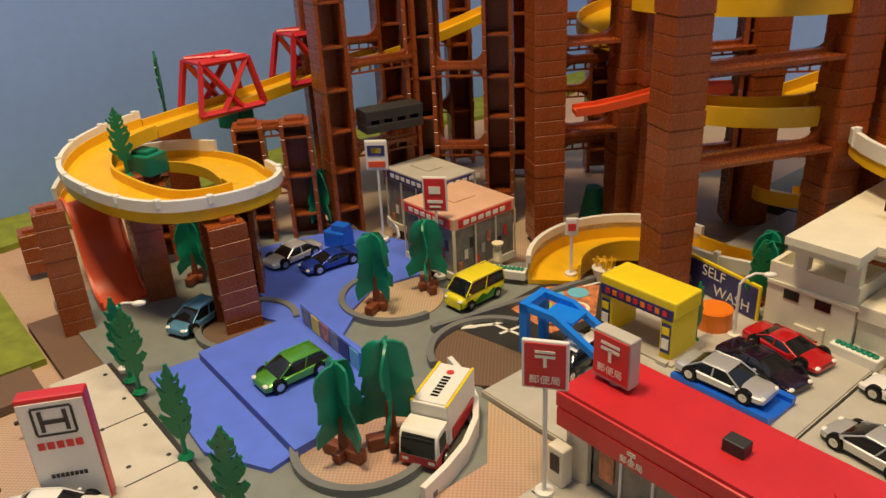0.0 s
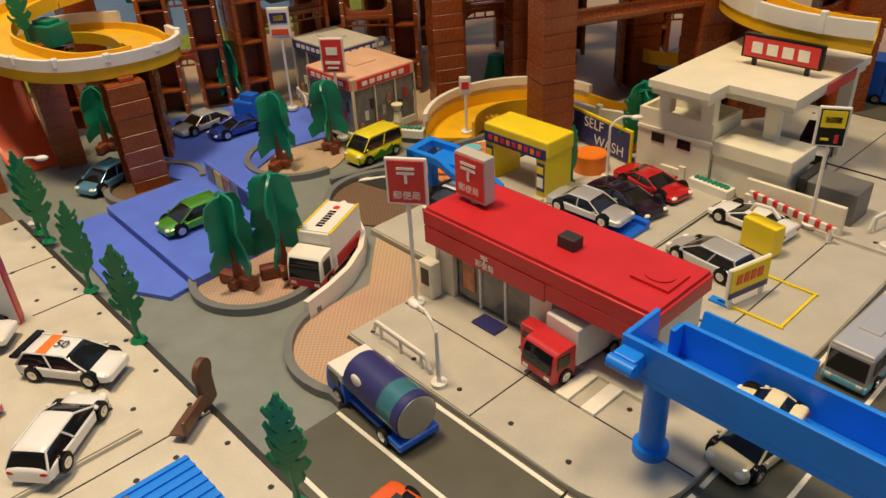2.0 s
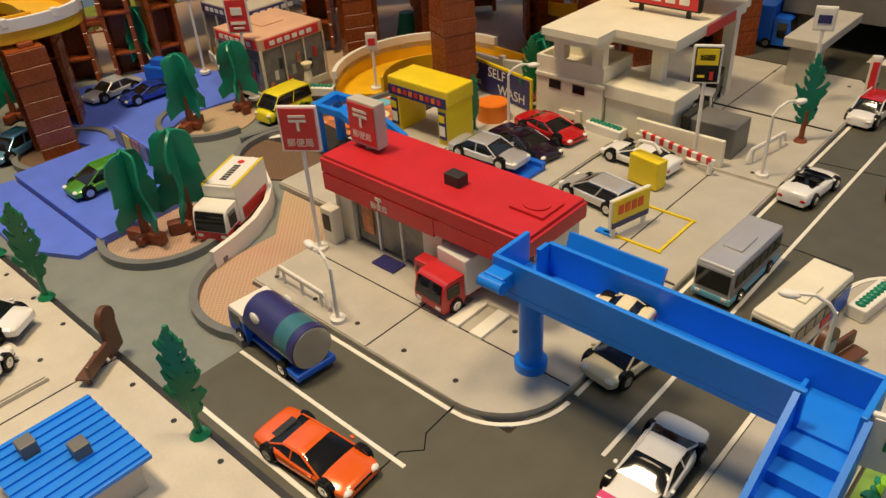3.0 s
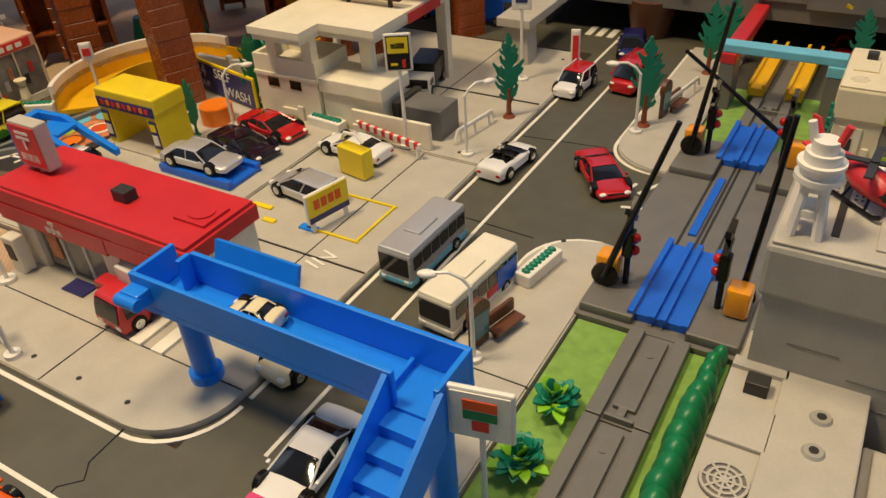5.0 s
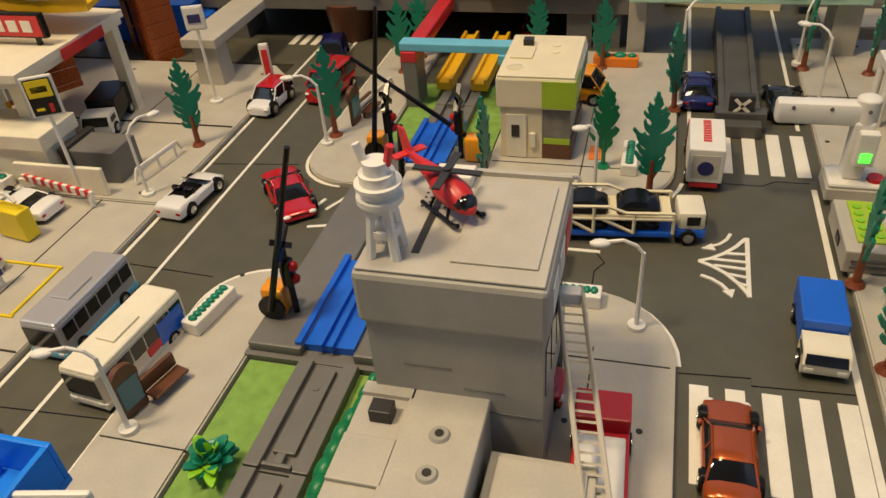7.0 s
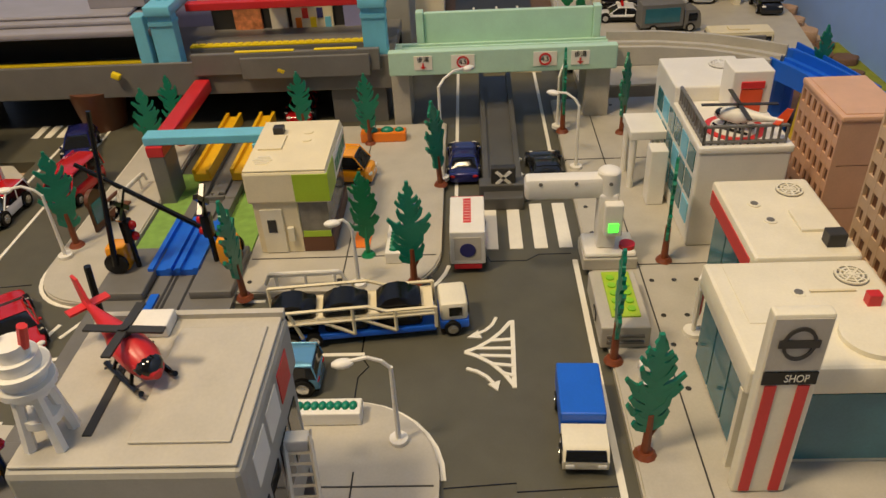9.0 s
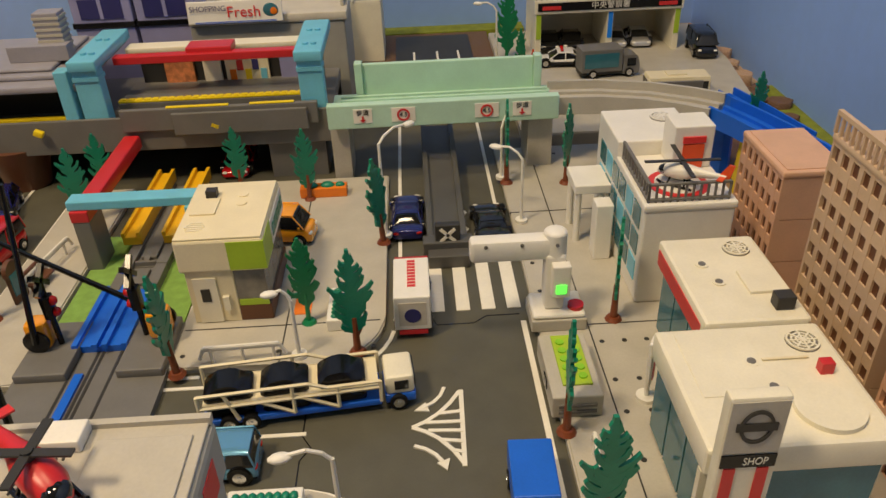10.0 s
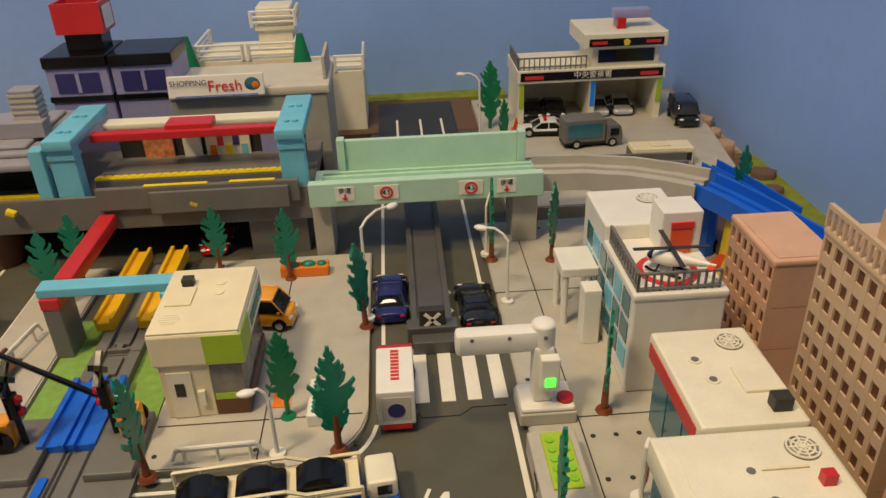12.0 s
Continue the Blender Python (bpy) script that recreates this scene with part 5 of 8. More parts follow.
M().b2(-0.2, 0.05, 0.982, 0.990, 0.0625, 0.070).go("safety_strip", LEMON, sn)
M().b2(0.10, 0.29, 0.957, 0.963, 0.062, 0.084, 0.0008).go("side_panel", MIDG, sn)
M().b2(0.15, 0.28, 0.953, 0.957, 0.058, 0.080, 0.0008).go("side_panel", MIDG, sn)
for x in (0.02, 0.19):
    M().box((x, 0.956, 0.066), (0.009, 0.006, 0.006), bev=0.001, ry=25).go("lever", LEMON, sn)
mb = thing("model_tower", "small blue-grey tower block model on the station roof", "building", 0.012, 1.03, 0.116)
M().b2(0, 0.025, 0, 0.02, 0, 0.045, 0.001).b2(-0.03, 0.03, -0.01, 0.005, 0, 0.016, 0.0008).go("body", LILACG, mb)
for i in range(7):
    M().b2(-0.0006, 0.0256, -0.0006, 0.0206, 0.005 + i * 0.0056, 0.0075 + i * 0.0056).go("window_band", GREY, mb)
# mint road bridge
br = thing("road_bridge", "mint green plastic rail bridge with height limit signs", "bridge", 0, 0, 0)
m = M()
m.b2(0.300, 0.523, 0.942, 0.948, 0.060, 0.083, 0.0012).b2(0.300, 0.523, 0.942, 0.952, 0.081, 0.084, 0.0008)
m.go("girder", MINT, br)
panels("deck", MINT, br, [(0.302, 0.523, 0.948, 1.012, 0.063, 0.069)])
panels("parapet", MINT, br, [(0.333, 0.507, 1.006, 1.012, 0.069, 0.102)], 0.001)
panels("rail_ridge", MINT, br, [(0.31, 0.52, 0.958, 0.962, 0.069, 0.073), (0.31, 0.52, 0.968, 0.972, 0.069, 0.073), (0.31, 0.52, 0.984, 0.988, 0.069, 0.073), (0.31, 0.52, 0.994, 0.998, 0.069, 0.073)])
panels("parapet_post", MINT, br, [(0.507, 0.515, 1.002, 1.014, 0.069, 0.104), (0.325, 0.333, 1.002, 1.014, 0.069, 0.104)], 0.001)
for x0, x1 in ((0.300, 0.318), (0.495, 0.520)):
    M().b2(x0, x1, 0.955, 1.0, -0.01, 0.063, 0.001).go("pillar", GREY, br)
for x, kind in ((0.334, 0), (0.373, 1), (0.453, 1), (0.487, 0)):
    p = M().b2(x - 0.0115 if kind else x - 0.009, x + 0.0115 if kind else x + 0.009, 0.9412, 0.942, 0.066, 0.080).go("sign_panel", LINE, br)
    if kind:
        q = M()
        q.loft([[(x + 0.0062 * k * math.cos(a * math.pi / 10), yy, 0.0728 + 0.0062 * k * math.sin(a * math.pi / 10)) for k, yy in ((1, 0.9411), (1, 0.9405), (0.72, 0.9405), (0.72, 0.9411))] for a in range(21)], cap=False)
        q.go("limit_ring", REDP, p)
        words("4.5", 0.0062, BLACK, p, pose(x, 0.9408, 0.0728, 90))
    else:
        words("歩道", 0.0062, BLACK, p, pose(x, 0.9408, 0.0765, 90))
        M().b2(x - 0.0008, x + 0.0008, 0.9405, 0.9411, 0.069, 0.073).prism([(x - 0.003, 0.0695), (x + 0.003, 0.0695), (x, 0.0668)], -0.9411, -0.9405, Matrix(((1, 0, 0, 0), (0, 0, -1, 0), (0, 1, 0, 0), (0, 0, 0, 1)))).go("arrow", REDP, p)
# curved high rails
def hirail(pts, material, label, w=0.05):
    t = thing("high_rail", label, "rail track")
    P = [Vector(p) for p in pts]
    secs = []
    for i, p in enumerate(P):
        d = P[min(i + 1, len(P) - 1)] - P[max(i - 1, 0)]
        d.z = 0
        d.normalize()
        s = Vector((-d.y, d.x, 0))
        prof = [(-0.5, 0.010), (-0.5, -0.008), (0.5, -0.008), (0.5, 0.010), (0.42, 0.010), (0.42, 0.001), (0.25, 0.001), (0.25, 0.004), (0.12, 0.004), (0.12, 0.001), (-0.12, 0.001), (-0.12, 0.004), (-0.25, 0.004), (-0.25, 0.001), (-0.42, 0.001), (-0.42, 0.010)]
        secs.append([p + s * (a * w) + Vector((0, 0, z)) for a, z in prof])
    M().loft(secs).go("deck", material, t)
    return t


hirail([(0.52, 0.982, 0.066), (0.57, 0.978, 0.066), (0.615, 0.965, 0.066), (0.65, 0.945, 0.066), (0.672, 0.928, 0.066)], GREY, "grey plastic curved elevated rail")
hirail([(0.674, 0.926, 0.066), (0.690, 0.903, 0.063), (0.710, 0.872, 0.058), (0.732, 0.83, 0.052)], BLUED, "bright blue plastic curved elevated rail", 0.038)
hirail([(0.735, 1.06, 0.026), (0.752, 1.0, 0.026), (0.768, 0.93, 0.026)], BLUED, "bright blue plastic rail beside the wall", 0.022)
hirail([(0.48, 1.10, 0.018), (0.60, 1.095, 0.018), (0.72, 1.08, 0.022)], MIDG, "dark grey plastic rail before the police yard", 0.04)
for x, y in ((0.70, 0.895), (0.685, 0.945)):
    tagged(M().cyl((0, 0, -0.012), (0, 0, 0.056), 0.016, 0.013, n=10).go("rail_pier", LEMON if y < 0.92 else BLUED, None, "", pose(x, y, 0)), "plastic pier under the elevated rail", "pier")
tagged(M().b2(-0.02, 0.02, -0.012, 0.012, -0.012, 0.058).go("rail_pier", GREY, None, "", pose(0.60, 0.97, 0)), "grey plastic pier under the elevated rail", "pier")
tr = thing("slope_rail", "grey plastic sloping rail down the middle of the road", "rail track", 0.405, 0.80, 0)
m = M()
m.loft([[(-0.016, y, -0.002), (0.018, y, -0.002), (0.018, y, z), (0.013, y, z), (0.013, y, z - 0.004), (-0.011, y, z - 0.004), (-0.011, y, z), (-0.016, y, z)] for y, z in ((0.0, 0.012), (0.05, 0.014), (0.12, 0.020), (0.22, 0.030))])
m.box((0.001, 0.0, 0.009), (0.042, 0.014, 0.018), bev=0.001).box((0.001, -0.012, 0.006), (0.034, 0.014, 0.012), bev=0.001)
m.go("deck", SLOPE, tr)
b = M().box((0.001, 0.000, 0.0235), (0.021, 0.008, 0.018), bev=0.001).go("buffer_stop", DARKG, tr)
for a in (45, -45):
    M().box((0.001, -0.0043, 0.0235), (0.017, 0.0006, 0.0028), ry=a).go("cross_mark", LINE, b)
# mall and rear buildings
ml = thing("shopping_mall", "grey toy shopping mall with a picture sign", "building", 0.135, 1.13, 0.0)
M().b2(0.0, 0.175, 0.0, 0.10, 0.0, 0.114, 0.002).go("wall", CONC, ml)
M().b2(0.0, 0.178, -0.002, 0.10, 0.114, 0.124, 0.0015).go("roof", GREYL, ml)
sg = M().box((0.055, -0.006, 0.130), (0.105, 0.004, 0.024), bev=0.0008, rx=-8).go("sign_board", WHITE, ml)
words("SHOPPING", 0.0085, NAVY, sg, pose(0.026, -0.0095, 0.1345, 82))
words("MALL", 0.0085, NAVY, sg, pose(0.020, -0.0085, 0.1255, 82))
words("Fresh", 0.017, REDP, sg, pose(0.065, -0.0091, 0.130, 82))
M().sph((0.095, -0.0085, 0.131), 0.0085, 12, (1, 0.12, 0.9)).go("sign_picture", GLASSB, sg)
M().sph((0.098, -0.0092, 0.130), 0.0045, 10, (1, 0.12, 0.9)).go("sign_picture", ORANGE, sg)
M().b2(0.01, 0.10, -0.0095, -0.0085, 0.1185, 0.1205).go("sign_stripe", BLUED, sg)
M().b2(0.170, 0.174, 0.02, 0.09, 0.124, 0.150, 0.001).go("side_board", GREY, ml)
lb = thing("lilac_building", "lilac and black toy building with a red box on top", "building", 0.0, 1.15, 0.0)
for x in (0.0, 0.072):
    M().b2(x, x + 0.068, 0, 0.07, 0.0, 0.150, 0.0015).go("wall", LILAC, lb)
    M().b2(x - 0.001, x + 0.069, -0.003, 0.071, 0.150, 0.163, 0.0015).go("roof", BLACK, lb)
    M().b2(x - 0.001, x + 0.069, -0.002, 0.02, 0.112, 0.118).go("base_band", BLACK, lb)
    w = M().b2(x + 0.010, x + 0.058, -0.0012, 0.001, 0.122, 0.144).go("window", NAVY, lb)
    M().b2(x + 0.032, x + 0.036, -0.0018, -0.001, 0.122, 0.144).go("window_bar", LILAC, w)
panels("roof_box_side", RED, lb, [(0.019, 0.071, 0.0095, 0.0125, 0.184, 0.217), (0.019, 0.071, 0.0475, 0.0505, 0.184, 0.217), (0.019, 0.022, 0.0125, 0.0475, 0.184, 0.217), (0.068, 0.071, 0.0125, 0.0475, 0.184, 0.217)])
panels("roof_box_floor", RED, lb, [(0.022, 0.068, 0.0125, 0.0475, 0.1845, 0.1875)])
panels("roof_box_foot", BLACK, lb, [(0.025, 0.065, 0.015, 0.045, 0.163, 0.184)])
M().b2(0.0716, 0.0722, 0.016, 0.044, 0.188, 0.212).go("box_picture", WHITE, lb)
wh = thing("white_mall", "white toy building with railed roof terraces", "building", 0.135, 1.30, 0.0)
panels("wall", IVORY, wh, [(0, 0.12, 0, 0.1, 0, 0.105), (0.12, 0.21, 0.02, 0.1, 0, 0.086)], 0.0015)
panels("tower", IVORY, wh, [(0.072, 0.118, 0.04, 0.085, 0.113, 0.170)], 0.0015)
panels("terrace", IVORY, wh, [(-0.004, 0.124, -0.004, 0.1, 0.105, 0.113), (0.068, 0.122, 0.036, 0.089, 0.140, 0.146)], 0.001)
panels("window", GLASS, wh, [(0.02, 0.10, -0.0012, 0.0, 0.075, 0.095)])
panels("sign_band", PEACH, wh, [(-0.002, 0.122, -0.0062, -0.004, 0.096, 0.106)])
panels("name_plate", WHITE, wh, [(0.035, 0.085, -0.0075, -0.0062, 0.094, 0.102)])
for pts, z0 in (([(-0.004, 0.09), (-0.004, -0.004), (0.056, -0.004)], 0.113), ([(0.064, -0.004), (0.124, -0.004), (0.124, 0.06)], 0.113), ([(0.066, 0.034), (0.124, 0.034), (0.124, 0.08)], 0.146), ([(0.124, 0.02), (0.165, 0.02)], 0.086), ([(0.172, 0.02), (0.21, 0.02), (0.21, 0.09)], 0.086)):
    m = M()
    for z in (0.006, 0.013, 0.020):
        m.rod([(px, py, z0 + z) for px, py in pts], 0.0017, 6)
    for px, py in pts:
        m.cyl((px, py, z0), (px, py, z0 + 0.021), 0.0026, n=6)
    m.go("railing", WHITE, wh)
# police station
ps = thing("police_station", "ivory toy police station with garage bays and a tower", "building", 0.553, 1.285, 0.010)
panels("wall", IVORY, ps, [(0.0, 0.008, 0, 0.086, 0, 0.056), (0.098, 0.106, 0, 0.086, 0, 0.056), (0.190, 0.198, 0, 0.086, 0, 0.056), (0.0, 0.198, 0.086, 0.09, 0, 0.056)])
panels("upper_storey", IVORY, ps, [(-0.002, 0.20, -0.003, 0.092, 0.056, 0.074), (0.10, 0.192, 0.005, 0.08, 0.074, 0.100)], 0.0012)
panels("tower_roof", IVORY, ps, [(0.085, 0.198, -0.006, 0.085, 0.100, 0.120)], 0.0015)
M().b2(0.002, 0.196, -0.0042, -0.003, 0.060, 0.071).go("sign_band", BLACK, ps)
words("中央警察署", 0.0105, LINE, ps, pose(0.100, -0.0046, 0.0655, 90))
for x in (0.008, 0.165):
    M().b2(x, x + 0.025, -0.0048, -0.004, 0.062, 0.067).go("red_panel", REDP, ps)
M().b2(0.092, 0.192, -0.0072, -0.006, 0.103, 0.113).go("tower_band", BLACK, ps)
for x in (0.096, 0.168):
    M().b2(x, x + 0.02, -0.0078, -0.0072, 0.106, 0.110).go("red_panel", REDP, ps)
M().cyl((0.142, -0.0072, 0.108), (0.142, -0.0082, 0.108), 0.005, n=5).go("star", LEMON, ps)
M().b2(0.108, 0.184, 0.0035, 0.005, 0.079, 0.096).go("window", GLASS, ps)
panels("green_panel", LIMES, ps, [(0.001, 0.0075, -0.001, 0.0, 0.022, 0.055), (0.1905, 0.197, -0.001, 0.0, 0.022, 0.055)])
M().b2(0.099, 0.105, -0.001, 0.0, 0.020, 0.055).go("blue_panel", BLUE, ps)
m = M()
for z in (0.078, 0.090):
    m.rod([(0.0, 0.08, z), (0.0, 0.0, z), (0.092, 0.0, z)], 0.0012, 6)
for i in range(14):
    m.cyl((0.007 * i, 0.0, 0.074), (0.007 * i, 0.0, 0.090), 0.0009, n=6).cyl((0.0, 0.006 * i, 0.074), (0.0, 0.006 * i, 0.090), 0.0009, n=6)
m.go("railing", MIDG, ps)
M().box((0.140, 0.02, 0.127), (0.012, 0.01, 0.014), bev=0.001).go("beacon", REDLIGHT, ps)
M().box((0.155, 0.03, 0.138), (0.05, 0.02, 0.012), bev=0.002).b2(0.135, 0.14, 0.02, 0.04, 0.12, 0.134).go("roof_sign", LILAC, ps)
# road A far end: station gate pillars
gp = thing("overhead_pillar", "grey concrete-look pillar with an oval sign", "pillar", -0.124, 0.842, 0.004)
M().box((0, 0, 0.022), (0.03, 0.026, 0.044), bev=0.001, taper=0.9).b2(-0.02, 0.02, -0.02, 0.10, 0.044, 0.054, 0.001).go("body", GREY, gp)
tagged(M().cyl((0, 0, 0), (0, 0, 0.045), 0.022, 0.030, n=20).go("brown_pot", BROWNS, None, "", pose(-0.02, 0.985, 0)), "round brown pot standing on the road end", "pot")

# ---- vehicles ----
PAINT = {}


def paint(name, col, metal=0.25, rough=0.22):
    if name not in PAINT:
        PAINT[name] = mat(name + "_car_paint", col, rough, 0.02, 0, metal, 30, 0.5, 0.6)
    return PAINT[name]


def wheel_mesh(r, w):
    a = M().cyl((0, -w / 2, 0), (0, w / 2, 0), r, n=18).mesh("tyre", TYRE)
    m = M().cyl((0, -w / 2 - 0.0003, 0), (0, w / 2 + 0.0003, 0), r * 0.62, n=14)
    m.cyl((0, -w / 2 - 0.0007, 0), (0, w / 2 + 0.0007, 0), r * 0.22, n=8)
    return a, m.mesh("rim", CHROME)


WHEELS = {r: wheel_mesh(r, 0.0045) for r in (0.0052, 0.0058, 0.0065)}


def wheels(par, xs, hw, r):
    for x in xs:
        for sy in (-1, 1):
            w = new("wheel", WHEELS[r][0])
            w.parent = par
            w.matrix_basis = pose(x, sy * (hw - 0.0016), r)
            k = new("rim", WHEELS[r][1])
            k.parent = w


TOPS = {  # body top and cabin shape for each style of car
    "sedan": ([0.50, 0.57, 0.60, 0.59, 0.57, 0.56, 0.52, 0.46, 0.36], (0.13, 0.30, 0.57, 0.75), 0.019),
    "hatch": ([0.50, 0.58, 0.60, 0.58, 0.56, 0.55, 0.50, 0.42, 0.34], (0.02, 0.12, 0.55, 0.80), 0.0215),
    "sport": ([0.60, 0.72, 0.74, 0.70, 0.62, 0.60, 0.56, 0.46, 0.32], (0.12, 0.34, 0.52, 0.74), 0.0165),
    "suv": ([0.52, 0.60, 0.60, 0.58, 0.58, 0.57, 0.54, 0.50, 0.40], (0.01, 0.06, 0.58, 0.76), 0.024),
    "van": ([0.50, 0.55, 0.56, 0.55, 0.54, 0.53, 0.50, 0.47, 0.38], (0.005, 0.03, 0.72, 0.90), 0.030),
    "open": ([0.62, 0.74, 0.78, 0.74, 0.70, 0.68, 0.62, 0.52, 0.40], (0.30, 0.34, 0.60, 0.74), 0.0185),
}


def car(name, label, x, y, rz, style, body, roof=None, z=0.0006, L=0.070, W=0.030, group="toy cars"):
    t = thing(name, label, "toy car", x, y, z, rz, group)
    tops, cab, H = TOPS[style]
    fx = [0, 0.025, 0.12, 0.3, 0.5, 0.68, 0.85, 0.965, 1.0]
    wf = [0.84, 0.93, 0.99, 1, 1, 1, 0.98, 0.90, 0.78]
    zb = 0.0030
    rings = []
    for f, tp, k in zip(fx, tops, wf):
        px, hw, zt = (f - 0.5) * L, W / 2 * k, tp * H
        half = [(0.86 * hw, zb), (0.98 * hw, zb + 0.16 * (zt - zb)), (hw, zb + 0.55 * (zt - zb)), (0.965 * hw, zb + 0.82 * (zt - zb)), (0.86 * hw, zb + 0.96 * (zt - zb)), (0.4 * hw, zt + 0.0004)]
        rings.append([Vector((px, a, b)) for a, b in half] + [Vector((px, -a, b)) for a, b in half[::-1]])
    rings = [list(r) for r in zip(*[smooth(col, 3) for col in zip(*rings)])]
    M().loft(rings).go("body", body, t)
    belt = 0.58 * H if style not in ("sport", "open") else 0.66 * H
    x0, x1, x2, x3 = [(c - 0.5) * L for c in cab]
    hb, ht = W / 2 * 0.90, W / 2 * 0.70
    if style in ("van", "suv"):
        hb, ht = W / 2 * 0.95, W / 2 * 0.84
    if style == "open":
        m = M()
        m.box(((x0 + x2) / 2 - 0.002, 0, belt + 0.001), (x2 - x0 + 0.004, hb * 1.5, 0.002), bev=0.0006)
        for sy in (-1, 1):
            m.box((x0 + 0.006, sy * 0.006, belt + 0.003), (0.004, 0.008, 0.007), bev=0.001, ry=-15)
        m.go("interior", BLACK, t)
        m = M()
        m.loft([[(x3, -hb, belt), (x3, hb, belt), (x3 - 0.0012, hb, belt), (x3 - 0.0012, -hb, belt)], [(x2, -ht, H), (x2, ht, H), (x2 - 0.0012, ht, H), (x2 - 0.0012, -ht, H)]])
        m.go("windscreen", GLASS, t)
    else:
        zs, ze = belt - 0.001, H - 0.0008
        mx = (x1 + x2) / 2

        def sec(px, r, grow=1.0, lift=0.0, top=False):
            """A rounded slice of the cabin at px, r of its full height."""
            dh, wt = (ze - zs) * r, hb + (ht - hb) * r
            side = [(hb + (wt - hb) * 0.5, zs + dh * 0.5), (wt * 1.0, zs + dh * 0.86), (wt * 0.86, zs + dh * 0.975), (wt * 0.45, zs + dh), (0.0, zs + dh * 1.01)]
            side = side[1:] if top else [(hb, zs)] + side
            return [Vector((px, q * grow, z + lift)) for q, z in side] + [Vector((px, -q * grow, z + lift)) for q, z in side[-2::-1]]

        cuts = [(x0, 0.03), (x0 + (x1 - x0) * 0.5, 0.60), (x1, 0.93), (mx, 1.0), (x2, 0.95), (x2 + (x3 - x2) * 0.35, 0.72), (x2 + (x3 - x2) * 0.7, 0.36), (x3, 0.03)]
        slices = [list(r) for r in zip(*[smooth(col, 3) for col in zip(*[sec(px, r) for px, r in cuts])])]
        M().loft(slices, closed=True).go("glasshouse", GLASS, t)
        tops_ = [(x1 - (x1 - x0) * 0.12, 0.87), (x1, 0.935), ((x1 + mx) / 2, 0.985), (mx, 1.0), ((x2 + mx) / 2, 0.99), (x2, 0.955), (x2 + (x3 - x2) * 0.10, 0.895)]
        M().loft([sec(px, r, 1.012, 0.0005, True) for px, r in tops_], cap=False, closed=False).go("roof", roof or body, t)
        m = M()
        for sy in (-1, 1):
            for p, q in (((x3, sy * hb, zs), (x2, sy * ht, ze)), ((x0, sy * hb, zs), (x1, sy * ht, ze)), (((x0 + x3) / 2, sy * hb, zs), (mx, sy * ht, ze))):
                m.cyl(p, q, 0.0007, n=5)
            m.cyl((x1, sy * ht, ze), (x2, sy * ht, ze), 0.0007, n=5)
        m.go("window_frame", body, t)
    for sy in (-1, 1):
        M().sph(((0.475) * L, sy * W * 0.33, 0.38 * H), 0.0026, 8, (0.9, 1.25, 0.6)).go("headlight", WHITE, t)
        M().sph(((-0.492) * L, sy * W * 0.34, 0.44 * H), 0.0022, 8, (0.5, 1.3, 0.7)).go("tail_light", REDLIGHT, t)
        M().box((x3 - 0.004, sy * (W / 2 + 0.0008), belt + 0.0006), (0.0026, 0.0022, 0.0018), bev=0.0005).go("mirror", body, t)
    M().b2(-0.485 * L, 0.485 * L, -W * 0.42, W * 0.42, 0.0022, 0.0040).go("chassis", BLACK, t)
    M().b2(0.492 * L, 0.499 * L, -W * 0.22, W * 0.22, 0.0050, 0.0072).go("grille", BLACK, t)
    r = 0.0065 if style in ("suv",) else (0.0052 if style == "van" else 0.0058)
    for px in (-0.30, 0.31):
        for sy in (-1, 1):
            M().cyl((px * L, sy * (W / 2 - 0.003), r), (px * L, sy * (W / 2 + 0.0003), r), r * 1.16, n=16).go("wheel_arch", BLACK, t)
    wheels(t, (-0.30 * L, 0.31 * L), W / 2 + 0.0006, r)
    return t


SILV = paint("silver", (0.56, 0.56, 0.56), 0.45, 0.30)
WHT = paint("white", (0.80, 0.79, 0.76), 0.0)
REDC = paint("deep_red", (0.52, 0.010, 0.014), 0.15)
ORG = paint("orange", (0.85, 0.13, 0.012), 0.1)
GRN = paint("green", (0.10, 0.36, 0.04), 0.4)
BLK = paint("black", (0.01, 0.01, 0.012), 0.2)
BLUC = paint("blue", (0.02, 0.06, 0.42), 0.35)
LBL = paint("light_blue", (0.13, 0.34, 0.52), 0.4)
DKB = paint("dark_blue", (0.015, 0.02, 0.14), 0.35)
PUR = paint("dark_purple", (0.022, 0.008, 0.026), 0.4)
CRM = paint("cream", (0.78, 0.68, 0.42), 0.0)
YLW = paint("yellow", (0.82, 0.70, 0.02), 0.05)
CPR = paint("copper", (0.45, 0.09, 0.015), 0.45)
ORV = paint("amber", (0.85, 0.34, 0.01), 0.05)
PNK = paint("pink", (0.75, 0.08, 0.22), 0.05)

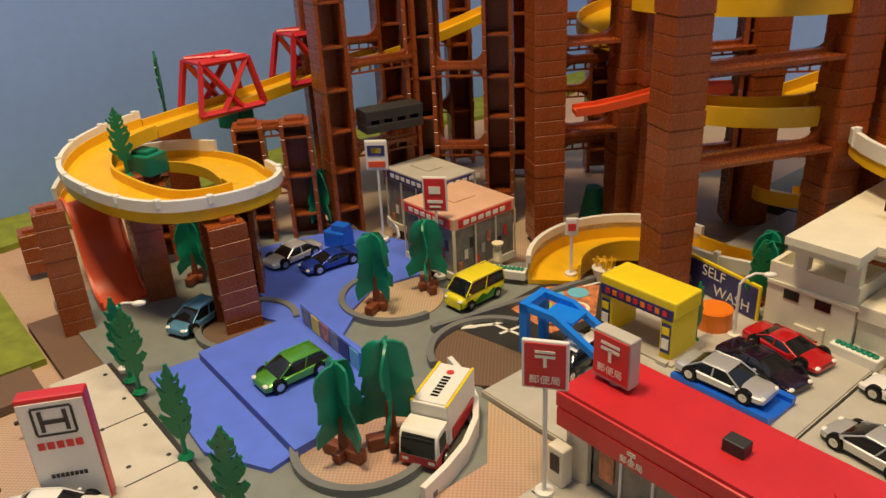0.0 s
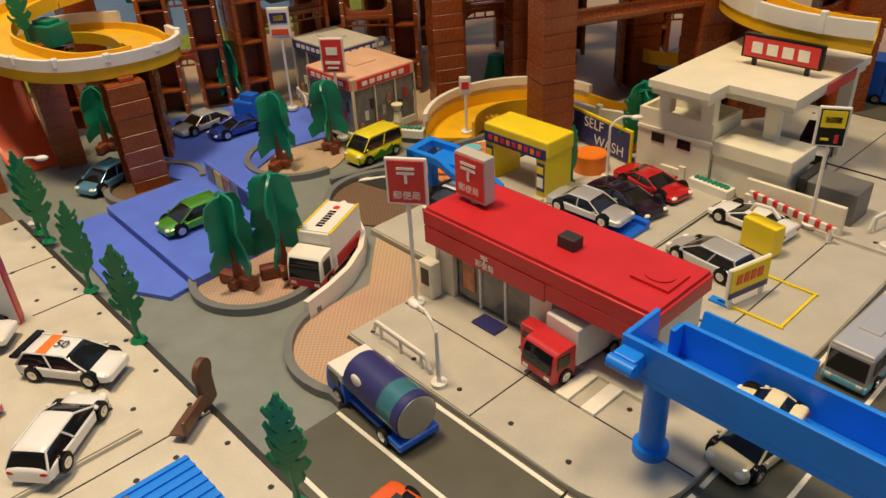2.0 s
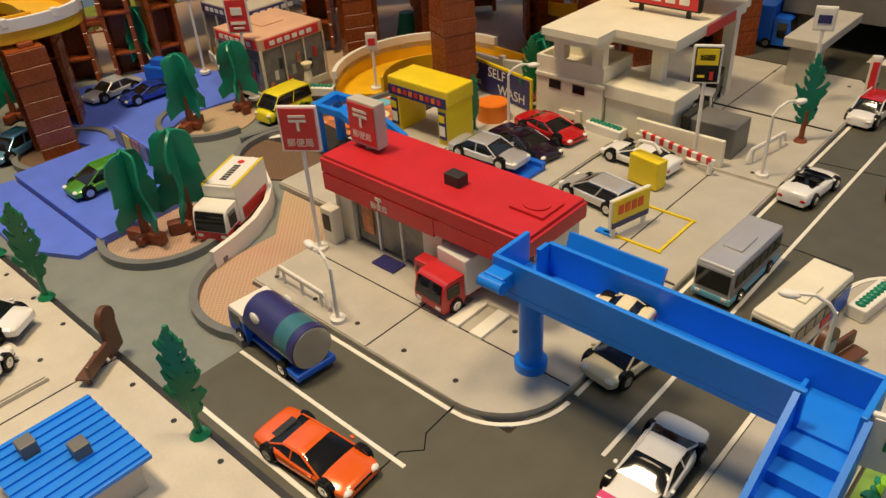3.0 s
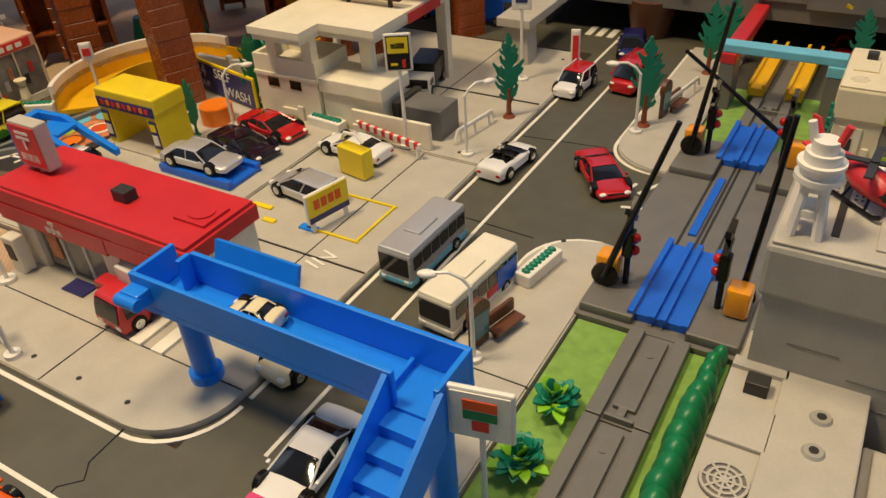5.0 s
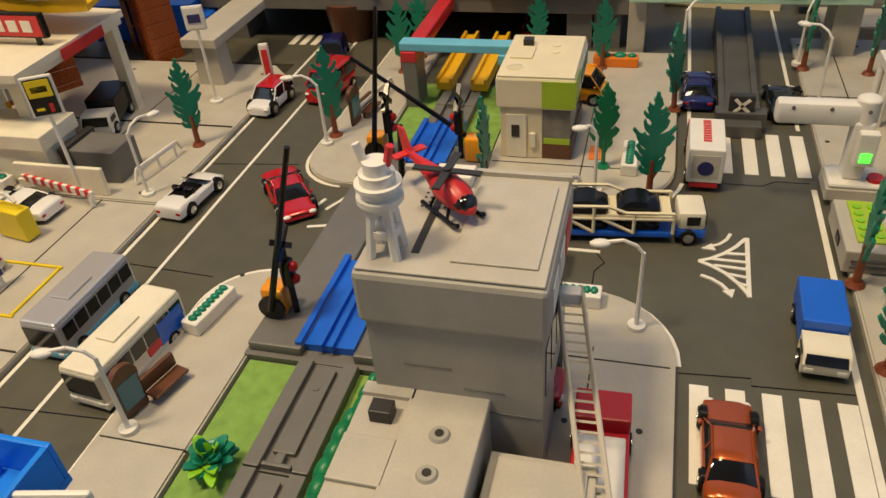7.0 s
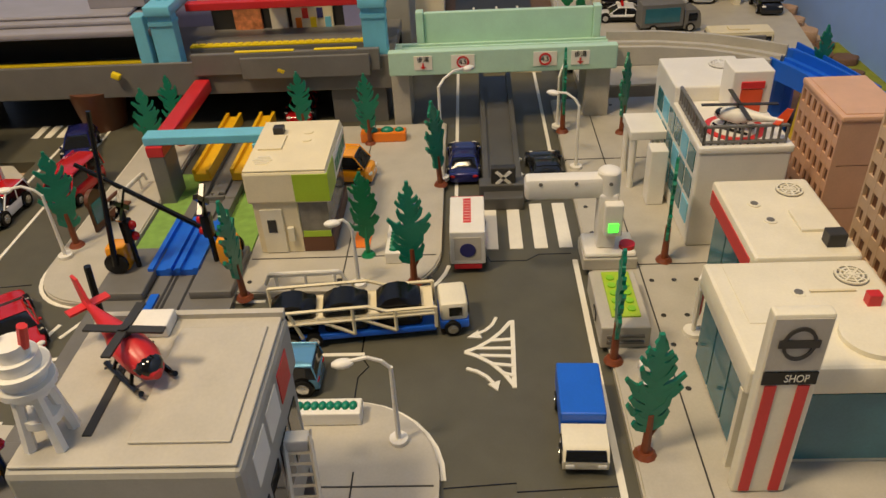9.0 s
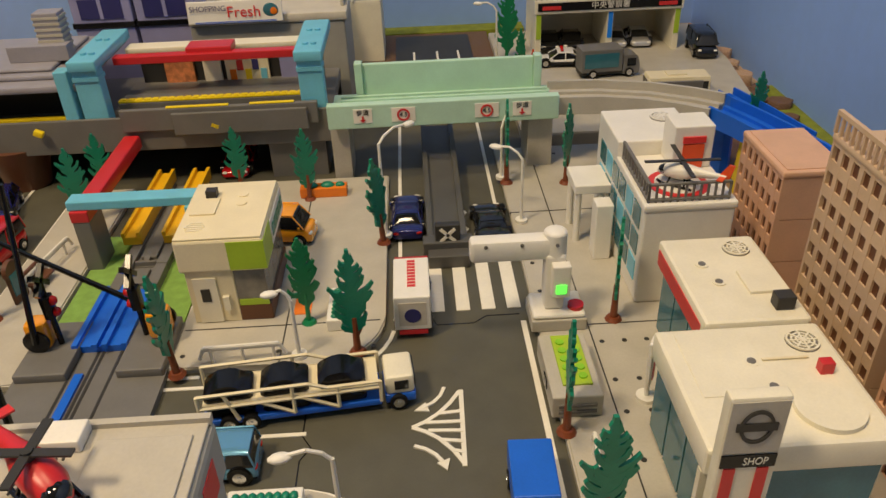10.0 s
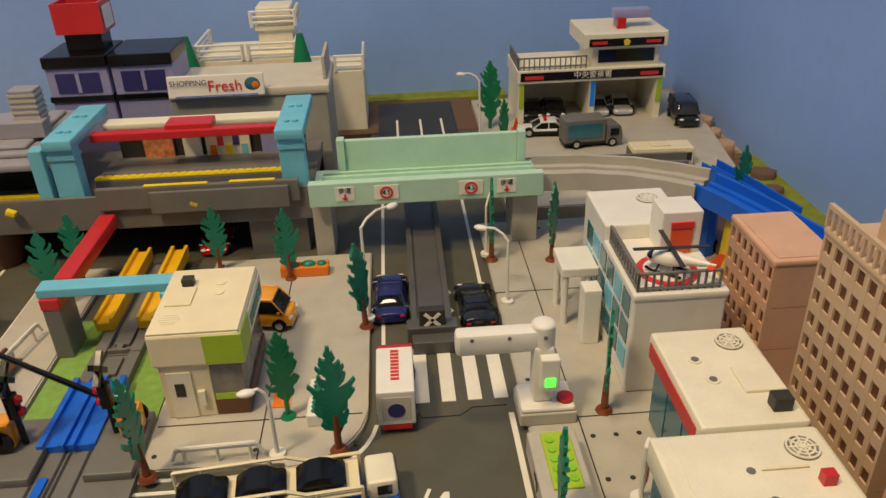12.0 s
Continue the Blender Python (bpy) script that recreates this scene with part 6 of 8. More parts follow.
car("green_hatchback", "metallic green toy hatchback on a violet parking plate", -0.535, 0.248, 270, "hatch", GRN, z=0.0085, L=0.064)
car("light_blue_compact", "light blue toy compact car on the slate road", -0.697, 0.230, 292, "hatch", LBL, L=0.058)
car("silver_coupe", "silver toy coupe parked on a violet plate", -0.756, 0.374, 277, "sedan", SILV, z=0.0035)
car("blue_sports_car", "blue toy sports car parked on a violet plate", -0.711, 0.397, 266, "sport", BLUC, z=0.0035)
v = car("yellow_van", "yellow toy van with green flame sides", -0.539, 0.462, 273, "van", YLW, z=0.0006, L=0.062, W=0.029)
for sy in (-1, 1):
    M().prism([(-0.024, 0.004), (0.024, 0.004), (0.026, 0.009), (0.012, 0.008), (0.002, 0.013), (-0.004, 0.009), (-0.014, 0.014), (-0.018, 0.009), (-0.026, 0.010)], sy * 0.0148 - 0.0003, sy * 0.0148 + 0.0003, Matrix(((1, 0, 0, 0), (0, 0, 1, 0), (0, 1, 0, 0), (0, 0, 0, 1)))).go("flame_print", GRN, v)
M().box((0.0302, 0, 0.007), (0.0012, 0.025, 0.006), bev=0.0005).go("front_print", GRN, v)
car("black_compact", "black toy compact car with a white roof", -0.383, 0.432, 275, "hatch", BLK, WHT, z=0.0065, L=0.06)
car("silver_sedan", "silver toy sedan on a blue car ramp", -0.274, 0.493, 2, "sedan", SILV, z=0.0145, L=0.076, W=0.031)
car("purple_supercar", "dark purple toy supercar in a row", -0.268, 0.540, -10, "sport", PUR, z=0.0066, L=0.076, W=0.033)
car("red_supercar", "glossy deep red toy supercar in a row", -0.268, 0.581, -8, "sport", REDC, z=0.0066, L=0.074, W=0.032)
car("silver_hybrid", "silver toy hybrid car on the parking plate", -0.160, 0.500, 172, "hatch", SILV, z=0.0056, L=0.070)
car("white_race_car", "white toy racing car behind a yellow sign", -0.167, 0.579, 175, "sport", WHT, z=0.0056, L=0.072)
o = car("orange_supercar", "orange toy supercar on the road", -0.132, 0.166, 5, "sport", ORG, L=0.073, W=0.032)
M().b2(-0.026, -0.014, -0.008, 0.008, 0.0118, 0.0128).go("engine_cover", DARKG, o)
p = car("pink_white_coupe", "white toy coupe with a pink front and printed roof", 0.018, 0.276, 272, "sport", WHT, L=0.074, W=0.031)
M().box((0.0345, 0, 0.006), (0.006, 0.029, 0.006), bev=0.001).go("pink_bumper", PNK, p)
car("cream_mini", "small cream toy car inside the blue trough", -0.022, 0.298, 185, "sport", CRM, z=0.0735, L=0.042, W=0.020).scale = (0.8, 0.8, 0.8)
car("cream_beetle", "cream toy compact car below the overpass", -0.040, 0.345, 262, "hatch", CRM, L=0.062)
car("white_cabriolet", "white open-top toy cabriolet on the road", -0.032, 0.621, 85, "open", WHT, L=0.063, W=0.028)
car("red_coupe", "red toy coupe turning at the crossing", 0.051, 0.634, 308, "sport", REDC, L=0.073, W=0.031)
car("white_suv", "white toy hatchback with a red roof", -0.040, 0.797, 266, "suv", WHT, REDC, L=0.056, W=0.027)
car("red_van", "red toy van at the far road end", 0.012, 0.832, 262, "van", REDC, L=0.062)
car("blue_hatch_far", "dark blue toy car at the far road end", -0.020, 0.92, 285, "hatch", DKB, L=0.06)
car("dark_blue_sedan", "dark blue toy sedan beside the sloping rail", 0.372, 0.862, 90, "sedan", DKB, L=0.072, W=0.029)
car("black_convertible", "black toy sports car beside the sloping rail", 0.446, 0.842, 92, "sport", BLK, L=0.066)
car("amber_van", "amber toy van behind the corner shop", 0.264, 0.836, -8, "van", ORV, z=0.0056, L=0.054, W=0.027)
car("light_blue_wagon", "light blue toy wagon beside the fire station", 0.256, 0.577, 180, "suv", LBL, L=0.050, W=0.026)
car("copper_coupe", "copper toy coupe on the zebra crossing", 0.385, 0.434, 90, "sedan", CPR, L=0.068, W=0.028)
car("red_fire_car", "red toy rescue car half inside the fire station garage", 0.272, 0.4565, 0, "suv", REDC, z=0.0056, L=0.052, W=0.027)
r = car("white_touring_car", "white toy racing car with a printed roof and number", -0.402, 0.088, 35, "hatch", WHT, z=0.0095, L=0.07)
words("50", 0.010, BLACK, r, pose(-0.004, 0, 0.0222))
M().box((-0.032, 0, 0.019), (0.006, 0.030, 0.002), bev=0.0005).go("rear_wing", BLACK, r)
M().b2(-0.018, -0.010, -0.010, 0.010, 0.0204, 0.0213).go("roof_stripe", ORANGE, r)
car("white_hot_hatch", "white toy hatchback on the raised car park plate", -0.338, 0.056, 130, "hatch", WHT, z=0.0095, L=0.07)
car("white_sedan", "white toy sedan on the raised car park plate", -0.495, 0.042, 50, "sedan", WHT, z=0.0095, L=0.07)
car("pink_check_car", "pink chequered toy car on the raised plate", -0.415, 0.012, 30, "hatch", PNK, z=0.0095, L=0.065)
pc = car("police_car", "black and white toy police car before the station", 0.582, 1.243, 175, "sedan", WHT, z=0.0106, L=0.070)
M().box((0, 0, 0.021), (0.004, 0.016, 0.003), bev=0.0008).go("light_bar", REDLIGHT, pc)
M().b2(-0.03, 0.032, -0.0154, 0.0154, 0.0035, 0.0075).go("black_side", BLACK, pc)
for i, (px, c) in enumerate(((0.578, BLK), (0.61, BLK), (0.672, SILV), (0.706, SILV))):
    car("parked_police_car", "toy police car parked inside the garage bay", px, 1.325, 265, "sedan", c, z=0.0106, L=0.066)
car("black_minivan", "black toy minivan beside the police station", 0.778, 1.265, 265, "van", BLK, z=0.0106, L=0.066)
car("red_car_below", "red toy car under the station deck", 0.196, 1.0, 270, "sedan", REDC, z=0.0006, L=0.066)


def truck(name, label, x, y, rz, cabm, boxm, chassism, L=0.072, W=0.028, H=0.036, cab=0.021, z=0.0006, tank=False, cabtop=None):
    t = thing(name, label, "toy truck", x, y, z, rz, "toy trucks")
    x1 = L / 2
    xc = x1 - cab
    M().b2(-L / 2, x1 - 0.002, -W * 0.40, W * 0.40, 0.004, 0.0075).go("chassis", chassism, t)
    ch = H * 0.74
    h = W / 2
    prof = [(xc, 0.004), (x1 - 0.001, 0.004), (x1 + 0.0004, 0.006), (x1 + 0.0006, 0.012), (x1 - 0.0010, ch * 0.72), (x1 - 0.0026, ch * 0.90), (x1 - 0.0046, ch * 0.975), (x1 - 0.0075, ch), (xc, ch)]
    m = M()
    m.loft([[(a, s * h * k, b) for a, b in prof] for s, k in ((-1, 1.0), (-1, 0.985), (1, 0.985), (1, 1.0))])
    es_ = [e for e in m.bm.edges if len(e.link_faces) == 2 and e.calc_face_angle(0) > 0.9]
    bmesh.ops.bevel(m.bm, geom=es_, offset=0.0012, segments=2, affect="EDGES")
    c = m.go("cab", cabm, t)
    if cabtop:
        M().b2(xc - 0.0003, x1 - 0.0035, -h * 1.01, h * 1.01, ch * 0.72, ch + 0.0006, 0.001).go("cab_roof", cabtop, c)
    M().loft([[(x1 + 0.0012, s * h * 0.90, 0.0125), (x1 - 0.0003, s * h * 0.89, ch * 0.74), (x1 - 0.0022, s * h * 0.86, ch * 0.92), (x1 - 0.0042, s * h * 0.86, ch * 0.92), (x1 - 0.0012, s * h * 0.90, 0.0125)] for s in (-1, 1)]).go("windscreen", GLASS, c)
    for sy in (-1, 1):
        M().b2(xc + 0.005, x1 - 0.005, sy * h * 1.005 - 0.0005, sy * h * 1.005 + 0.0005, 0.014, ch * 0.86).go("side_window", GLASS, c)
        M().box((x1 + 0.0003, sy * h * 0.7, 0.008), (0.0014, 0.005, 0.003), bev=0.0005).go("headlight", WHITE, c)
    if tank:
        rt = H * 0.42
        M().cyl((-L / 2, 0, 0.008 + rt), (xc - 0.001, 0, 0.008 + rt), rt, n=28).go("tank", tank, t)
        M().cyl((-L / 2 - 0.001, 0, 0.008 + rt), (-L / 2, 0, 0.008 + rt), rt * 0.95, n=28).go("tank_end", CHROME, t)
        M().cyl((-L / 2 + 0.006, 0, 0.008 + rt), (-L / 2 + 0.020, 0, 0.008 + rt), rt * 1.01, n=28).go("tank_band", GLASSB, t)
        for sy in (-1, 1):
            M().sph((0.004, sy * rt * 0.86, 0.008 + rt * 1.5), 0.0055, 10, (1, 0.3, 0.8)).go("tank_picture", WHITE, t)
        M().b2(-L / 2 - 0.002, -L / 2 + 0.018, -W * 0.5, W * 0.5, 0.004, 0.009, 0.0008).go("tail_bed", chassism, t)
    else:
        M().b2(-L / 2, xc - 0.0012, -h * 1.02, h * 1.02, 0.008, H, 0.001).go("cargo_box", boxm, t)
    wheels(t, (-L * 0.30, L * 0.33), h + 0.0004, 0.0058)
    return t


y = truck("bread_truck", "white and yellow toy delivery truck with a red cab front", -0.392, 0.294, 297, WHITE, WHITE, REDP, L=0.076, W=0.030, H=0.042)
M().b2(-0.036, 0.014, -0.0125, 0.0125, 0.0422, 0.0428).go("roof_panel", WHITE, y)
for sy in (-1, 1):
    M().b2(-0.038, 0.0156, sy * 0.0140 - 0.001, sy * 0.0140 + 0.001, 0.0405, 0.0428).go("box_edge", LEMON, y)
    M().b2(-0.032, 0.010, sy * 0.0158 - 0.0006, sy * 0.0158 + 0.0004, 0.010, 0.020).go("side_print", REDP, y)
M().b2(0.0172, 0.0386, -0.0154, 0.0154, 0.0036, 0.0125, 0.0008).go("cab_bumper", RED, y)
for i in range(7):
    M().b2(-0.020 + i * 0.004, -0.0175 + i * 0.004, -0.003, 0.003, 0.0427, 0.0432).go("roof_letter_bar", BLACK, y)
M().cyl((-0.026, 0, 0.0427), (-0.026, 0, 0.0433), 0.003, n=14).go("roof_mark", REDP, y)
truck("tank_truck", "dark blue toy tanker with a silver tank end", -0.225, 0.214, 176, BLUED, BLUED, BLUED, L=0.078, W=0.030, H=0.036, tank=NAVY, cabtop=WHITE)
truck("mail_truck", "red toy mail truck with a white cargo box", -0.166, 0.336, 265, RED, WHITE, RED, L=0.072, W=0.028, H=0.037, z=0.0056)
truck("dump_truck", "cream toy truck with a royal blue cargo bed", 0.439, 0.531, 268, IVORY, BLUED, IVORY, L=0.064, W=0.025, H=0.025)
w = truck("delivery_truck", "white toy delivery truck with red lettering and red cab", 0.375, 0.728, 90, RED, WHITE, RED, L=0.074, W=0.026, H=0.037)
M().b2(-0.0373, -0.0368, -0.010, 0.010, 0.012, 0.032).go("door_print", GREYL, w)
M().cyl((-0.0368, 0, 0.021), (-0.0378, 0, 0.021), 0.006, n=16).go("door_picture", NAVY, w)
for i in range(9):
    M().b2(-0.024 + i * 0.004, -0.0215 + i * 0.004, -0.003, 0.003, 0.0368, 0.0375).go("roof_letter_bar", REDP, w)
truck("grey_truck", "grey toy truck with a blue picture on its box", 0.632, 1.195, 5, MIDG, MIDG, DARKG, L=0.075, W=0.028, H=0.037, z=0.0106)
for t_ in [o for o in scene.objects if o.name == "grey_truck"]:
    M().b2(-0.034, 0.010, -0.0150, -0.0143, 0.014, 0.032).go("box_picture", GLASSB, t_)
truck("white_truck", "white toy truck parked at the filling station", -0.185, 0.735, 285, WHITE, BLACK, DARKG, L=0.068, W=0.028, H=0.030, z=0.0056)
truck("blue_box_truck", "royal blue toy box truck behind the filling station", -0.26, 0.955, 5, BLUED, BLUED, BLUED, L=0.16, W=0.036, H=0.05)


def bus(name, label, x, y, rz, body, roofm, lower, L=0.076, W=0.028, H=0.032):
    t = thing(name, label, "toy bus", x, y, 0.0006, rz, "toy buses")
    h = W / 2
    M().b2(-L / 2, L / 2, -h, h, 0.0035, H * 0.94, 0.0016).go("body", body, t)
    M().b2(-L / 2 + 0.0005, L / 2 - 0.0005, -h * 0.97, h * 0.97, H * 0.90, H, 0.0016).go("roof", roofm, t)
    M().b2(-0.010, 0.014, -h * 0.5, h * 0.5, H, H + 0.0016, 0.0005).go("roof_unit", roofm, t)
    M().b2(-L / 2 - 0.0004, L / 2 + 0.0004, -h - 0.0004, h + 0.0004, 0.0032, 0.0085, 0.0008).go("skirt", lower, t)
    for i in range(6):
        x0 = -L / 2 + 0.003 + i * (L - 0.006) / 6
        for sy in (-1, 1):
            M().b2(x0, x0 + (L - 0.006) / 6 - 0.0016, sy * h - 0.0006, sy * h + 0.0006, H * 0.50, H * 0.82).go("window", GLASS, t)
    M().b2(L / 2 - 0.0006, L / 2 + 0.0006, -h * 0.88, h * 0.88, H * 0.38, H * 0.84).go("windscreen", GLASS, t)
    M().b2(-L / 2 - 0.0006, -L / 2 + 0.0006, -h * 0.8, h * 0.8, H * 0.5, H * 0.82).go("rear_window", GLASS, t)
    for sy in (-1, 1):
        M().box((L / 2 + 0.0004, sy * h * 0.7, 0.007), (0.001, 0.004, 0.0026), bev=0.0004).go("headlight", WHITE, t)
    wheels(t, (-L * 0.28, L * 0.31), h + 0.0006, 0.0052)
    return t


bus("silver_bus", "silver toy city bus with a blue lower band", -0.026, 0.470, 268, SILV, SILV, CYAN)
b = bus("white_coach", "white toy coach with blue and red side print", 0.029, 0.440, 264, IVORY, IVORY, WHITE, L=0.080)
for sy in (-1, 1):
    M().b2(-0.036, -0.012, sy * 0.0142 - 0.0007, sy * 0.0142 + 0.0007, 0.008, 0.024).go("side_print", BLUED, b)
    M().b2(-0.012, 0.0, sy * 0.0142 - 0.0007, sy * 0.0142 + 0.0007, 0.009, 0.015).go("side_print", REDP, b)
bus("yellow_green_bus", "cream and green toy bus before the police yard", 0.70, 1.125, 178, CREAM, CREAM, LEAFD, L=0.074)
# car carrier
cc = thing("car_carrier", "cream and blue toy car carrier loaded with black cars", "toy truck", 0.307, 0.628, 0.0006, 6)
M().b2(-0.068, 0.045, -0.014, 0.014, 0.005, 0.0095, 0.0008).go("lower_bed", BLUED, cc)
M().b2(-0.066, 0.044, -0.0135, 0.0135, 0.020, 0.022).go("upper_deck", CREAM, cc)
for sy in (-1, 1):
    m = M()
    yy = sy * 0.0145
    for pr in (((-0.068, yy, 0.009), (-0.068, yy, 0.031)), ((-0.068, yy, 0.031), (0.0, yy, 0.031)), ((0.0, yy, 0.031), (0.012, yy, 0.026)), ((0.012, yy, 0.026), (0.045, yy, 0.026)), ((0.045, yy, 0.026), (0.045, yy, 0.009)), ((-0.068, yy, 0.021), (0.045, yy, 0.021)), ((-0.045, yy, 0.009), (-0.052, yy, 0.031)), ((-0.010, yy, 0.009), (-0.030, yy, 0.021)), ((-0.010, yy, 0.009), (-0.010, yy, 0.031)), ((0.018, yy, 0.009), (0.018, yy, 0.026)), ((0.018, yy, 0.009), (-0.005, yy, 0.021))):
        m.cyl(pr[0], pr[1], 0.0013, n=5)
    m.go("side_frame", CREAM, cc)
for xx in (-0.05, -0.015, 0.021):
    for zz in (0.0225, 0.0098):
        m = M()
        m.loft([[(xx + f * 0.030, s * 0.0115 * k, zz + q) for s, q in ((-1, 0), (-1, 0.004 * k), (-0.8, hh), (0.8, hh), (1, 0.004 * k), (1, 0))] for f, k, hh in ((-0.5, 0.85, 0.0045), (-0.42, 1, 0.006), (-0.22, 1, 0.009), (0.0, 1, 0.0098), (0.16, 1, 0.0088), (0.3, 1, 0.006), (0.44, 0.97, 0.005), (0.5, 0.8, 0.003))])
        m.go("loaded_car", BLACK, cc)
k = M().b2(0.048, 0.067, -0.0130, 0.0130, 0.011, 0.0255, 0.0026).go("cab", IVORY, cc)
M().b2(0.0475, 0.0675, -0.0133, 0.0133, 0.0045, 0.0115, 0.0012).go("cab_base", BLUED, k)
M().b2(0.0665, 0.0678, -0.0112, 0.0112, 0.0155, 0.0225).go("windscreen", GLASS, k)
for sy in (-1, 1):
    M().b2(0.054, 0.063, sy * 0.0130 - 0.0005, sy * 0.0130 + 0.0006, 0.0155, 0.0225).go("side_window", GLASS, k)
wheels(cc, (-0.052, -0.038, 0.056), 0.0148, 0.0058)
# ladder truck
lt = thing("ladder_truck", "red and white toy ladder fire truck", "toy truck", 0.322, 0.395, 0.0056, 92)
M().b2(-0.04, 0.045, -0.014, 0.014, 0.004, 0.018, 0.001).go("body", RED, lt)
M().b2(0.026, 0.046, -0.0142, 0.0142, 0.014, 0.027, 0.001).go("cab", RED, lt)
M().b2(-0.038, 0.020, -0.012, 0.012, 0.018, 0.022, 0.0008).go("deck", WHITE, lt)
m = M()
a, bq = Vector((-0.028, 0.0, 0.030)), Vector((0.056, 0.020, 0.080))
for sy in (-0.006, 0.006):
    m.cyl(a + Vector((0, sy, 0)), bq + Vector((0, sy, 0)), 0.0012, n=5).cyl(a + Vector((0, sy, 0.006)), bq + Vector((0, sy, 0.004)), 0.0009, n=5)
for i in range(22):
    q = a.lerp(bq, i / 21)
    m.cyl(q + Vector((0, -0.006, 0)), q + Vector((0, 0.006, 0)), 0.0008, n=4)
    for sy in (-0.006, 0.006):
        m.cyl(q + Vector((0, sy, 0)), q + Vector((0.003, sy, 0.005)), 0.0006, n=4)
m.go("ladder", GREYL, lt)
M().cyl((-0.026, 0, 0.02), (-0.026, 0, 0.030), 0.008, n=14).go("turntable", GREYL, lt)
M().box((0.056, 0.020, 0.080), (0.007, 0.011, 0.009), bev=0.001).go("basket", WHITE, lt)
wheels(lt, (-0.025, 0.03), 0.0146, 0.0058)


# ---- trees ----
def tree_parts(h, seed, leafm, tr=0.0026, spread=0.33):
    rr = random.Random(seed)
    trunk = M()
    trunk.cyl((0, 0, 0), (0, 0, 0.003), 0.0065, 0.0045, n=10).cyl((0, 0, 0.002), (0, 0, h * 0.36), tr, tr * 0.7, n=8)
    trunk.cyl((0, 0, h * 0.15), (tr * 1.6, 0, h * 0.24), tr * 0.5, tr * 0.3, n=5)
    c = M()
    c.prism([(-0.003, h * 0.25), (0.003, h * 0.25), (0.0042, h * 0.5), (0.0028, h * 0.8), (0.0012, h), (-0.0012, h), (-0.0028, h * 0.8), (-0.0042, h * 0.5)], -0.0011, 0.0011, pose(0, 0, 0, 90, 0, 0))
    n = 14
    for i in range(n):
        f = i / (n - 1)
        z = h * (0.24 + 0.68 * f)
        ln = h * spread * (0.62 + 1.5 * f * (1 - f) - 0.42 * f) * rr.uniform(0.72, 1.12)
        for sx in (-1, 1):
            a = radians(rr.uniform(22, 58))
            dx, dz = math.cos(a) * sx, math.sin(a)
            w = 0.0024 * (1 - 0.35 * f)
            th = 0.0011
            base = Vector((0, 0, z + rr.uniform(-0.001, 0.001)))
            tip = base + Vector((dx, rr.uniform(-0.03, 0.03), dz)) * ln * 1.12
            nrm = Vector((-dz * sx, 0, abs(dx)))
            mid = base.lerp(tip, 0.66) - nrm * w * 0.5
            end = tip + nrm * w * rr.uniform(0.2, 1.2)
            c.loft([[p + nrm * q * k + Vector((0, e * th, 0)) for k, e in ((1, -1), (1, 1), (-1, 1), (-1, -1))] for p, q in ((base, w * 1.2), (base.lerp(tip, 0.35) - nrm * w * 0.3, w * 1.0), (mid, w * 0.85), (end, w * 0.62))])
    return trunk.mesh("trunk", TRUNK if leafm is LEAFD else leafm), c.mesh("crown", leafm)


TREES = [tree_parts(0.082, s, LEAF, 0.0022, 0.21) for s in (1, 2)] + [tree_parts(0.086, s, LEAFD, 0.0028, 0.215) for s in (3, 4, 5)]


def tree(x, y, k, rz, s=1.0, z=0.005, lab=None, tilt=0):
    t = thing("toy_tree", lab or ("flat green plastic toy tree on a round foot" if k < 2 else "teal green plastic toy tree with a brown trunk"), "tree", x, y, z, rz, "toy trees", tilt)
    t.scale = (s, s, s)
    for nm, me in zip(("trunk", "crown"), TREES[k]):
        o_ = new(nm, me)
        o_.parent = t
    return t


for a in [(-0.612, 0.142, 0, 55), (-0.636, 0.142, 1, 100), (-0.502, 0.137, 1, 60), (-0.408, 0.135, 0, 40), (-0.197, 0.132, 0, 30), (-0.335, 0.545, 1, 90, 0.72), (-0.322, 0.622, 0, 60, 0.95),
          (0.351, 0.820, 2, 60, 0.98, 0.005, None, -6), (0.335, 0.674, 3, 10), (0.297, 0.712, 0, 20, 0.9), (0.211, 0.661, 4, 85, 1.0, 0.005, None, -4), (0.522, 0.695, 2, 75), (0.467, 0.586, 4, 85), (0.472, 0.510, 3, 5, 1.02), (0.527, 0.913, 2, 60, 0.95),
          (0.279, 0.907, 3, 20, 0.85), (-0.071, 0.704, 3, 40, 0.98), (0.053, 0.737, 2, 30, 1.0), (0.21, 0.93, 4, 20, 0.8), (0.075, 0.88, 2, 15, 0.9), (0.47, 0.92, 2, 88, 1.0), (0.513, 1.275, 0, 10, 1.25, 0.0), (0.527, 1.24, 1, 30, 0.75, 0.0), (0.755, 1.02, 3, 20, 0.8, 0.0), (0.085, 0.92, 4, 0, 0.85)]:
    tree(*a)
tree(-0.845, 0.238, 0, 70, 0.92, 0.1195)
tree(-0.985, 0.34, 1, 150, 1.0, 0.14)
tagged(M().b2(-0.02, 0.02, -0.02, 0.02, -0.012, 0.140, 0.001).go("tree_stand", BROWN, None, "", pose(-0.985, 0.34, 0)), "brown block column under a toy tree", "pier")
tagged(M().b2(-0.012, 0.012, -0.012, 0.012, -0.012, 0.1195, 0.001).go("tree_stand", BROWN, None, "", pose(-0.845, 0.238, 0)), "brown block column under a toy tree", "pier")


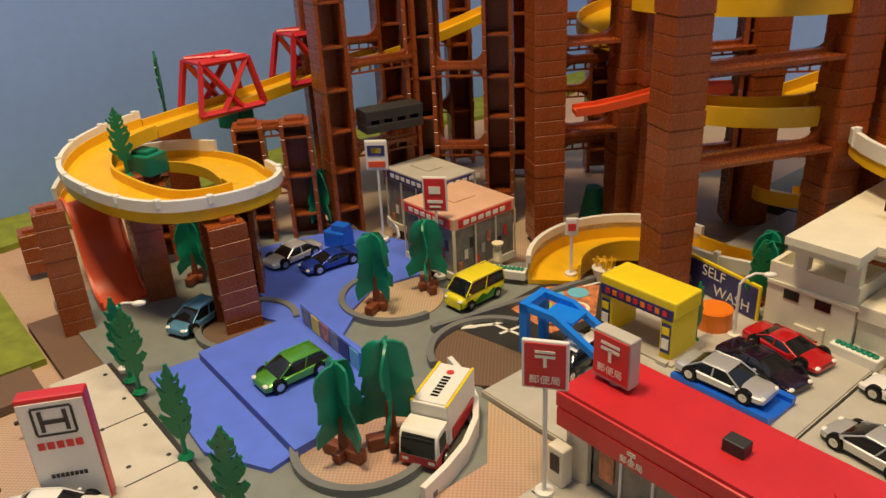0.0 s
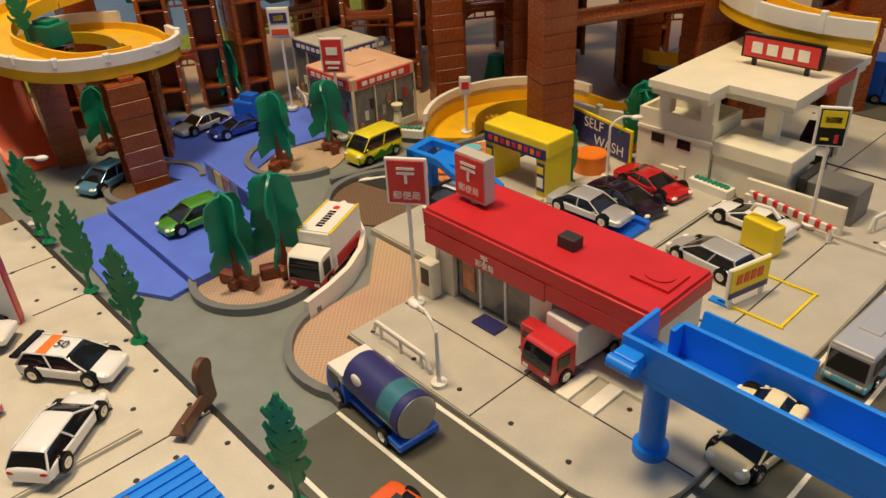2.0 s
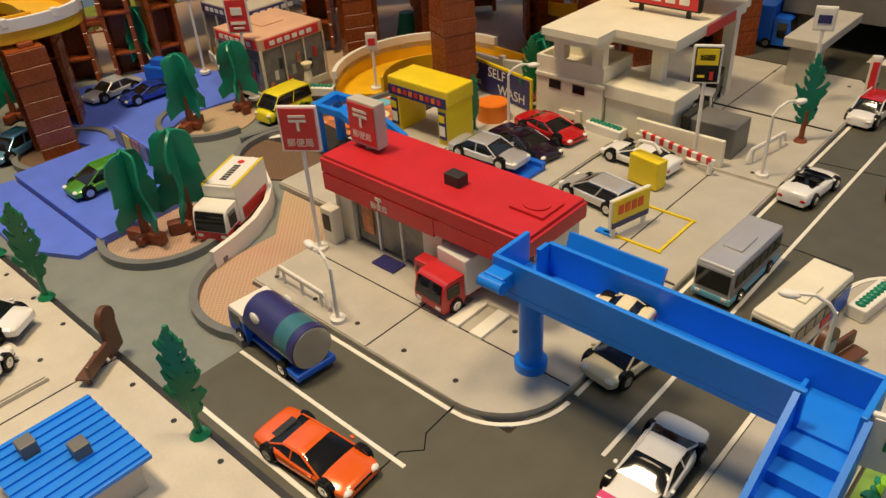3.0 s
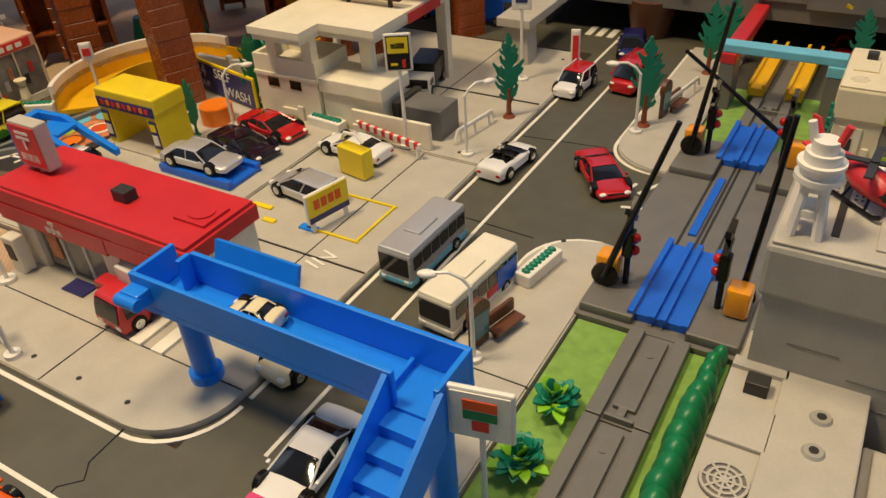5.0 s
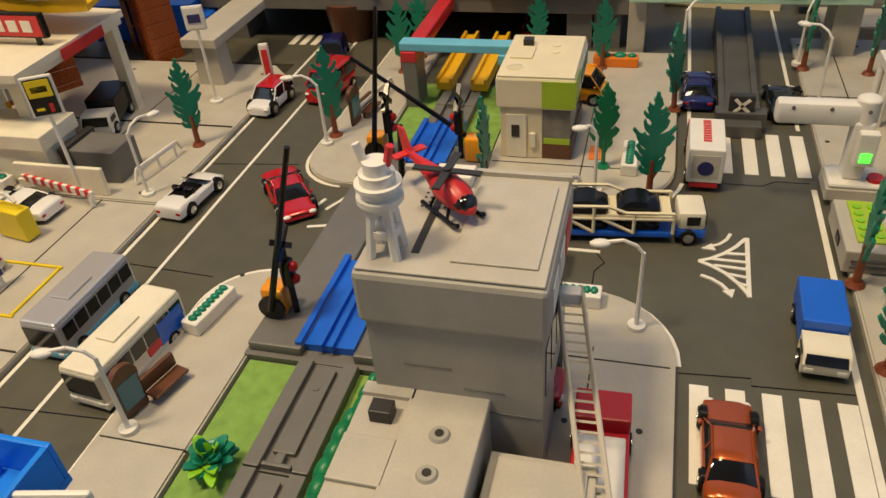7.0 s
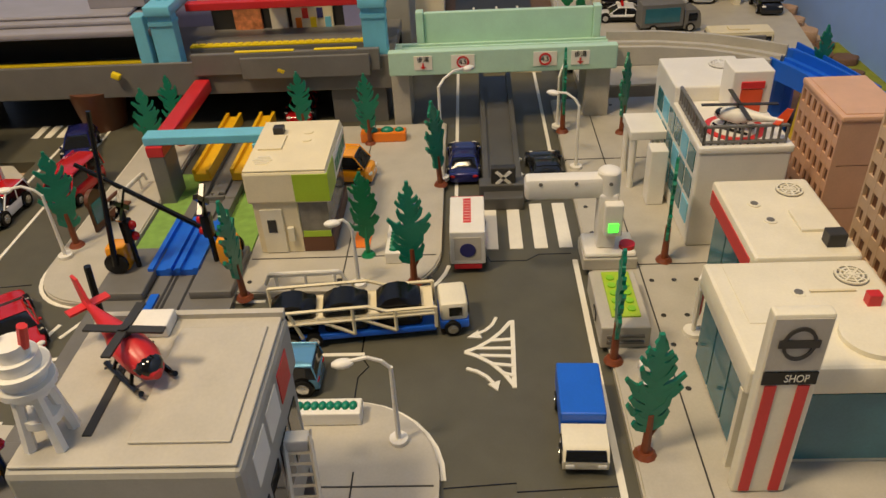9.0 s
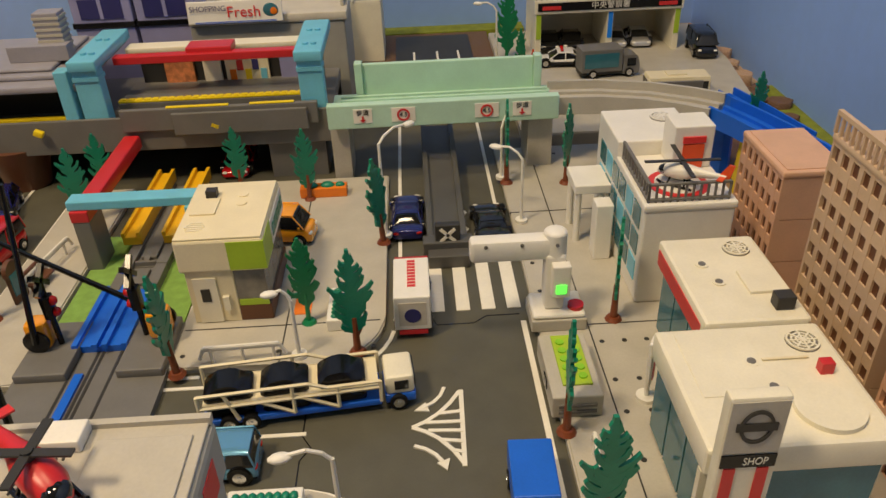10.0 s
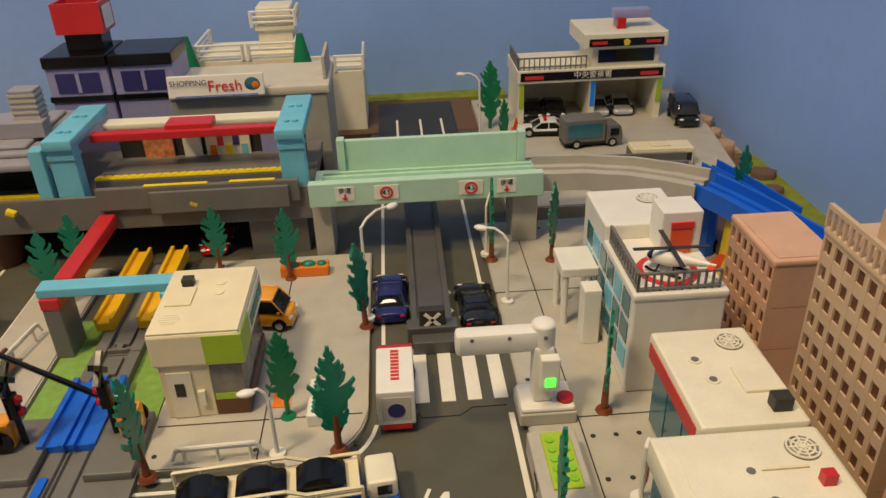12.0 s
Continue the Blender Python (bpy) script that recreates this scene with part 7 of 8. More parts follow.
def blade_tree(seed, h):
    """Four folded fins round a stem, with ragged skirts, on a root piece."""
    rr = random.Random(seed)
    t = M()
    t.box((0, 0, 0.005), (0.036, 0.009, 0.010), bev=0.0015, rz=20).box((0, 0, 0.005), (0.022, 0.008, 0.008), bev=0.0015, rz=110).cyl((0, 0, 0), (0, 0, h * 0.45), 0.0048, 0.003, n=7)
    c = M()
    prof = [(0.0, 0.0215, -0.006), (0.10, 0.0225, 0.0), (0.22, 0.0185, 0.0), (0.30, 0.0165, 0.0), (0.34, 0.0195, -0.002), (0.46, 0.0185, 0.0), (0.58, 0.0160, 0.0), (0.62, 0.0185, -0.002), (0.76, 0.0165, 0.0), (0.90, 0.0150, 0.0), (0.97, 0.0120, 0.0), (1.0, 0.0070, 0.0)]
    for k in range(4):
        a = k * math.pi / 2 + rr.uniform(-0.12, 0.12)
        d = Vector((math.cos(a), math.sin(a), 0))
        s = Vector((-d.y, d.x, 0))
        rows = []
        for f, out, dz in prof:
            z = h * (0.27 + 0.73 * f)
            out *= rr.uniform(0.92, 1.06)
            wob = s * 0.0022 * math.sin(f * 8 + k * 1.7)
            th = s * 0.0010
            row = [Vector((0, 0, z + 0.002)), d * out * 0.5 + s * 0.0012 + wob * 0.4 + Vector((0, 0, z)), d * out + wob + Vector((0, 0, z + dz))]
            rows.append([q - th for q in row] + [q + th for q in row[::-1]])
        c.loft(rows)
    c.cyl((0, 0, h * 0.3), (0, 0, h), 0.0022, n=6)
    return t.mesh("trunk", TRUNK), c.mesh("crown", LEAFD)


BLADES = [blade_tree(s, 0.082) for s in (11, 12)]
for i, (x, y, s) in enumerate([(-0.424, 0.228, 1.0), (-0.411, 0.263, 1.1), (-0.593, 0.378, 1.0), (-0.590, 0.442, 0.95), (-0.812, 0.450, 0.95), (-0.328, 0.648, 0.85), (-0.79, 0.27, 0.9), (-0.335, 0.66, 0.9)]):
    t = thing("bushy_tree", "dark teal folded plastic tree on a brown root", "tree", x, y, 0.001, i * 47, "bushy toy trees")
    t.scale = (s, s, s)
    for nm, me in zip(("trunk", "crown"), BLADES[i % 2]):
        o_ = new(nm, me)
        o_.parent = t
for i, (x, y) in enumerate([(0.120, 0.373), (0.121, 0.326)]):
    t = thing("leafy_bush", "teal plastic bush with lime leaves on green felt", "bush", x, y, 0.002, i * 70, "leafy bushes")
    rr = random.Random(20 + i)
    for nm, mm, nn in (("dark_leaves", LEAFD, 44), ("lime_leaves", LIME, 12)):
        m = M()
        for k in range(nn):
            a, e = rr.uniform(0, 6.28), rr.uniform(0.25, 1.45)
            ln = rr.uniform(0.008, 0.015) * (1.25 if mm is LIME else 1.0)
            d = Vector((math.cos(a) * math.cos(e), math.sin(a) * math.cos(e), math.sin(e)))
            b0 = Vector((0, 0, 0.006)) + d * 0.004
            s = d.cross(Vector((0, 0, 1))).normalized() * 0.0036
            u = Vector((0, 0, 0.0008))
            m.loft([[p + s * w + u, p - s * w + u, p - s * w - u, p + s * w - u] for p, w in ((b0, 0.4), (b0 + d * ln * 0.5, 1.0), (b0 + d * ln * 0.8 - Vector((0, 0, 0.001)), 0.7), (b0 + d * ln - Vector((0, 0, 0.003)), 0.1))])
        m.go(nm, mm, t)
hd = thing("hedge", "long bright green rounded plastic hedge", "hedge", 0.194, 0.0, 0.002)
m = M()
rr = random.Random(31)
for i in range(19):
    k = 0.55 + 0.45 * min(1.0, (18 - i) / 5)
    m.sph((rr.uniform(-0.001, 0.001) - 0.002 * k, 0.242 + i * 0.0116, 0.012 * k), 0.0115 * k, 14, (0.72, 1.0, 1.55)).sph((-0.004 * k, 0.246 + i * 0.0116, 0.009 * k), 0.0095 * k, 12, (0.7, 0.9, 1.2))
m.go("foliage", LEAF, hd)
M().b2(-0.008, 0.004, 0.236, 0.458, 0.0, 0.004, 0.001).go("base", LEAF, hd)
tagged(M().cyl((0, 0, 0), (0, 0, 0.05), 0.02, 0.01, n=14).cyl((0.03, 0.02, 0), (0.03, 0.02, 0.048), 0.02, 0.009, n=14).cyl((0.058, 0.035, 0), (0.058, 0.035, 0.05), 0.02, 0.01, n=14).go("cone_hedge", LEAFD, None, "", pose(-0.60, 0.72, -0.012)), "dark green fluted plastic hedge behind the piers", "hedge")
for x, y in ((0.125, 1.28), (0.27, 1.27)):
    tagged(M().cyl((0, 0, -0.012), (0, 0, 0.02), 0.016, n=14).cyl((0, 0, 0.02), (0, 0, 0.07), 0.016, 0.022, n=14).sph((0, 0, 0.085), 0.02, 14, (0.9, 0.9, 1.4)).cyl((0, 0, 0.095), (0, 0, 0.15), 0.016, 0.004, n=14).go("cone_tree", LEAF, None, "", pose(x, y, 0)), "smooth green plastic cone tree behind the mall", "tree")


# ---- street furniture ----
def lamp(x, y, rz, h=0.064, reach=0.022):
    t = thing("street_lamp", "white plastic toy street lamp with a curved arm", "street lamp", x, y, 0.005, rz, "street lamps")
    M().cyl((0, 0, 0), (0, 0, 0.003), 0.0055, n=14).cyl((0, 0, 0.002), (0, 0, h - 0.006), 0.0016, 0.0012, n=8).go("pole", WHITE, t)
    M().rod([(0, 0, h - 0.007), (reach * 0.2, 0, h - 0.001), (reach * 0.55, 0, h + 0.003), (reach, 0, h + 0.002)], 0.0011, 7).go("arm", WHITE, t)
    M().sph((reach + 0.003, 0, h + 0.001), 0.0042, 10, (1.5, 0.85, 0.6)).go("lamp_head", WHITE, t)


for a in [(-0.655, 0.144, 60), (-0.213, 0.254, 170, 0.050), (0.060, 0.387, 200), (-0.071, 0.618, 60), (0.051, 0.720, 190), (0.334, 0.522, 190), (0.474, 0.843, 150, 0.068), (0.353, 0.830, 40, 0.095, 0.03), (0.294, 0.673, 190, 0.055, 0.01), (-0.315, 0.575, 50, 0.06), (0.496, 1.25, 160, 0.085), (0.466, 0.93, 60, 0.06)]:
    lamp(*a)


def pole_sign(name, label, x, y, h, w, ph, face, rz=0, marks=(), z=0.005, tilt=0):
    t = thing(name, label, "sign", x, y, z, rz, "", tilt)
    M().cyl((0, 0, 0), (0, 0, 0.003), 0.0065, n=14).cyl((0, 0, 0.002), (0, 0, h - ph + 0.002), 0.0016, n=8).go("pole", WHITE, t)
    pl = M().box((0, 0, h - ph / 2), (w, 0.003, ph), bev=0.0012).go("board", WHITE, t)
    M().b2(-w / 2 + 0.002, w / 2 - 0.002, -0.0022, -0.0014, h - ph + 0.002, h - 0.002).go("face", face, pl)
    for x0, x1, z0, z1, mm in marks:
        M().b2(x0, x1, -0.0028, -0.0021, h - ph + z0, h - ph + z1).go("print", mm, pl)
    return t, pl


t, pl = pole_sign("post_sign", "red and white post office sign on a white pole", -0.293, 0.305, 0.122, 0.030, 0.036, REDP, 35)
postmark(pl, pose(0, -0.0023, 0.110, 90), 0.85)
words("郵便局", 0.0068, LINE, pl, pose(0, -0.0025, 0.0935, 90))
pole_sign("parking_sign", "yellow and black parking sign on a white pole", -0.131, 0.611, 0.108, 0.024, 0.034, BLACK, 30, ((-0.009, 0.009, 0.017, 0.031, LEMON), (-0.007, -0.001, 0.006, 0.008, LEMON), (0.003, 0.006, 0.004, 0.011, REDP), (-0.006, 0.006, 0.021, 0.026, BLACK)))
pole_sign("store_sign", "orange and white store sign on a white pole", -0.72, 0.478, 0.125, 0.026, 0.036, WHITE, 45, ((-0.010, 0.010, 0.018, 0.030, NAVY), (-0.010, 0.010, 0.004, 0.011, ORANGER), (-0.006, 0.006, 0.021, 0.027, LEMON)))
pole_sign("donut_sign", "dark red shop sign on a white pole", -0.595, 0.462, 0.115, 0.026, 0.038, REDP, 40, ((-0.006, 0.006, 0.020, 0.028, LINE), (-0.008, 0.008, 0.010, 0.013, LINE), (-0.006, 0.006, 0.005, 0.007, LINE)))
pole_sign("round_sign", "small round road sign on a white pole", -0.500, 0.565, 0.066, 0.013, 0.020, WHITE, 45, ((-0.004, 0.004, 0.006, 0.014, REDP),))
pole_sign("store_pole_sign", "white store sign with coloured bars", 0.118, 0.292, 0.088, 0.032, 0.032, WHITE, 12, ((-0.008, 0.008, 0.020, 0.026, ORANGER), (-0.008, 0.008, 0.014, 0.019, LEAF), (-0.004, 0.004, 0.007, 0.013, REDP)))
pole_sign("dealer_flag", "white dealer flag with dark red lettering bars", 0.523, 0.611, 0.048, 0.010, 0.036, WHITE, 60, ((-0.002, 0.002, 0.006, 0.030, REDP),))
pole_sign("road_end_flag", "red and white banner beside the road end", -0.052, 0.825, 0.050, 0.010, 0.040, WHITE, 20, ((-0.003, 0.003, 0.006, 0.034, REDP),))
pole_sign("oval_sign", "black-poled oval sign at the forecourt", -0.098, 0.79, 0.100, 0.020, 0.024, WHITE, 20, ((-0.006, 0.006, 0.008, 0.016, NAVY),))
dm = thing("dealer_board", "white dealer board with a red frame", "sign", -0.510, 0.064, 0.005, 62)
M().box((0, 0, 0.045), (0.044, 0.012, 0.09), bev=0.0015).go("frame", RED, dm)
M().b2(-0.0208, 0.0208, -0.0068, -0.0058, 0.002, 0.0865).go("face", WHITE, dm)
m = M()
m.b2(-0.009, -0.0065, -0.0076, -0.0067, 0.064, 0.080).b2(0.0065, 0.009, -0.0076, -0.0067, 0.064, 0.080).b2(-0.007, 0.007, -0.0076, -0.0067, 0.070, 0.073)
for s in (-1, 1):
    m.b2(s * 0.0125 - 0.0008, s * 0.0125 + 0.0008, -0.0074, -0.0067, 0.062, 0.082)
m.b2(-0.0125, 0.0125, -0.0074, -0.0067, 0.0605, 0.062).b2(-0.0125, 0.0125, -0.0074, -0.0067, 0.082, 0.0835)
m.go("logo_shape", DARKG, dm)
for i in range(5):
    M().b2(-0.0145 + i * 0.006, -0.010 + i * 0.006, -0.0074, -0.0067, 0.050, 0.0555).go("lettering_bar", REDP, dm)
for i in range(8):
    M().b2(-0.012 + i * 0.003, -0.0098 + i * 0.003, -0.0074, -0.0067, 0.026, 0.029).go("lettering_bar", DARKG, dm)
fb = thing("fence_board", "printed billboard fence on the violet plate", "billboard", -0.610, 0.304, 0.006, -4)
M().box((0.055, 0, 0.011), (0.115, 0.003, 0.022), bev=0.0006).go("board", VIOLET, fb)
for i, mm in enumerate((CLEAR, LEMON, PHOTO, CLEAR, NAVY, CYAN)):
    M().b2(0.002 + i * 0.0185, 0.018 + i * 0.0185, -0.0022, -0.0014, 0.003, 0.020).go("poster", mm, fb)
for x, y, rz, l in [(-0.256, 0.258, -2, 0.062), (-0.085, 0.66, 80, 0.06), (0.255, 0.672, 2, 0.06), (0.478, 0.545, 85, 0.06), (0.07, 0.80, 80, 0.08), (-0.73, 0.50, -20, 0.05)]:
    t = thing("guard_rail", "white plastic guard rail on small posts", "rail", x, y, 0.005, rz, "white guard rails")
    M().rod([(-l / 2, 0, 0.004), (-l / 2 + 0.004, 0, 0.013), (l / 2 - 0.004, 0, 0.013), (l / 2, 0, 0.004)], 0.0014, 6).box((0, 0, 0.0125), (l * 0.86, 0.0018, 0.004)).go("rail", WHITE, t)
    for s in (-1, 0, 1):
        M().cyl((s * l * 0.36, 0, 0), (s * l * 0.36, 0, 0.012), 0.0013, n=6).go("post", WHITE, t)
for x, y, rz in [(0.059, 0.487, 80), (-0.225, 0.613, -5), (0.290, 0.541, 0), (-0.545, 0.515, 30), (0.318, 0.72, 90)]:
    t = thing("planter_box", "white plastic planter with green hedge filling", "planter", x, y, 0.005, rz, "planter boxes")
    M().box((0, 0, 0.005), (0.042, 0.013, 0.010), bev=0.001).go("box", WHITE, t)
    m = M()
    for i in range(8):
        m.sph((-0.016 + i * 0.0046, 0, 0.0098), 0.0034, 7, (0.8, 1.1, 0.8))
    m.go("plant_filling", LEAFD, t)
t = thing("orange_planter", "orange plastic planter with green plants", "planter", 0.292, 0.915, 0.005, 0, "planter boxes")
M().box((0, 0, 0.005), (0.045, 0.013, 0.010), bev=0.001).go("box", ORANGE, t)
M().sph((-0.012, 0, 0.010), 0.005, 8, (1.4, 1, 0.8)).sph((0.004, 0, 0.010), 0.005, 8, (1.4, 1, 0.8)).sph((0.016, 0, 0.010), 0.004, 8, (1.2, 1, 0.8)).go("plant_filling", LEAFD, t)
for x, y, rz in [(0.060, 0.412, 75), (-0.300, 0.128, -55), (0.066, 0.775, 80)]:
    t = thing("notice_bench", "brown plastic notice board with a bench seat", "bench", x, y, 0.005, rz, "brown benches")
    M().box((-0.012, 0, 0.014), (0.018, 0.003, 0.028), bev=0.002).cyl((-0.012, -0.002, 0.028), (-0.012, 0.002, 0.028), 0.009, n=18).go("board", BROWNS, t)
    M().b2(-0.019, -0.005, -0.0024, -0.0014, 0.008, 0.027).go("notice", GLASSB, t)
    M().box((0.010, 0.002, 0.012), (0.026, 0.003, 0.010), bev=0.001).box((0.010, -0.004, 0.006), (0.026, 0.010, 0.002), bev=0.0006).cyl((0.0, -0.002, 0), (0.0, -0.002, 0.006), 0.0014).cyl((0.020, -0.002, 0), (0.020, -0.002, 0.006), 0.0014).go("seat", BROWNS, t)
# level crossing signals with raised bars
for x, y, rz, lean in [(0.108, 0.493, 0, 17), (0.193, 0.493, 180, -4), (0.110, 0.695, 0, 8), (0.193, 0.70, 180, 55)]:
    t = thing("crossing_signal", "black level crossing signal with a yellow drive box", "signal", x, y, 0.011, rz, "crossing signals")
    t.scale = (1.2, 1.2, 1.2)
    M().box((0.0, 0.0, 0.010), (0.013, 0.013, 0.018), bev=0.0025).go("drive_box", ORV, t)
    M().cyl((0.0, -0.0085, 0.008), (0.0, -0.0065, 0.008), 0.0075, n=18).go("wheel_cover", BLACK, t)
    M().cyl((0.010, 0, -0.005), (0.010, 0, 0.046), 0.0018, n=8).box((0.010, 0, 0.028), (0.006, 0.007, 0.016), bev=0.001).box((0.010, 0.0, 0.046), (0.003, 0.020, 0.0032), rx=40).box((0.010, 0.0, 0.046), (0.003, 0.020, 0.0032), rx=-40).go("mast", BLACK, t)
    M().sph((0.0135, 0, 0.024), 0.003, 8).sph((0.0135, 0, 0.032), 0.003, 8).go("signal_lamp", REDLIGHT, t)
    a = radians(lean)
    M().cyl((0, -0.009, 0.008), (math.sin(a) * 0.105, -0.009, 0.008 + math.cos(a) * 0.105), 0.0020, 0.0014, n=8).go("bar", BLACK, t)
# traffic signal unit
sg = thing("traffic_signal", "white toy traffic signal with a long arm on a grey foot", "signal", 0.478, 0.700, 0.005)
M().b2(-0.018, 0.022, -0.016, 0.016, 0, 0.010, 0.001).go("foot", GREY, sg)
M().b2(-0.017, 0.021, -0.015, 0.015, 0.010, 0.014, 0.002).b2(-0.008, 0.006, -0.008, 0.008, 0.014, 0.060, 0.002).cyl((-0.001, 0, 0.052), (-0.001, 0, 0.075), 0.0082, n=20).sph((-0.001, 0, 0.075), 0.0080, 16, (1, 1, 0.35)).go("column", WHITE, sg)
M().box((-0.032, 0.0, 0.064), (0.058, 0.013, 0.017), bev=0.003).go("arm", WHITE, sg)
for x in (-0.05, -0.025, -0.001):
    M().cyl((x, -0.0085 if x > -0.01 else -0.0062, 0.069), (x, -0.0092 if x > -0.01 else -0.0070, 0.069), 0.0014, n=10).go("screw", MIDG, sg)
hd_ = M().box((0.002, -0.011, 0.042), (0.013, 0.008, 0.026), bev=0.001).go("signal_head", WHITE, sg)
M().b2(-0.0015, 0.0055, -0.0158, -0.0148, 0.033, 0.040).go("green_light", GREENLED, hd_)
M().cyl((0.015, -0.006, 0.014), (0.015, -0.006, 0.017), 0.0058, n=20).go("button", REDLIGHT, sg)
gb = thing("control_box", "low grey control box with a lime button plate", "box", 0.478, 0.628, 0.005)
M().b2(-0.018, 0.014, -0.03, 0.032, 0, 0.017, 0.001).go("body", GREY, gb)
pl = M().b2(-0.010, 0.009, -0.020, 0.029, 0.017, 0.0185, 0.0004).go("button_plate", LIMES, gb)
for i in range(5):
    for xx in (-0.005, 0.004):
        M().cyl((xx, -0.013 + i * 0.0085, 0.0185), (xx, -0.013 + i * 0.0085, 0.0196), 0.0028, n=10).go("button", LIME, pl)
M().b2(-0.0188, -0.018, -0.010, 0.0, 0.006, 0.013).go("socket", BLACK, gb)
M().b2(-0.014, 0.010, -0.0312, -0.030, 0.004, 0.006).b2(-0.014, 0.010, -0.0312, -0.030, 0.009, 0.011).go("vent_slot", MIDG, gb)
M().b2(0.284, 0.297, 0.722, 0.744, 0.004, 0.0058).st("ground_marking", ORANGE, "orange mat printed beside the corner shop", "marking")
# gate, yellow ramps and cyan beam by the corner shop
cg = thing("rail_gate", "light blue beam gate with red blocks over the rails", "gate", 0.0, 0.0, 0.0)
M().b2(0.098, 0.207, 0.808, 0.824, 0.058, 0.066, 0.001).go("beam", CYAN, cg)
for x in (0.100, 0.193):
    M().b2(x, x + 0.014, 0.806, 0.835, -0.005, 0.048, 0.001).go("pillar", MIDG, cg)
    M().b2(x - 0.0005, x + 0.0145, 0.8055, 0.8355, 0.048, 0.058, 0.001).go("block", RED if x < 0.15 else CYAN, cg)
M().b2(0.098, 0.114, 0.84, 0.96, 0.045, 0.058, 0.002).go("red_rail", RED, cg)
for x, z in ((0.125, 0.0), (0.160, 0.0)):
    M().b2(x, x + 0.016, 0.83, 0.955, 0.010, 0.018, 0.001).b2(x, x + 0.003, 0.83, 0.955, 0.018, 0.022).b2(x + 0.013, x + 0.016, 0.83, 0.955, 0.018, 0.022).go("yellow_ramp", YELLOW, cg)
# helicopters and rooftop tower
def heli(x, y, z, rz, bodym, trim, s=1.0, rl=0.060):
    t = thing("toy_helicopter", "small toy helicopter with a dark rotor and skids", "helicopter", x, y, z, rz, "toy helicopters")
    t.scale = (s, s, s)
    M().loft([[(px, w * math.cos(a * math.pi / 6), zc + hh * math.sin(a * math.pi / 6)) for a in range(12)] for px, w, hh, zc in ((0.024, 0.002, 0.002, 0.011), (0.020, 0.006, 0.005, 0.012), (0.010, 0.009, 0.008, 0.014), (-0.004, 0.009, 0.009, 0.015), (-0.014, 0.006, 0.006, 0.017), (-0.034, 0.0025, 0.003, 0.019), (-0.045, 0.0018, 0.0025, 0.020))]).go("fuselage", bodym, t)
    M().sph((0.015, 0, 0.013), 0.0075, 12, (1.15, 0.98, 0.75)).go("cockpit", GLASS, t)
    M().prism([(-0.048, 0.018), (-0.036, 0.018), (-0.046, 0.034), (-0.052, 0.034)], -0.0008, 0.0008, Matrix(((1, 0, 0, 0), (0, 0, 1, 0), (0, 1, 0, 0), (0, 0, 0, 1)))).box((-0.042, 0, 0.020), (0.006, 0.022, 0.0012)).go("tail_fin", trim, t)
    M().box((0, 0, 0.0265), (rl, 0.0046, 0.0011), rz=38).box((0, 0, 0.0265), (rl, 0.0046, 0.0011), rz=128).cyl((0, 0, 0.020), (0, 0, 0.028), 0.0025, n=10).go("rotor", DARKG, t)
    m = M()
    for sy in (-1, 1):
        m.rod([(-0.016, sy * 0.009, 0.0015), (0.016, sy * 0.009, 0.0015), (0.021, sy * 0.009, 0.004)], 0.0015, 6).cyl((-0.008, sy * 0.009, 0.0015), (-0.006, sy * 0.005, 0.010), 0.001, n=6).cyl((0.010, sy * 0.009, 0.0015), (0.008, sy * 0.005, 0.010), 0.001, n=6)
    m.go("skid_frame", BLACK, t)


heli(0.243, 0.447, 0.1338, -42, RED, REDP, 0.82, 0.040)
heli(0.574, 0.740, 0.0902, 140, WHITE, ORANGER, 0.72, 0.075)
wt = thing("signal_tower", "white plastic tower on the fire station roof", "tower", 0.223, 0.412, 0.133)
wt.scale = (0.82, 0.82, 0.9)
m = M()
for k in range(4):
    a = math.pi / 4 + k * math.pi / 2
    m.cyl((0.010 * math.cos(a), 0.010 * math.sin(a), 0), (0.006 * math.cos(a), 0.006 * math.sin(a), 0.030), 0.003, 0.0025, n=6)
m.cyl((0, 0, 0.012), (0, 0, 0.016), 0.0085, n=14).cyl((0, 0, 0.026), (0, 0, 0.032), 0.008, n=14)
m.go("frame", WHITE, wt)
M().cyl((0, 0, 0.031), (0, 0, 0.034), 0.0125, n=22).cyl((0, 0, 0.034), (0, 0, 0.046), 0.0095, n=22).cyl((0, 0, 0.039), (0, 0, 0.041), 0.0125, n=22).go("balcony", WHITE, wt)
M().cyl((0, 0, 0.046), (0, 0, 0.052), 0.007, n=14).go("cap", WHITE, wt)
for x in (-0.006, 0.006):
    M().cyl((x, 0, 0.050), (x * 1.5, 0, 0.060), 0.0022, n=8).go("horn", REDP if x > 0 else WHITE, wt)
# forecourt details
yb = thing("yellow_pump_box", "yellow plastic box with a white hose", "pump", -0.143, 0.548, 0.006, -10)
M().box((0, 0, 0.013), (0.031, 0.013, 0.026), bev=0.001).go("body", LEMON, yb)
M().rod([(-0.014, 0, 0.030), (-0.010, 0, 0.037), (0.004, 0, 0.039), (0.012, 0, 0.033)], 0.0016, 7).go("hose", WHITE, yb)
ys = thing("yellow_board", "yellow price board with blue foot band on posts", "sign", -0.117, 0.474, 0.005, 76)
M().box((0, 0, 0.021), (0.042, 0.003, 0.026), bev=0.0008).b2(-0.018, -0.015, -0.0015, 0.0015, 0, 0.01).b2(0.015, 0.018, -0.0015, 0.0015, 0, 0.01).go("frame", WHITE, ys)
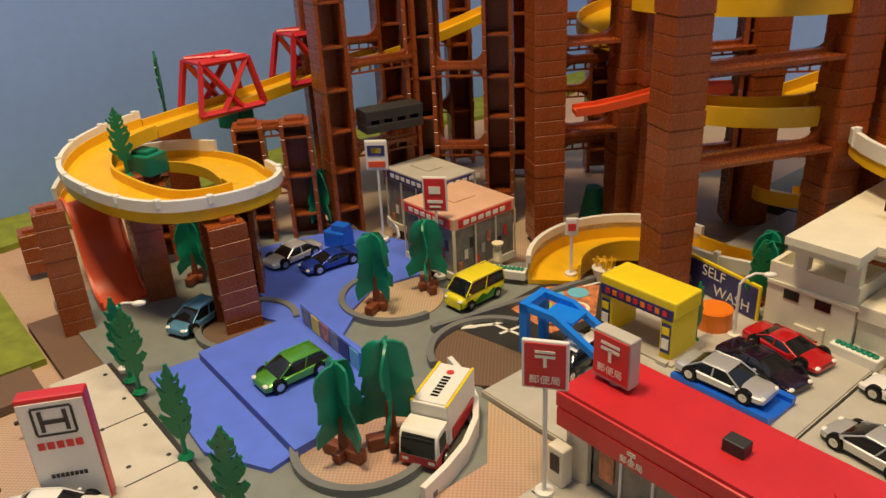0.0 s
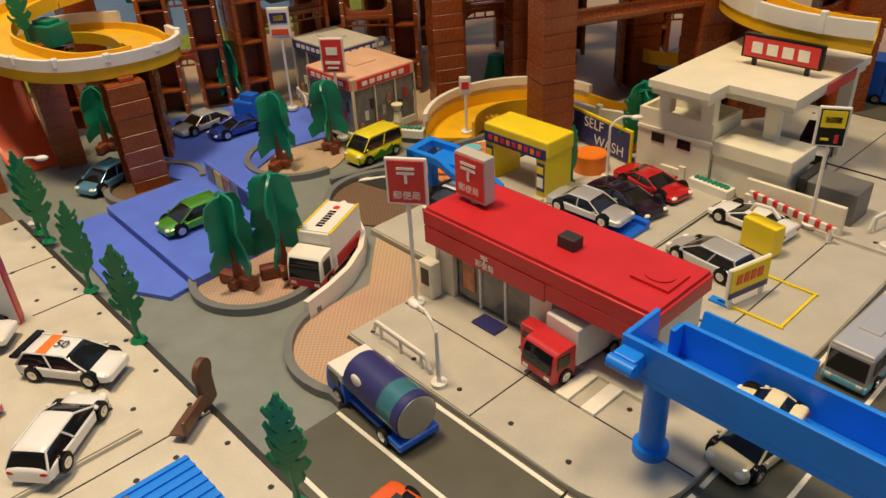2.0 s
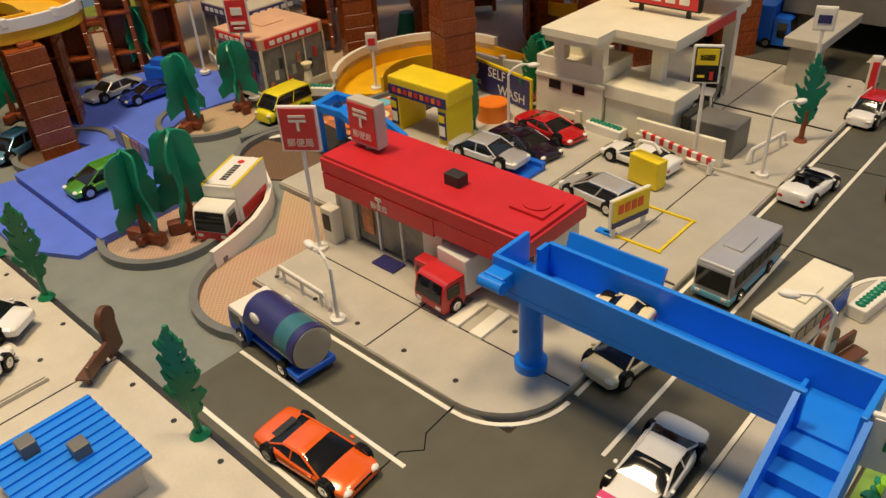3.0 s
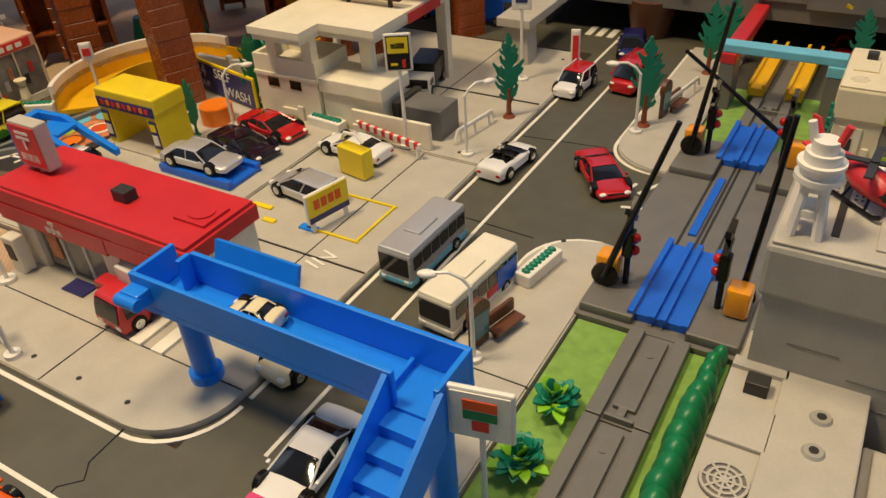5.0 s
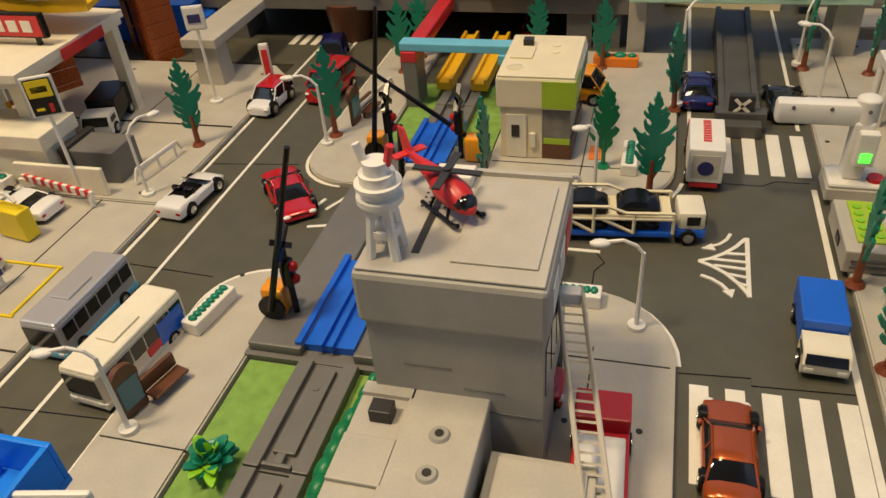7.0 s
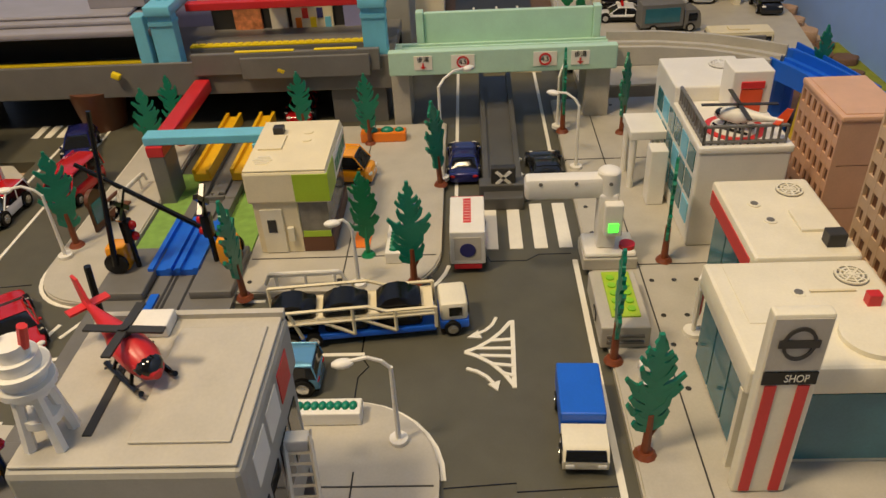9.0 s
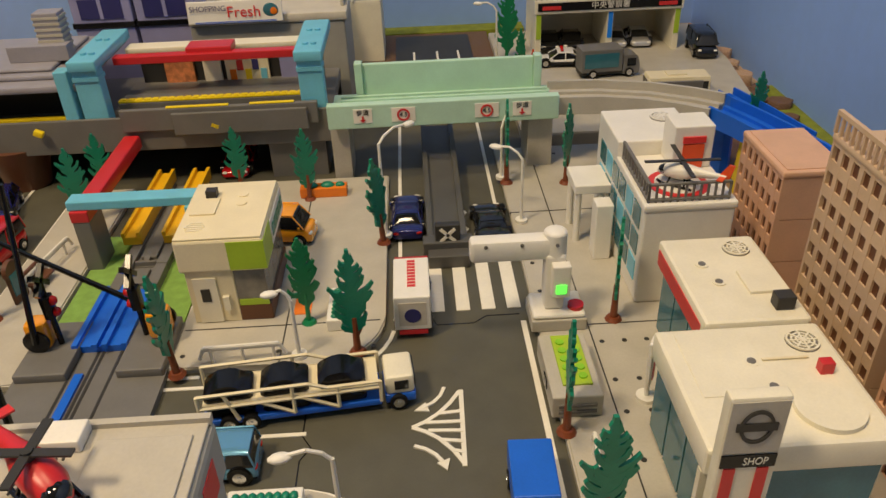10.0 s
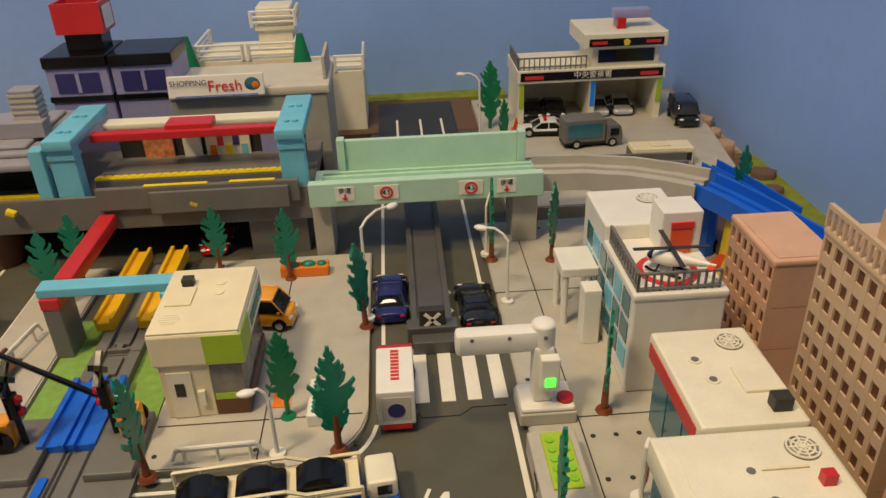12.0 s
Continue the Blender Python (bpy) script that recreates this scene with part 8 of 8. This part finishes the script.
M().b2(-0.0195, 0.0195, -0.0022, -0.0014, 0.014, 0.033).go("face", LEMON, ys)
M().b2(-0.0195, 0.0195, -0.0024, -0.0014, 0.009, 0.014).go("foot_band", NAVY, ys)
for i in range(4):
    M().b2(-0.014 + i * 0.007, -0.009 + i * 0.007, -0.0028, -0.0021, 0.020, 0.028).go("print", ORANGER, ys)
for k, (x, y, w, d, mm) in enumerate([(-0.105, 0.515, 0.05, 0.002, LEMON), (-0.105, 0.46, 0.05, 0.002, LEMON), (-0.082, 0.487, 0.002, 0.053, LEMON), (-0.128, 0.46, 0.016, 0.007, BLUE), (-0.185, 0.47, 0.02, 0.005, LEMON), (-0.165, 0.455, 0.012, 0.005, LEMON)]):
    M().b2(x - w / 2, x + w / 2, y - d / 2, y + d / 2, 0.004, 0.0066).st("ground_marking", mm, "painted parking bay marking", "marking")
words("IN", 0.022, LINE, None, pose(-0.092, 0.43, 0.0056, 0, 0, 75), "ground_lettering")
tagged(scene.objects["ground_lettering"], "white letters IN painted on the plate", "marking", kind="structure")
for x in (-0.150, -0.130):
    M().b2(x - 0.002, x + 0.008, 0.299, 0.330, 0.004, 0.0075).st("ground_marking", LINE, "white ramp strip before the garage", "marking")
bf = thing("barrier_rail", "white barrier rail with red stripes", "barrier", -0.145, 0.602, 0.006, -12)
M().box((0, 0, 0.012), (0.085, 0.003, 0.006), bev=0.0006).cyl((-0.038, 0, 0), (-0.038, 0, 0.012), 0.002).cyl((0.038, 0, 0), (0.038, 0, 0.012), 0.002).go("rail", WHITE, bf)
for i in range(8):
    M().box((-0.036 + i * 0.0104, 0, 0.012), (0.0045, 0.0036, 0.0062), rz=0).go("stripe", REDP, bf)
rb = thing("blue_roof_house", "low shelter with a ribbed bright blue roof", "building", -0.250, 0.04, 0.005, 0)
M().box((0.035, 0.027, 0.011), (0.06, 0.05, 0.022), bev=0.001).go("wall", GREYL, rb)
panels("roof", BLUE, rb, [(-0.002, 0.070, -0.004, 0.058, 0.022, 0.025)], 0.0006)
panels("roof_rib", BLUE, rb, [(0.001 + i * 0.0072, 0.003 + i * 0.0072, -0.0038, 0.0578, 0.025, 0.0262) for i in range(10)])
for vx, vy in ((0.040, 0.034), (0.016, 0.016)):
    M().box((vx, vy, 0.029), (0.010, 0.009, 0.009), bev=0.0006).go("vent_box", MIDG, rb)
# loaf of fries and the small figurine by the kerb
fr = thing("fries_cup", "toy cup with yellow fries on the lane plate", "toy food", -0.474, 0.588, 0.001)
M().cyl((0, 0, 0), (0, 0, 0.014), 0.009, 0.013, n=16).go("cup", WHITE, fr)
m = M()
rr = random.Random(9)
for i in range(26):
    a, q = rr.uniform(0, 6.28), rr.uniform(0, 0.011)
    m.box((q * math.cos(a), q * math.sin(a), 0.017), (0.002, 0.002, 0.014), rz=rr.uniform(0, 90), rx=rr.uniform(-30, 30), ry=rr.uniform(-30, 30))
m.go("fries", YELLOW, fr)
m = M()
m.cyl((0, 0, 0), (0, 0, 0.016), 0.0045, 0.005, n=10).cyl((0, 0, 0.016), (0, 0, 0.028), 0.0055, 0.004, n=10).sph((0, 0, 0.033), 0.0045, 10).cyl((0, 0, 0.0355), (0, 0, 0.037), 0.0065, n=12)
tagged(m.go("plastic_figurine", CREAM, None, "", pose(-0.565, 0.520, 0.0)), "small plain cream plastic figurine by the kerb", "figurine")
tagged(M().box((0, 0, 0.010), (0.03, 0.022, 0.02), bev=0.002).box((0.005, 0, 0.023), (0.02, 0.014, 0.010), bev=0.001).go("blue_block", BLUED, None, "", pose(-0.752, 0.435, 0.003, 0, 0, 20)), "royal blue plastic block behind parked cars", "block")
hirail([(-0.20, 1.24, 0.05), (-0.08, 1.26, 0.05), (0.02, 1.29, 0.05)], BLUE, "bright blue plastic rail behind the station", 0.04)
tagged(M().b2(-0.02, 0.02, -0.012, 0.012, -0.012, 0.042).go("rail_pier", BLUED, None, "", pose(-0.08, 1.26, 0)), "blue plastic pier under the rear rail", "pier")
tagged(M().box((0, 0, 0.001), (0.012, 0.012, 0.002)).cyl((0, 0, 0.002), (0, 0, 0.016), 0.0045, 0.001, n=12).go("traffic_cone", ORANGER, None, "", pose(0.547, 1.262, 0.010)), "small orange red traffic cone", "cone")
wv = thing("white_motorbike", "small white toy motorbike beside the mall", "toy bike", 0.335, 1.155, -0.001, 60)
M().box((0, 0, 0.012), (0.03, 0.009, 0.012), bev=0.003).box((0.010, 0, 0.022), (0.006, 0.010, 0.012), bev=0.002, ry=-20).go("body", WHITE, wv)
for x in (-0.013, 0.014):
    M().cyl((x, -0.0025, 0.0065), (x, 0.0025, 0.0065), 0.0065, n=14).go("wheel", TYRE, wv)
tagged(M().b2(0, 0.13, 0, 0.004, 0, 0.018, 0.001).b2(0.0, 0.03, -0.004, 0.0, 0.004, 0.014, 0.001).go("low_fence", CREAM, None, "", pose(0.335, 1.105, -0.001, 0, 0, -6)), "low cream plastic fence beside the road end", "fence")
for x in (0.385, 0.418, 0.448):
    M().b2(x, x + 0.003, 1.235, 1.34, 0.003, 0.0047).st("road_line", LINE, "white painted line on the dark road end", "road line")
